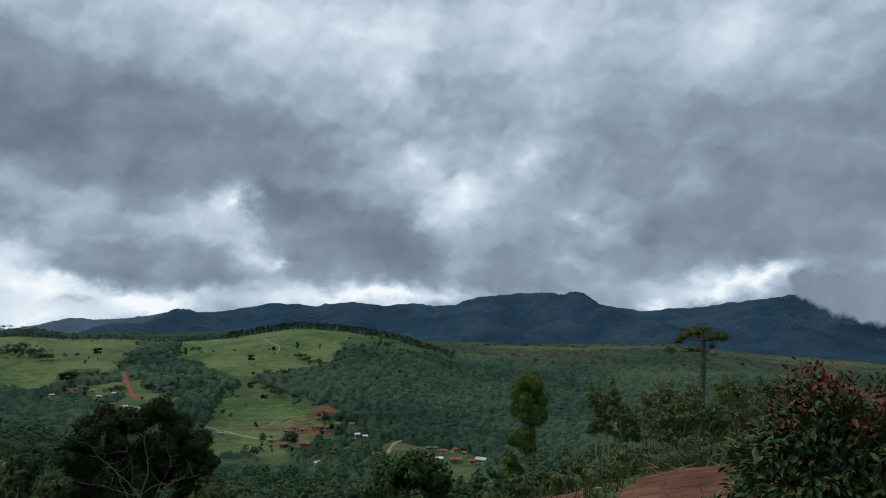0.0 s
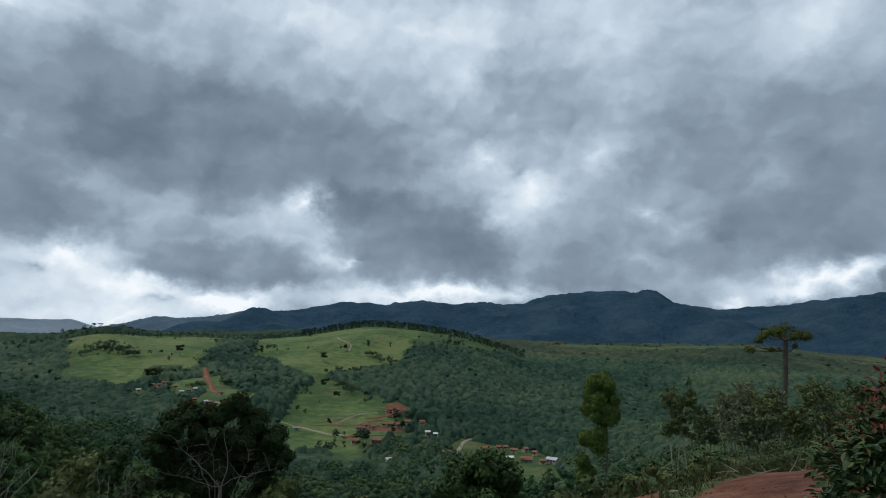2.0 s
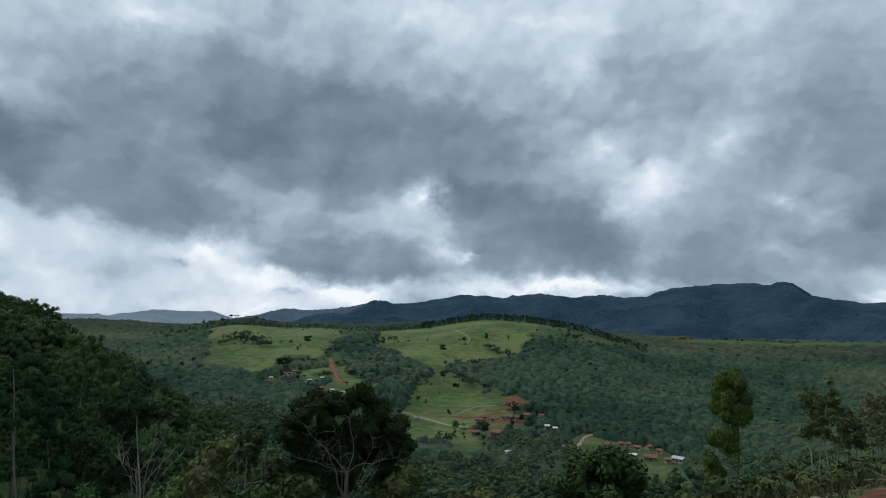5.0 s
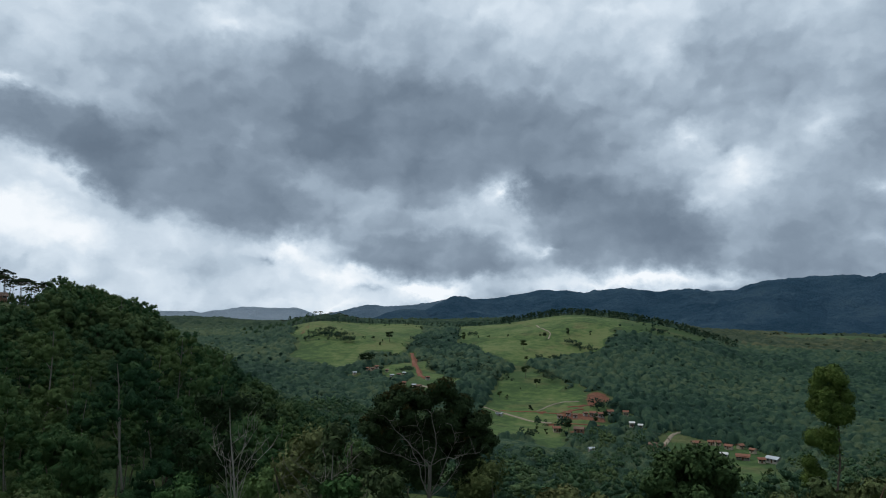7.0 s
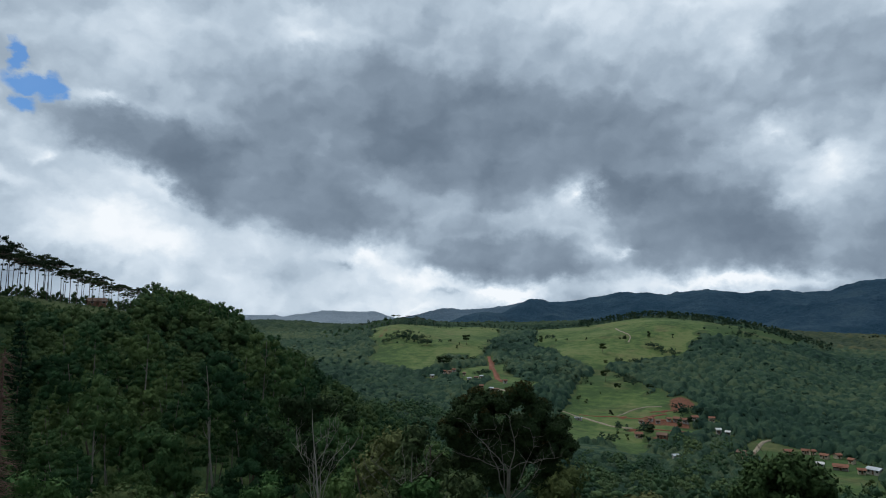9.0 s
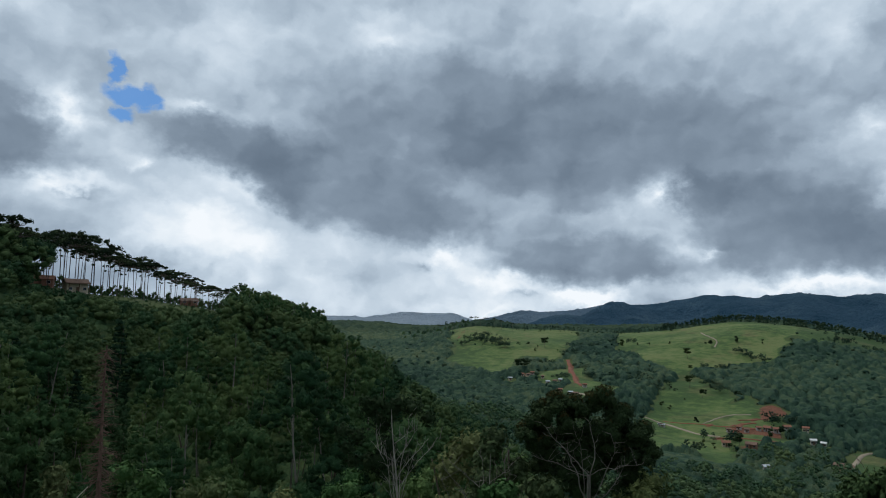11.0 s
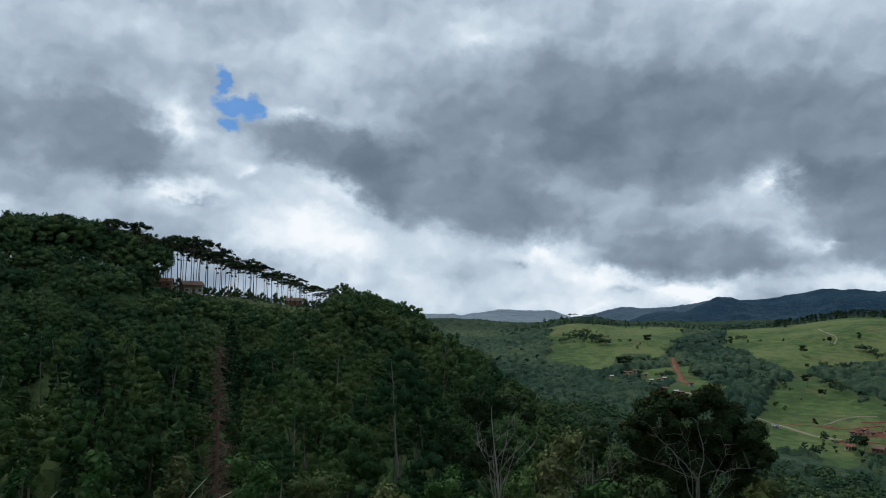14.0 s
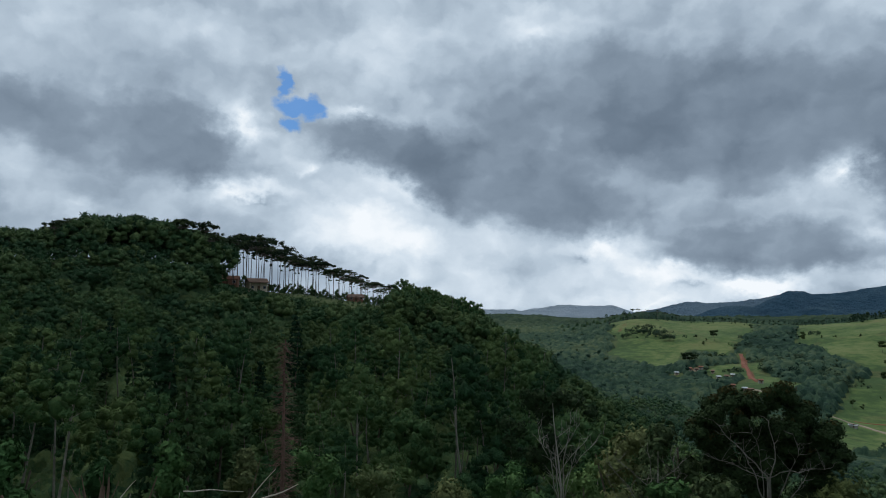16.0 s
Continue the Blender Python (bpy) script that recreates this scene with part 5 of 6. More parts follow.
# the shrub in front of the village
rng = np.random.default_rng(41)
HEDGE = foliage("shrub_leaves", (0.040, 0.075, 0.028), (0.085, 0.135, 0.048), (0.165, 0.205, 0.078), 0.25, per_tree=False)
px, py, tall = top_over(-2.6, 26, -8.9)
shrub = base_of("leafy_shrub", px, py)
part("stem", limbs(rng, tall * 0.9, 0.09, 9, 0.15, 1.8, 0.8, 6, 0.03, 3), BARK, shrub)
c, r = [], []
for k in range(84):
    h = rng.uniform(0.35, 0.95)
    t, q = rng.uniform(0, 2 * math.pi), 3.5 * (1.02 - h) ** 0.62 * rng.uniform(0.2, 1.1)
    c.append((math.cos(t) * q, math.sin(t) * q, h * tall))
    r.append(rng.uniform(0.24, 0.42))
for k in range(40):
    cx, cy, cz = c[k]
    part("shoot", tube(wander(rng, (cx, cy, cz), (rng.normal(0, 0.3), rng.normal(0, 0.3), 1), rng.uniform(0.5, 1.0), 3, 0.08), [0.03, 0.026, 0.02, 0.004], 4), HEDGE, shrub)
part("foliage", clumps(rng, np.array(c), np.array(r) * 1.15, 120, 0.12, 1.0, 0.6), HEDGE, shrub, smooth=False)
tagged(shrub, "bushy green shrub with upright shoots on the slope", "shrub")

# the large dark tree: an open crown of separate leaf masses over crooked pale limbs
rng = np.random.default_rng(42)
px, py, tall = top_over(-22.3, 45, -4.7)
dark = base_of("dark_crowned_tree", px, py)
to_eye = -np.array([px, py, 0]) / math.hypot(px, py)
side = np.array([-to_eye[1], to_eye[0], 0]) * -1


def spot(lat, down, out_=0.0):
    """A place in the crown: metres sideways, under the top, and towards the valley's rim."""
    return side * (0.86 * lat + 0.35) + to_eye * out_ + np.array([0, 0, tall - down])


def limb(rng, start, goal, thick, thin, bend=0.10, steps=9):
    aim = goal - start
    line = wander(rng, start, aim, float(np.linalg.norm(aim)), steps, bend)
    line += np.linspace(0, 1, steps + 1)[:, None] * (goal - line[-1])
    return line, tube(line, np.linspace(thick, thin, steps + 1), 6)


stems = []
foot = spot(0.3, tall, 0.3)
fork, stem_ = limb(rng, foot, spot(0.0, 5.1, 0.9), 0.17, 0.11, 0.03)
stems.append(stem_)
arms = []
for lat, down, out_, thick in ((-0.1, 1.9, 1.3, 0.075), (-1.5, 2.5, 1.5, 0.055), (1.6, 3.4, 1.5, 0.065), (2.9, 2.3, 1.4, 0.055), (-2.3, 4.3, 1.9, 0.050), (-3.2, 4.2, 1.7, 0.038), (0.9, 2.6, 1.5, 0.040), (3.4, 4.2, 1.2, 0.038)):
    line, stem_ = limb(rng, fork[-1 - int(rng.integers(0, 3))], spot(lat, down, out_), thick * 0.8, 0.010, 0.2, 12)
    stems.append(stem_)
    arms.append(line)
for line in arms:
    for _ in range(10):
        q = line[rng.integers(4, 13)]
        tw = wander(rng, q, side * rng.normal(0, 0.8) + to_eye * 0.2 + np.array([0, 0, rng.uniform(0.2, 0.9)]), rng.uniform(0.4, 1.3), 6, 0.24)
        stems.append(tube(tw, np.linspace(0.014, 0.004, 7), 4))
part("trunk", join(stems), DIM_TWIG, dark, "pale grey bare branches")
cs, rs, rim, rim_r = [], [], [], []
for lat, down, wide_ in ((-0.7, 0.75, 1.25), (-2.1, 1.4, 1.1), (0.5, 1.35, 1.0), (2.2, 1.1, 1.25), (3.5, 1.8, 1.1), (4.3, 3.0, 0.9), (-3.3, 2.5, 1.0), (-1.3, 2.6, 1.1), (1.4, 2.2, 0.9), (-4.2, 4.0, 1.0), (-2.9, 4.2, 1.1), (3.6, 3.6, 1.0)):
    for k in range(9):                     # each mass is a heap of leafy sprays, brown on its sunny top
        u = rng.standard_normal(3)
        u /= np.linalg.norm(u)
        where = spot(lat, down, rng.uniform(-1.6, 0.6)) + u * wide_ * np.array([0.75, 0.75, 0.5]) * rng.uniform(0.4, 1.0)
        cs.append(where)
        rs.append(rng.uniform(0.32, 0.6))
        if u[2] > 0.2 and rng.random() < 0.55:
            rim.append(where + np.array([0, 0, 0.22]))
            rim_r.append(rng.uniform(0.25, 0.45))
for k in range(70):                        # shaded leaves behind the limbs
    cs.append(spot(rng.uniform(-3.8, 3.9), rng.uniform(2.6, 6.6), rng.uniform(-2.6, -0.9)))
    rs.append(rng.uniform(0.55, 1.05))
part("crown", clumps(rng, np.array(cs), np.array(rs), 190, 0.12, 0.85, 0.66, 2), DARK_LEAF, dark, smooth=False)
part("outer_leaves", clumps(rng, np.array(rim), np.array(rim_r), 130, 0.11, 0.85, 0.4, 1), RUSTY, dark, "brownish outer leaves")
tagged(dark, "large dark brown-green tree with pale bare branches", "tree")


# bare trees
def bare_tree(seed, turn, dist, elevation, stems_n, fan, mat, label, leaf=None, low=0.35):
    rng = np.random.default_rng(seed)
    px, py, tall = top_over(turn, dist, elevation)
    root = base_of("bare_tree", px, py)
    side = np.array([-py, px, 0]) / math.hypot(px, py)
    main = wander(rng, (0, 0, 0), side * -0.10 + np.array([0, 0, 1]), tall * 0.97, 12, 0.035, 0.02)
    out = [tube(main, np.linspace(0.12, 0.014, 13), 7)]
    for k in range(stems_n):
        h = low * 0.75 + (0.86 - low * 0.75) * (k + rng.uniform(0.1, 0.9)) / stems_n
        start = main[int(h * 12)]
        aim = side * (fan * 0.5 * (1 if k % 2 else -1) * rng.uniform(0.45, 1.0)) + np.array([0, 0, tall * (1.0 - h) * rng.uniform(0.55, 0.95)]) + rng.standard_normal(3) * 0.2
        arm = wander(rng, start, aim, float(np.linalg.norm(aim)), 8, 0.10, 0.04)
        out.append(tube(arm, np.linspace(0.045 * (1.2 - h), 0.008, 9), 5))
        for _ in range(7):
            q = arm[rng.integers(2, 9)]
            tw = wander(rng, q, side * rng.normal(0, 0.6) + rng.standard_normal(3) * 0.3 + np.array([0, 0, 0.8]), rng.uniform(0.4, 1.3), 5, 0.16)
            out.append(tube(tw, np.linspace(0.013, 0.004, 6), 3))
    part("trunk", join(out), mat, root)
    if leaf:
        away = np.array([px, py, 0]) / dist
        c = [side * rng.normal(0, fan * 0.34) + away * rng.uniform(0.5, 1.6) + np.array([0, 0, tall * rng.uniform(0.66, 0.99)]) for _ in range(30)]
        part("crown", clumps(rng, np.array(c), rng.uniform(0.35, 0.7, 30), 110, 0.13, 0.9, 0.5, 2), leaf, root)
    return tagged(root, label, "tree")


bare_tree(50, -38.6, 40, -6.0, 11, 3.2, GREY_TWIG, "bare pale tree with upswept thin branches", DARK_LEAF, 0.58)
bare_tree(51, -31.5, 38, -9.6, 9, 5.0, DIM_TWIG, "leafless grey thicket of crooked branches")

# dead reddish conifer
rng = np.random.default_rng(53)
px, py, tall = top_over(-59.7, 33, -1.6)
dead = base_of("dead_conifer", px, py)
stem = wander(rng, (0, 0, 0), (0, 0, 1), tall, 10, 0.012)
part("trunk", tube(stem, np.linspace(0.17, 0.02, 11), 7), DEAD, dead)
tw = []
for k in range(640):
    h = rng.uniform(0.12, 0.99)
    p = stem[int(h * 10)] + (stem[min(10, int(h * 10) + 1)] - stem[int(h * 10)]) * (h * 10 % 1)
    t = rng.uniform(0, 2 * math.pi)
    tw.append(tube(wander(rng, p, (math.cos(t), math.sin(t), rng.uniform(-0.5, 0.2)), (1.5 - 0.95 * h) * rng.uniform(0.4, 1.1), 4, 0.22, -0.06), np.linspace(0.017, 0.004, 5), 3))
part("twig_mass", join(tw), DEAD, dead)
tagged(dead, "dead reddish-brown conifer with bare drooping twigs", "tree")

COLUMN = foliage("column_tree_leaves", (0.050, 0.092, 0.024), (0.098, 0.150, 0.036), (0.17, 0.205, 0.055), 0.5, per_tree=False)
# column-shaped tree with two lower masses
rng = np.random.default_rng(54)
px, py, tall = top_over(6.9, 55, -2.7)
col = base_of("column_tree", px, py)
side = np.array([py, -px, 0]) / math.hypot(px, py)
part("trunk", limbs(rng, tall * 0.95, 0.09, 8, 0.3, 0.8, 1.0, 6, 0.01, 2), BARK, col)
c, r = [], []
for k in range(34):
    h = rng.uniform(0.63, 0.97)
    w = 1.2 * math.sin(math.pi * (0.12 + 0.8 * (0.98 - h) / 0.4)) ** 0.8
    c.append(side * rng.uniform(-1, 1) * w * 0.8 + to_eye * 0 + np.array([rng.normal(0, 0.3), rng.normal(0, 0.3), tall * h - 0.3]))
    r.append(rng.uniform(0.38, 0.56))
for off, h, n in ((-0.75, 0.52, 5), (-1.25, 0.29, 4)):
    for _ in range(n):
        c.append(side * (off + rng.normal(0, 0.3)) + np.array([rng.normal(0, 0.3), rng.normal(0, 0.3), tall * (h + rng.normal(0, 0.03))]))
        r.append(rng.uniform(0.35, 0.6))
part("crown", clumps(rng, np.array(c), np.array(r) * 1.1, 520, 0.10, 1.0, 0.8, 2), COLUMN, col)
tagged(col, "narrow upright yellow-green tree on the spur", "tree")

# old araucaria on the spur
ARAUCARIA = foliage("araucaria_needles", (0.040, 0.058, 0.019), (0.082, 0.102, 0.030), (0.155, 0.155, 0.048), 0.3, per_tree=False)
rng = np.random.default_rng(55)
px, py, tall = top_over(19.9, 60, 0.2)
ara = base_of("araucaria_tree", px, py)
side = np.array([py, -px, 0]) / math.hypot(px, py)
stem = wander(rng, (0, 0, 0), (0, 0, 1), tall, 8, 0.012)
out = [tube(stem, np.linspace(0.22, 0.17, 9), 8)]
c, r = [], []
for k in range(9):
    t = 2 * math.pi * k / 9 + 0.3
    w = side * math.cos(t) + np.array([px, py, 0]) / 60 * math.sin(t)
    reach_ = rng.uniform(1.2, 2.1)
    tip = stem[-1] + w * reach_ + np.array([0, 0, rng.uniform(-0.35, 0.25)])
    out.append(tube([stem[-1] - np.array([0, 0, 0.5]), stem[-1] + w * reach_ * 0.5 + np.array([0, 0, -0.45]), tip], [0.06, 0.05, 0.03], 5))
    c.append(tip)
    r.append(rng.uniform(0.50, 0.74))
c.append(stem[-1] + np.array([0, 0, 0.40]))
r.append(0.8)
for off, dz, rad in ((-2.55, -1.3, 0.42), (-1.9, -0.55, 0.38), (-1.0, -1.25, 0.28), (0.6, -0.95, 0.25)):
    tip = stem[-1] + side * off + np.array([0, 0, dz])
    out.append(tube([stem[-2] + np.array([0, 0, -0.2]), stem[-2] + side * off * 0.55 + np.array([0, 0, -0.35]), tip], [0.05, 0.04, 0.025], 5))
    c.append(tip)
    r.append(rad)
part("trunk", join(out), PINE_BARK, ara)
part("crown", clumps(rng, np.array(c), np.array(r) * 0.85, 110, 0.11, 0.7, 0.62), ARAUCARIA, ara, "yellow-green needle tufts")
moss = [tube(wander(rng, stem[rng.integers(4, 8)] + np.array([0, 0, rng.uniform(-0.5, 0.5)]), (rng.normal(0, 1), rng.normal(0, 1), -0.4), rng.uniform(0.3, 0.6), 3, 0.2, -0.2), [0.02, 0.02, 0.015, 0.005], 3) for _ in range(80)]
part("dead_branches", join(moss), PINE_BARK, ara)
tagged(ara, "old araucaria with a flat umbrella top on the spur", "araucaria")

# thin trees beside it
rng = np.random.default_rng(56)
THIN = foliage("thin_tree_leaves", (0.070, 0.098, 0.054), (0.122, 0.156, 0.080), (0.19, 0.205, 0.112), 0.4, per_tree=False)


def spur_tree(rng, turn, dist, elevation, wide, stems_n, leaf, label, bare=0.42, sprays=46):
    """Several slender stems that part low and carry loose leaf sprays at their ends."""
    px, py, tall = top_over(turn, dist, elevation)
    root = base_of("thin_tree", px, py)
    wood, tips = [], []
    for k in range(stems_n):
        t = 2.4 * k + rng.uniform(-0.4, 0.4)
        lean_ = wide * 0.5 * rng.uniform(0.15, 0.6) / tall
        stem = wander(rng, (0.15 * math.cos(t), 0.15 * math.sin(t), 0), (math.cos(t) * lean_, math.sin(t) * lean_, 1), tall * rng.uniform(0.74, 0.90), 10, 0.05, 0.02)
        wood.append(tube(stem, np.linspace(0.055, 0.012, 11), 5))
        for _ in range(sprays // stems_n):
            h = rng.uniform(bare, 1.0)
            p = stem[min(10, int(h * 10))]
            a_ = rng.uniform(0, 2 * math.pi)
            length = wide * 0.5 * rng.uniform(0.25, 0.95) * math.sin(math.pi * (0.18 + 0.72 * (h - bare) / (1.0 - bare)))
            arm = wander(rng, p, (math.cos(a_), math.sin(a_), rng.uniform(0.0, 0.7)), length, 5, 0.15, 0.03)
            wood.append(tube(arm, np.linspace(0.018, 0.005, 6), 3))
            tips += [arm[-1], arm[3] + rng.standard_normal(3) * 0.12]
        tips += [stem[-1], stem[-1] + np.array([0, 0, 0.25]), stem[-2] + rng.standard_normal(3) * 0.15]
    part("trunk", join(wood), PALE, root)
    tips = np.array(tips)
    part("crown", clumps(rng, tips, rng.uniform(0.14, 0.36, len(tips)), 28, 0.105, 0.7, 0.2, 1), leaf, root, smooth=False)
    return tagged(root, label, "tree")


GREEN_LABEL, GREY_LABEL = "loose dark green tree with slender pale stems", "olive-grey tree with several thin pale stems on the spur"
for turn, dist, elv, wide, stems_n, leaf, label, bare in (
        (12.3, 50, -2.75, 2.3, 2, OLIVE, GREEN_LABEL, 0.52), (13.3, 52, -3.5, 2.4, 2, OLIVE, GREEN_LABEL, 0.45), (14.6, 54, -5.0, 2.0, 2, THIN, GREY_LABEL, 0.35),
        (16.3, 47, -3.1, 2.7, 3, THIN, GREY_LABEL, 0.38), (17.4, 49, -2.9, 2.6, 3, THIN, GREY_LABEL, 0.40), (18.5, 46, -3.5, 2.7, 3, OLIVE, GREY_LABEL, 0.36), (19.5, 50, -3.2, 2.4, 2, THIN, GREY_LABEL, 0.34),
        (18.0, 42, -5.2, 2.2, 2, THIN, GREY_LABEL, 0.30), (20.8, 45, -4.6, 2.2, 2, OLIVE, GREY_LABEL, 0.30), (22.5, 46, -2.7, 3.4, 3, OLIVE, GREY_LABEL, 0.22), (25.0, 50, -3.0, 3.6, 3, OLIVE, GREY_LABEL, 0.22),
        (29.0, 60, -2.6, 4.4, 3, THIN, GREY_LABEL, 0.25), (33.0, 55, -2.4, 4.4, 3, THIN, GREY_LABEL, 0.25)):
    spur_tree(rng, turn, dist, elv, wide, stems_n, leaf, label, bare, 40)


# ---- the rim itself ----
def shrub_leaf(rng, points, normals, size, droop=0.5):
    """Broad pointed leaves folded along the midrib."""
    n = len(points)
    out = normals + 0.6 * rng.standard_normal((n, 3))
    out[:, 2] -= droop * rng.random(n)
    out /= np.linalg.norm(out, axis=1, keepdims=True)
    side = np.cross(out, np.array([[0, 0, 1.0]]) + 0.35 * rng.standard_normal((n, 3)))
    side /= np.linalg.norm(side, axis=1, keepdims=True)
    up = np.cross(side, out)
    s = size * rng.uniform(0.65, 1.3, (n, 1))
    root, tip = points, points + out * s - up * s * 0.14
    mid = points + out * s * 0.45 - up * s * 0.03
    near_, far_ = points + out * s * 0.28, points + out * s * 0.66 - up * s * 0.05
    wide_ = side * s * 0.20 + up * s * 0.06, side * s * -0.20 + up * s * 0.06
    v = np.stack([root, near_ + wide_[0], far_ + wide_[0] * 0.9, tip, far_ + wide_[1] * 0.9, near_ + wide_[1], mid], 1).reshape(-1, 3)
    q = np.arange(n)[:, None] * 7
    f = np.concatenate([q + np.array([[a, b, 6]]) for a, b in ((0, 1), (1, 2), (2, 3), (3, 4), (4, 5), (5, 0))])
    return v, f


def leaf_material(name, a, b, c, rough=0.55):
    def build(n, s):
        isle = n.add("ShaderNodeNewGeometry").outputs["Random Per Island"]
        v = n.math("MULTIPLY_ADD", n.noise(own(n), 30.0, 4), 0.25, n.math("MULTIPLY", isle, 0.8))
        n.put(s.inputs["Base Color"], n.ramp(v, (0.1, a), (0.5, b), (0.95, c)))
        s.inputs["Roughness"].default_value = rough
        s.inputs["Specular IOR Level"].default_value = 0.22
        s.inputs["Subsurface Weight"].default_value = 0.0
        bump(n, s, n.noise(own(n), 120.0, 3), 0.3, 0.003)
    return material(name, build)


GREEN_LEAF = leaf_material("broad_green_leaf", (0.014, 0.038, 0.015), (0.031, 0.068, 0.024), (0.080, 0.108, 0.030))
RED_LEAF = leaf_material("young_red_leaf", (0.090, 0.016, 0.012), (0.150, 0.028, 0.020), (0.130, 0.048, 0.022))
RUST_LEAF = leaf_material("rust_leaf", (0.070, 0.040, 0.014), (0.115, 0.052, 0.018), (0.105, 0.090, 0.022))
PALE_LEAF = leaf_material("narrow_pale_leaf", (0.045, 0.075, 0.030), (0.09, 0.13, 0.055), (0.20, 0.23, 0.13))
STRAW = speckled("dry_stalks", (0.16, 0.13, 0.08), (0.36, 0.31, 0.21), 8.0, 0.85, 0.005)
ROOT = speckled("torn_root", (0.060, 0.040, 0.028), (0.175, 0.112, 0.076), 9.0, 0.9, 0.01)
BLEACHED = speckled("bleached_wood", (0.26, 0.22, 0.17), (0.55, 0.49, 0.41), 10.0, 0.8, 0.006)


def leafy_bush(seed, turn, dist, half_wide, tall, n_green, n_red, leaf, mats, label, rust=0):
    rng = np.random.default_rng(seed)
    px, py = at(turn, dist)
    root = base_of("red_leaf_shrub" if n_red else "shrub", px, py, 0.05)
    stalks, tips = [], []
    for k in range(60):
        t, q = rng.uniform(0, 2 * math.pi), math.sqrt(rng.random())
        ex, ey = math.cos(t) * q * half_wide, math.sin(t) * q * half_wide * 0.8
        ez = tall * (1 - 0.55 * q ** 2.2) * rng.uniform(0.86, 1.04)
        w = wander(rng, (ex * 0.15, ey * 0.15, 0), (ex, ey, ez * 0.9), math.sqrt(ex * ex + ey * ey + ez * ez), 6, 0.06, 0.02)
        w += np.linspace(0, 1, 7)[:, None] * (np.array([ex, ey, ez]) - w[-1])
        stalks.append(tube(w, np.linspace(0.018, 0.004, 7), 5))
        tips.append(w)
    part("woody_base", join(stalks), BARK, root)

    def spots(n, lo, hi):
        u = rng.standard_normal((n, 3))
        u[:, 2] = np.abs(u[:, 2]) * 1.1 - 0.25
        u /= np.linalg.norm(u, axis=1, keepdims=True)
        k = 1 + 0.10 * np.sin(7 * u[:, 0] + 3 * u[:, 2]) + 0.08 * np.sin(9 * u[:, 1] + 5 * u[:, 2] + 1.0) + 0.05 * rng.standard_normal(n)
        r = (lo + (hi - lo) * rng.random(n) ** 0.6) * k
        p = u * r[:, None] * np.array([half_wide, half_wide * 0.85, tall * 0.62]) + np.array([0, 0, tall * 0.36])
        p[:, 2] = np.maximum(p[:, 2], 0.04)
        return p, u
    p, d = spots(n_green, 0.62, 1.0)
    part("green_leaves", shrub_leaf(rng, p, d, leaf, 1.1), mats[0], root, smooth=False)
    if rust:
        p, d = spots(rust, 0.85, 1.04)
        k = p[:, 2] > (0.58 + 0.25 * rng.random(len(p))) * tall
        p, d = p[k], d[k]
        part("rust_leaves", shrub_leaf(rng, p, d, leaf * 0.9), RUST_LEAF, root, "rust-brown leaves", smooth=False)
    if n_red:
        p, d = spots(n_red * 3, 0.9, 1.03)
        k = p[:, 2] > (0.74 + 0.2 * rng.random(len(p))) * tall
        p, d = p[k], d[k]
        p += d * 0.03 + np.array([0, 0, 0.05])
        part("red_leaves", shrub_leaf(rng, p, d, leaf * 0.62, 0.3), mats[1], root, "young red leaves", smooth=False)
    return tagged(root, label, "shrub")


leafy_bush(60, 28.4, 5.4, 0.64, 1.34, 7000, 1000, 0.074, (GREEN_LEAF, RED_LEAF), "bushy shrub with dark green and young red leaves", 1900)
leafy_bush(61, 34.8, 5.3, 0.64, 1.14, 4600, 500, 0.074, (GREEN_LEAF, RED_LEAF), "bushy shrub with dark green and reddish leaves", 500)
leafy_bush(62, 32.3, 10.5, 0.9, 1.2, 2600, 300, 0.07, (GREEN_LEAF, RED_LEAF), "rust-tinged leafy shrub behind another shrub", 1400)
leafy_bush(63, 20.4, 6.0, 0.20, 0.50, 260, 0, 0.075, (PALE_LEAF, RED_LEAF), "small pale green leafy plant beside the earth track")
leafy_bush(64, 16.8, 6.6, 0.10, 0.16, 60, 0, 0.06, (PALE_LEAF, RED_LEAF), "small pale weed on the earth track")
leafy_bush(65, 10.8, 7.6, 0.28, 0.22, 260, 0, 0.07, (PALE_LEAF, RED_LEAF), "low pale green weeds at the track's edge")

# bushes on the far side of the track
rng = np.random.default_rng(66)
for turn, dist, elv, wd, leaf, label in ((14.6, 19, -8.4, 3.4, OLIVE, "dark green bush beside the earth track"), (9.0, 22, -9.8, 4.2, OLIVE, "scrubby olive bush at the track's end"),
                                         (6.3, 24, -10.2, 3.0, OLIVE, "olive green bush at the track's end"), (12.0, 24, -9.9, 3.0, OLIVE, "low scrubby bush by the track"), (17.0, 22, -8.8, 3.2, THIN, "grey-green scrubby bush by the track"),
                                         (19.4, 20, -8.2, 3.0, OLIVE, "scrubby olive bush by the track"), (4.0, 26, -11.4, 4.0, OLIVE, "dense low bush on the slope"), (11.2, 30, -9.4, 2.6, BROWNISH, "dark brownish bush on the slope")):
    bushy_tree(rng, "track_bush", turn, dist, elv, wd, leaf, label, 0.2, 9, 90, 0.13, "bush")


def stick(rng, parts_, start, way_, length, thick, bend=0.08):
    parts_.append(tube(wander(rng, start, way_, length, 7, bend), np.linspace(thick, thick * 0.3, 8), 6))


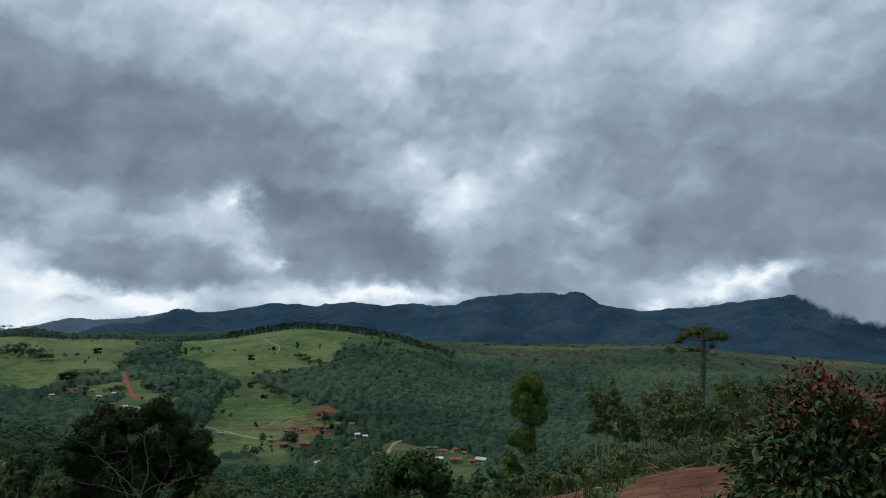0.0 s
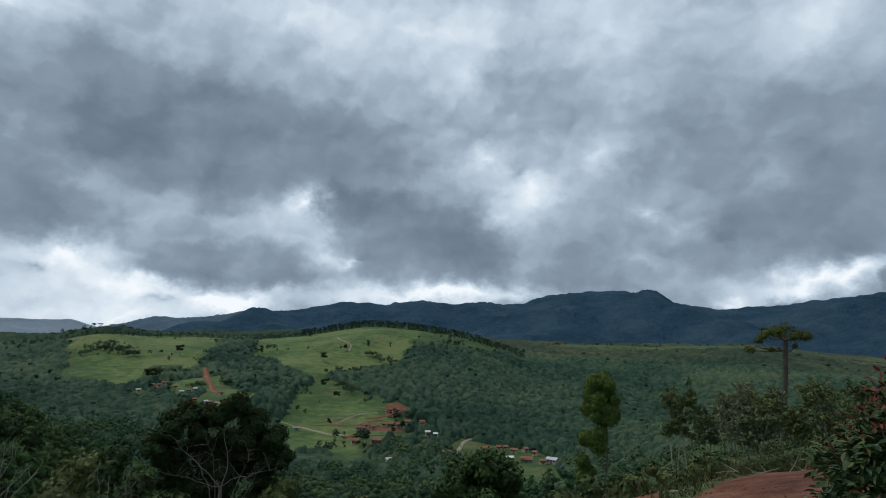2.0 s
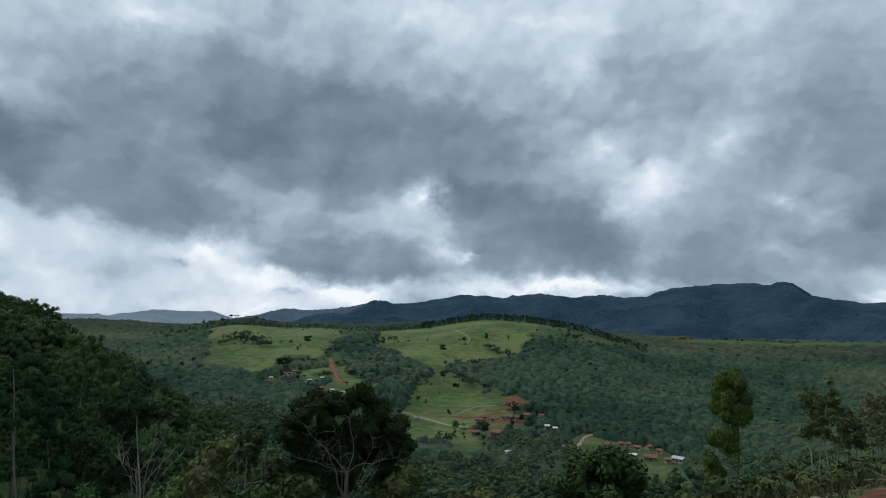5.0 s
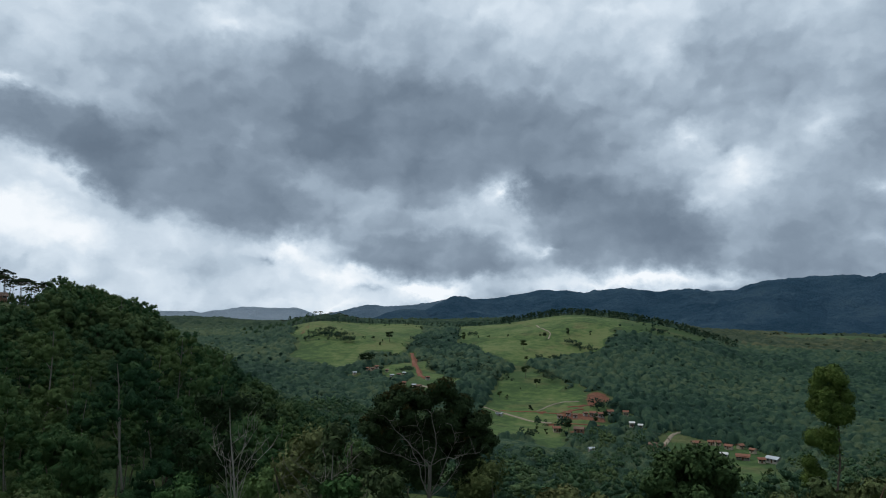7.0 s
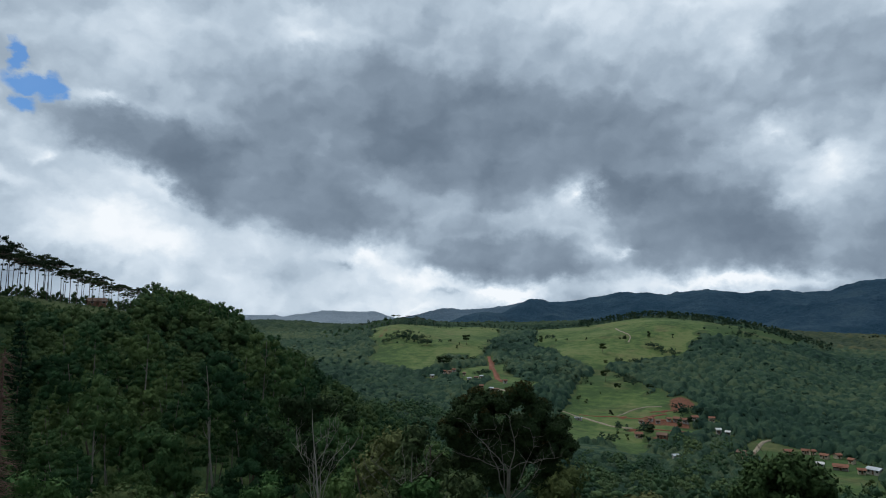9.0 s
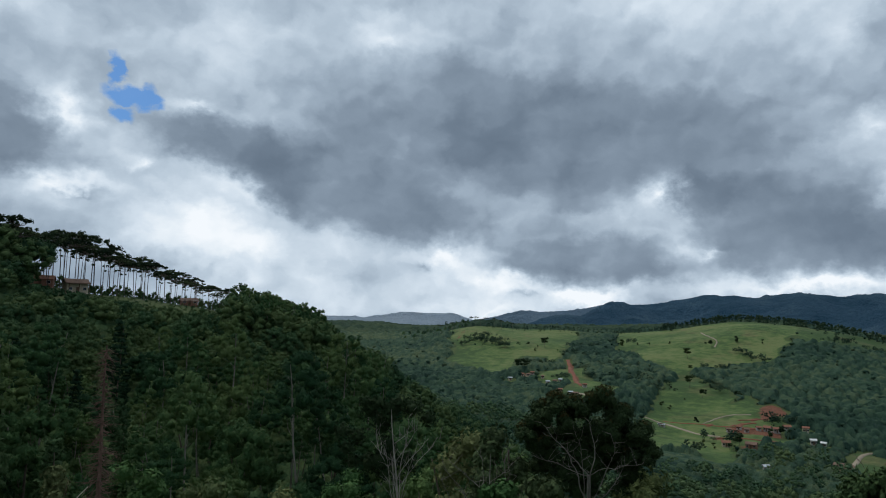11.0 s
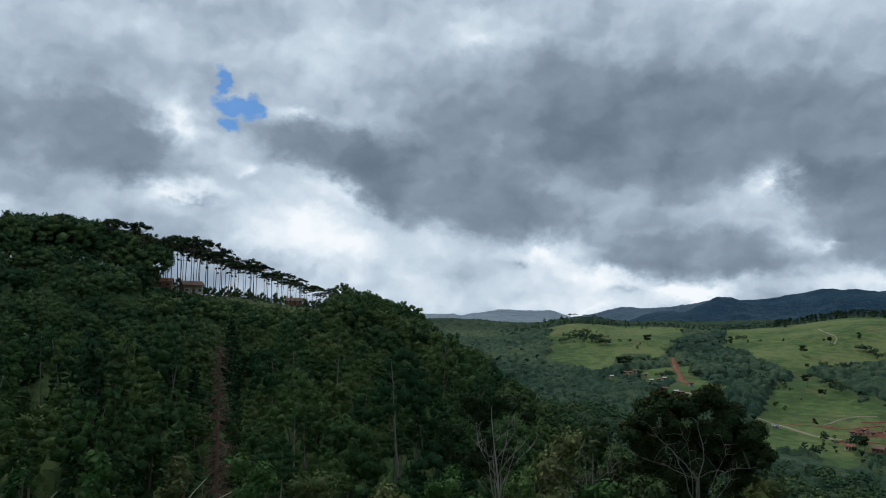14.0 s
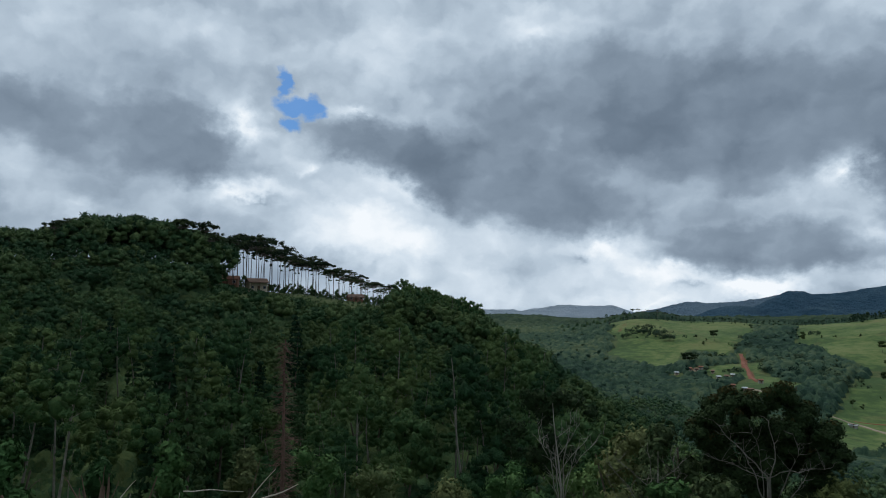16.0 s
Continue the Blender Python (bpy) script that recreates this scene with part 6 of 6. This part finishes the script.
def debris(seed, turn, dist, sticks, mats, label):
    """A heap of cut branches; sticks: sideways place, height, lean sideways, length, thickness, material."""
    rng = np.random.default_rng(seed)
    px, py = at(turn, dist)
    root = base_of("branch_pile", px, py, 0.03)
    side = np.array([py, -px, 0]) / dist
    for off, up, lean_, length, thick, which in sticks:
        one = []
        stick(rng, one, side * off + np.array([0, 0, up]), side * lean_ + np.array([rng.normal(0, 0.15), rng.normal(0, 0.15), 1 - abs(lean_) * 0.6]), length, thick)
        part("branch", join(one), mats[which], root)
    return tagged(root, label, "branches")


debris(70, -62.6, 5.8, [(0.0, 0.14, 1.35, 0.46, 0.010, 0), (0.03, 0.14, 0.62, 0.34, 0.006, 0), (-0.42, 0.27, 1.6, 0.44, 0.005, 0), (-0.80, 0, 0.05, 0.27, 0.006, 0), (-0.77, 0, 0.2, 0.2, 0.005, 0), (-0.70, 0, 0.3, 0.24, 0.005, 0), (-0.46, 0, 0.1, 0.28, 0.006, 0),
                        (0.04, 0.1, 0.3, 0.42, 0.005, 1), (-0.2, 0, 0.8, 0.34, 0.014, 1), (-0.1, 0, -0.6, 0.26, 0.014, 1), (0.1, 0, 0.5, 0.25, 0.012, 1), (0.0, 0.03, -0.7, 0.3, 0.010, 1), (0.12, 0.02, -0.3, 0.22, 0.013, 1),
                        (-0.28, 0, 0.5, 0.2, 0.012, 1), (0.25, 0, 0.9, 0.32, 0.009, 1), (0.02, 0, 0.1, 0.2, 0.03, 1), (0.18, 0, -0.2, 0.18, 0.025, 1), (-0.14, 0, 0.2, 0.18, 0.028, 1)],
       (BLEACHED, ROOT), "heap of bleached cut branches and torn roots")
debris(71, -72.6, 6.2, [(0.0, 0, 0.05, 0.50, 0.055, 1), (0.06, 0.1, 0.12, 0.48, 0.022, 1), (-0.08, 0, -0.12, 0.5, 0.028, 1), (0.26, 0, 0.02, 0.60, 0.014, 1), (0.1, 0.3, 0.6, 0.30, 0.007, 0), (-0.03, 0.2, 0.15, 0.46, 0.010, 1),
                        (0.02, 0.3, 0.2, 0.36, 0.007, 1), (-0.05, 0.3, -0.1, 0.3, 0.008, 1), (0.08, 0.3, -0.15, 0.28, 0.006, 1), (-0.1, 0.2, 0.1, 0.3, 0.012, 1), (0.04, 0.25, 0.4, 0.3, 0.006, 1), (0.12, 0, -0.05, 0.34, 0.02, 1),
                        (-0.16, 0, 0.1, 0.36, 0.02, 1), (-0.36, 0, -0.42, 0.56, 0.032, 1), (-0.9, 0.1, 1.1, 0.4, 0.010, 0)], (BLEACHED, ROOT), "torn reddish stump with splintered roots")
debris(72, 17.8, 14.5, [(0.0, 0.05, 1.1, 0.45, 0.010, 0), (-0.3, 0.05, -1.0, 0.4, 0.009, 0), (0.4, 0.02, 1.2, 0.5, 0.009, 0), (0.2, 0.05, -0.7, 0.35, 0.008, 0), (-0.7, 0, 1.2, 0.45, 0.008, 0), (0.7, 0, 0.5, 0.3, 0.008, 0), (0.9, 0.1, -0.9, 0.4, 0.007, 0), (0.55, 0.12, 0.3, 0.45, 0.007, 0), (-0.1, 0.1, 0.4, 0.5, 0.012, 1), (-0.5, 0.0, 0.9, 0.6, 0.010, 1), (0.3, 0.0, -1.2, 0.6, 0.011, 0)],
       (GREY_TWIG, ROOT), "heap of grey felled branches beside the track")
debris(73, 13.0, 12.6, [(0.0, 0.02, 1.4, 0.5, 0.012, 0), (-0.3, 0.02, 1.3, 0.4, 0.012, 0), (0.35, 0.02, -1.4, 0.5, 0.012, 0), (0.6, 0.02, 1.3, 0.35, 0.010, 0), (-0.8, 0, 0.2, 0.4, 0.01, 1)], (BLEACHED, ROOT), "bleached cut sticks along the track")
debris(74, 7.6, 9.8, [(0, 0, 0.1, 0.38, 0.02, 1), (-0.15, 0, -0.4, 0.3, 0.015, 1), (0.3, 0, 0.2, 0.45, 0.012, 1), (0.5, 0, -0.1, 0.3, 0.010, 0), (1.1, 0, 0.15, 0.3, 0.012, 1)], (BLEACHED, ROOT), "broken dark stubs at the track's edge")

# scrub and grass over the spur
rng = np.random.default_rng(80)
SCRUB = foliage("scrub_leaves", (0.030, 0.046, 0.019), (0.060, 0.082, 0.032), (0.125, 0.118, 0.060), 0.3)
def scrub_tuft(rng, n, leaf):
    q = rng.standard_normal((n, 3)) * np.array([0.26, 0.26, 0.13]) + np.array([0, 0, 0.2])
    w = rng.standard_normal((n, 3)) + np.array([0, 0, 0.6])
    return leaves(rng, q, w, leaf, 1)


fine_t = [scrub_tuft(rng, 64, 0.060) for _ in range(6)]
scrub_t = [scrub_tuft(rng, 44, 0.085) for _ in range(6)]
for name_, kinds, (sx, sy, sd, sa), lo, hi in (("near_scrub", fine_t, scatter(rng, 0.62, 8.6, 30, 2, 40), 0.35, 1.0), ("scrub", scrub_t, scatter(rng, 1.35, 30, 120, 2, 40), 0.6, 1.7)):
    g, s, p = cover_at(sx, sy)
    keep = (s < 0.35) & (rng.random(len(sx)) < np.where(g > 0.5, 0.4, 0.62))
    spread_trees(name_, kinds, sx[keep], sy[keep], rng.uniform(lo, hi, keep.sum()), rng, SCRUB, "low green and straw-coloured scrub on the spur", sink=0.02)
# broken twigs and straw lying along the track
twig_t = [tube(wander(rng, (-0.14, 0, 0.31 + 0.02 * rng.random()), (1, 0.3 * rng.standard_normal(), 0.12 * rng.random()), 0.3, 4, 0.2), np.linspace(0.006, 0.003, 5), 3) for _ in range(8)]
sx, sy, sd, sa = scatter(rng, 0.34, 6.6, 15.5, 3, 24)
g, s, p = cover_at(sx, sy)
keep = rng.random(len(sx)) < np.where((s > 0.05) & (s < 0.95), 0.5, np.where(s < 0.06, 0.25, 0.03))
spread_trees("twig_litter", twig_t, sx[keep], sy[keep], rng.uniform(0.95, 1.05, keep.sum()), rng, STRAW, "pale broken twigs and straw along the track")["category"] = "litter"
blade_t = []
for k in range(5):
    t = rng.uniform(0, 2 * np.pi, 9)
    root_ = np.stack([np.cos(t) * 0.05, np.sin(t) * 0.05, 0 * t], -1)
    tip_ = root_ * rng.uniform(2, 5, (9, 1)) + np.array([0, 0, 1.0]) * rng.uniform(0.16, 0.4, (9, 1))
    wide_ = np.stack([-np.sin(t), np.cos(t), 0 * t], -1) * 0.012
    v = np.stack([root_ - wide_, root_ + wide_, tip_], 1).reshape(-1, 3)
    blade_t.append((v, np.arange(27).reshape(-1, 3)))
x1, y1, d1, a1 = scatter(rng, 0.30, 7.0, 22, 2, 36)
g, s, p = cover_at(x1, y1)
keep = (s < 0.6) & (rng.random(len(x1)) < np.where(s > 0.2, 0.8, 0.6))
spread_trees("dry_grass", blade_t, x1[keep], y1[keep], rng.uniform(0.5, 1.3, keep.sum()), rng, foliage("dry_grass_blades", (0.07, 0.085, 0.03), (0.15, 0.14, 0.06), (0.27, 0.23, 0.12), 0.2), "green and straw-coloured grass beside the track", sink=0.01)["category"] = "grass"
sx, sy, sd, sa = scatter(rng, 0.16, 6.5, 12.6, 2, 32)
g, s, p = cover_at(sx, sy)
keep = (s > 0.4) & (rng.random(len(sx)) < 0.45)
clod_t = [lump(rng, np.zeros(3), 0.016, 1, 0.3, 0.6) for _ in range(4)]
spread_trees("earth_clods", clod_t, sx[keep], sy[keep], rng.uniform(0.4, 1.6, keep.sum()) , rng, speckled("red_clod", (0.085, 0.036, 0.022), (0.19, 0.085, 0.052), 9.0), "small red earth clods on the track", sink=0.0)["category"] = "soil"


# ---- village ----
def tiles(name, a, b):
    return speckled(name, a, b, 2.2, 0.8, 0.02)


TERRACOTTA = tiles("terracotta_roof", (0.13, 0.056, 0.036), (0.27, 0.120, 0.074))
BROWN_ROOF = tiles("brown_roof", (0.11, 0.065, 0.045), (0.21, 0.13, 0.095))
SHEET = tiles("sheet_metal_roof", (0.30, 0.33, 0.36), (0.52, 0.55, 0.58))
WHITE_ROOF = tiles("pale_roof", (0.45, 0.45, 0.44), (0.72, 0.72, 0.70))
PLASTER = speckled("cream_plaster", (0.32, 0.26, 0.18), (0.50, 0.42, 0.31), 1.2, 0.85, 0.01)
WHITEWASH = speckled("whitewashed_wall", (0.26, 0.24, 0.21), (0.44, 0.41, 0.37), 1.2, 0.85, 0.01)
BRICKISH = speckled("bare_brick_wall", (0.16, 0.075, 0.05), (0.29, 0.15, 0.10), 2.5, 0.9, 0.01)


def _pane(n, s):
    s.inputs["Base Color"].default_value = (0.02, 0.025, 0.03, 1)
    s.inputs["Roughness"].default_value = 0.15


DARK_PANE = material("window_glass", _pane)
TIMBER = speckled("door_timber", (0.07, 0.04, 0.022), (0.15, 0.085, 0.05), 4.0, 0.7, 0.005)


def box(x0, x1, y0, y1, z0, z1):
    v = np.array([(x, y, z) for z in (z0, z1) for y in (y0, y1) for x in (x0, x1)], float)
    f = np.array([(0, 2, 3), (0, 3, 1), (4, 5, 7), (4, 7, 6), (0, 1, 5), (0, 5, 4), (2, 6, 7), (2, 7, 3), (0, 4, 6), (0, 6, 2), (1, 3, 7), (1, 7, 5)])
    return v, f


def gable(l, w, z, rise, over, thick=0.18):
    """Two roof slopes with thickness and overhanging eaves, ridge along x."""
    out = []
    for s in (-1, 1):
        e = s * (w / 2 + over)
        drop = rise * over / (w / 2)
        v = np.array([(x, y, h + k) for k in (0, thick) for x in (-l / 2 - over, l / 2 + over) for y, h in ((0, z + rise), (e, z - drop))])
        f = np.array([(0, 2, 3), (0, 3, 1), (4, 5, 7), (4, 7, 6), (0, 4, 6), (0, 6, 2), (1, 3, 7), (1, 7, 5), (0, 1, 5), (0, 5, 4), (2, 6, 7), (2, 7, 3)])
        out.append((v, f))
    return join(out)


def walls_with_gables(l, w, h, rise):
    v = np.array([(x, y, z) for x in (-l / 2, l / 2) for y, z in ((-w / 2, -1.2), (w / 2, -1.2), (w / 2, h), (0, h + rise), (-w / 2, h))], float)
    f = [(0, 2, 1), (0, 4, 2), (4, 3, 2), (5, 6, 7), (5, 7, 9), (9, 7, 8)]
    for a, b in ((0, 1), (1, 2), (2, 3), (3, 4), (4, 0)):
        f += [(a, b, b + 5), (a, b + 5, a + 5)]
    return v, np.array(f)


def house(turn, dist, l, w, h, face, roof, wall, label, group="village houses", windows=3, porch=False, name="house"):
    px, py = at(turn, dist)
    root = new(name)
    root.matrix_world = pose(px, py, float(height(px, py)) + 0.3, 0, 0, -turn + face)
    l, w = (l * 0.72, w * 0.72) if group == "village houses" else (l, w)
    rise = w * 0.24
    part("wall", walls_with_gables(l, w, h, rise - 0.05), wall, root, smooth=False)
    part("roof", gable(l, w, h, rise, 0.5), roof, root, smooth=False)
    for k in range(windows):
        x = l * ((k + 0.5) / windows - 0.5)
        if k == windows // 2:
            part("door", box(x - 0.45, x + 0.45, -w / 2 - 0.06, -w / 2 + 0.05, 0, 2.05), TIMBER, root, smooth=False)
        else:
            win = part("window", box(x - 0.6, x + 0.6, -w / 2 - 0.05, -w / 2 + 0.05, 0.9, 2.0), WHITEWASH, root, smooth=False)
            part("pane", box(x - 0.5, x + 0.5, -w / 2 - 0.08, -w / 2 - 0.052, 1.0, 1.9), DARK_PANE, win, smooth=False)
    if porch:
        part("porch_roof", box(-l / 2, l / 2, -w / 2 - 2.2, -w / 2 - 0.01, h - 0.45, h - 0.3), roof, root, smooth=False)
        for x in (-l / 2 + 0.2, 0.0, l / 2 - 0.2):
            part("post", box(x - 0.08, x + 0.08, -w / 2 - 2.1, -w / 2 - 1.94, -0.5, h - 0.46), TIMBER, root, smooth=False)
    return tagged(root, label, "house", group)


for turn, dist, l, w, face in ((-0.7, 466, 4.5, 4, 32), (0.1, 456, 5.5, 4.2, -22), (0.9, 462, 4.5, 4, 45), (1.75, 450, 4, 3.6, -35), (-2.2, 462, 6, 5, 25), (-1.1, 467, 5, 4, 0)):
    house(turn, dist, l, w, 2.0, face, TERRACOTTA, PLASTER, "cream house with a terracotta tile roof in the village")
house(1.05, 430, 9.5, 4.5, 2.2, -4, TERRACOTTA, WHITEWASH, "long low house with an orange tile roof and porch", porch=True, windows=5)
house(2.3, 423, 4.5, 4, 2.1, 10, TERRACOTTA, PLASTER, "small cream house with an orange tile roof")
house(3.1, 426, 9, 5.5, 2.4, -32, SHEET, WHITEWASH, "long shed with a grey sheet-metal roof on the green")
house(-4.9, 432, 9, 7, 3.0, 15, BROWN_ROOF, PLASTER, "cream house with a brown roof beside the village road")
house(-5.3, 441, 6, 5, 2.6, -20, BROWN_ROOF, BRICKISH, "small brick house with a brown roof by the road")
house(-0.3, 428, 6, 4, 2.3, 5, WHITE_ROOF, WHITEWASH, "low white building beside the long house")
for turn, dist in ((-12.45, 499), (-11.7, 507), (-11.2, 503), (-10.4, 511)):
    house(turn, dist, 3.6, 3.2, 1.8, 25 * math.sin(dist), TERRACOTTA if dist > 505 else BROWN_ROOF, WHITEWASH, "small whitewashed house with a tile roof on the terrace")
for turn, dist in ((-9.8, 513), (-9.2, 516), (-8.5, 535)):
    house(turn, dist, 5.5, 5, 2.5, 24 * math.sin(dist), TERRACOTTA, WHITEWASH, "white house with a terracotta roof among trees")
house(-12.65, 458, 6, 5, 2.5, 8, TERRACOTTA, PLASTER, "small cream house with an orange roof in the field")
house(-10.9, 459, 8, 6, 2.6, -12, BROWN_ROOF, BRICKISH, "brick house with a brown roof in the lower field")
house(-9.95, 384, 4, 3.4, 2.8, 20, SHEET, WHITEWASH, "white house half hidden among trees")
house(-6.85, 500, 4, 3.6, 3.0, 12, WHITE_ROOF, WHITEWASH, "small house with a pale roof among trees")
house(-6.2, 498, 3.6, 3.2, 2.6, -12, WHITE_ROOF, WHITEWASH, "small pale-roofed hut among trees")
house(-7.3, 540, 5, 4, 3.0, 6, TERRACOTTA, PLASTER, "small house with an orange roof among trees")
for k, (turn, dist, roof) in enumerate(((-27.9, 652, TERRACOTTA), (-27.5, 648, BROWN_ROOF), (-27.1, 655, TERRACOTTA), (-26.3, 640, BROWN_ROOF), (-25.9, 618, SHEET), (-25.3, 616, BROWN_ROOF), (-24.9, 622, SHEET),
                                        (-24.1, 548, SHEET), (-23.7, 545, BROWN_ROOF), (-24.9, 560, TERRACOTTA), (-23.0, 580, TERRACOTTA), (-20.9, 506, SHEET), (-20.0, 503, BROWN_ROOF), (-28.9, 640, SHEET))):
    house(turn, dist, 3.4 + 0.6 * (k % 3), 3.2, 2.0, 25 * math.sin(k * 2.1), roof, PLASTER if k % 2 else WHITEWASH, "small farmhouse at the foot of the paddocks")
house(-17.2, 497, 6, 2.2, 1.4, -25, SHEET, WHITEWASH, "long low white building beside the gravel road", windows=4)

# houses on the pine ridge
house(-62.2, 284, 7, 5.5, 3.6, 14, BROWN_ROOF, PLASTER, "two-storey cream house with a brown roof on the ridge", "ridge houses", 3, True)
house(-64.4, 290, 8, 5, 2.6, -8, TERRACOTTA, BRICKISH, "house with a red tile roof under tall pines", "ridge houses")
house(-54.4, 296, 6, 4.5, 1.7, 10, BROWN_ROOF, BRICKISH, "dark-roofed house between the pine trunks", "ridge houses")
px, py = at(-66.0, 284)
wall = new("garden_wall")
wall.matrix_world = pose(px, py, float(height(px, py)), 0, 0, 62)
part("brick_face", box(-4.5, 4.5, -0.15, 0.15, 0.6, 2.4), BRICKISH, wall, smooth=False)
part("footing", box(-4.6, 4.6, -0.2, 0.2, -1.0, 0.58), WHITEWASH, wall, smooth=False)
tagged(wall, "red brick garden wall on a white footing", "wall")
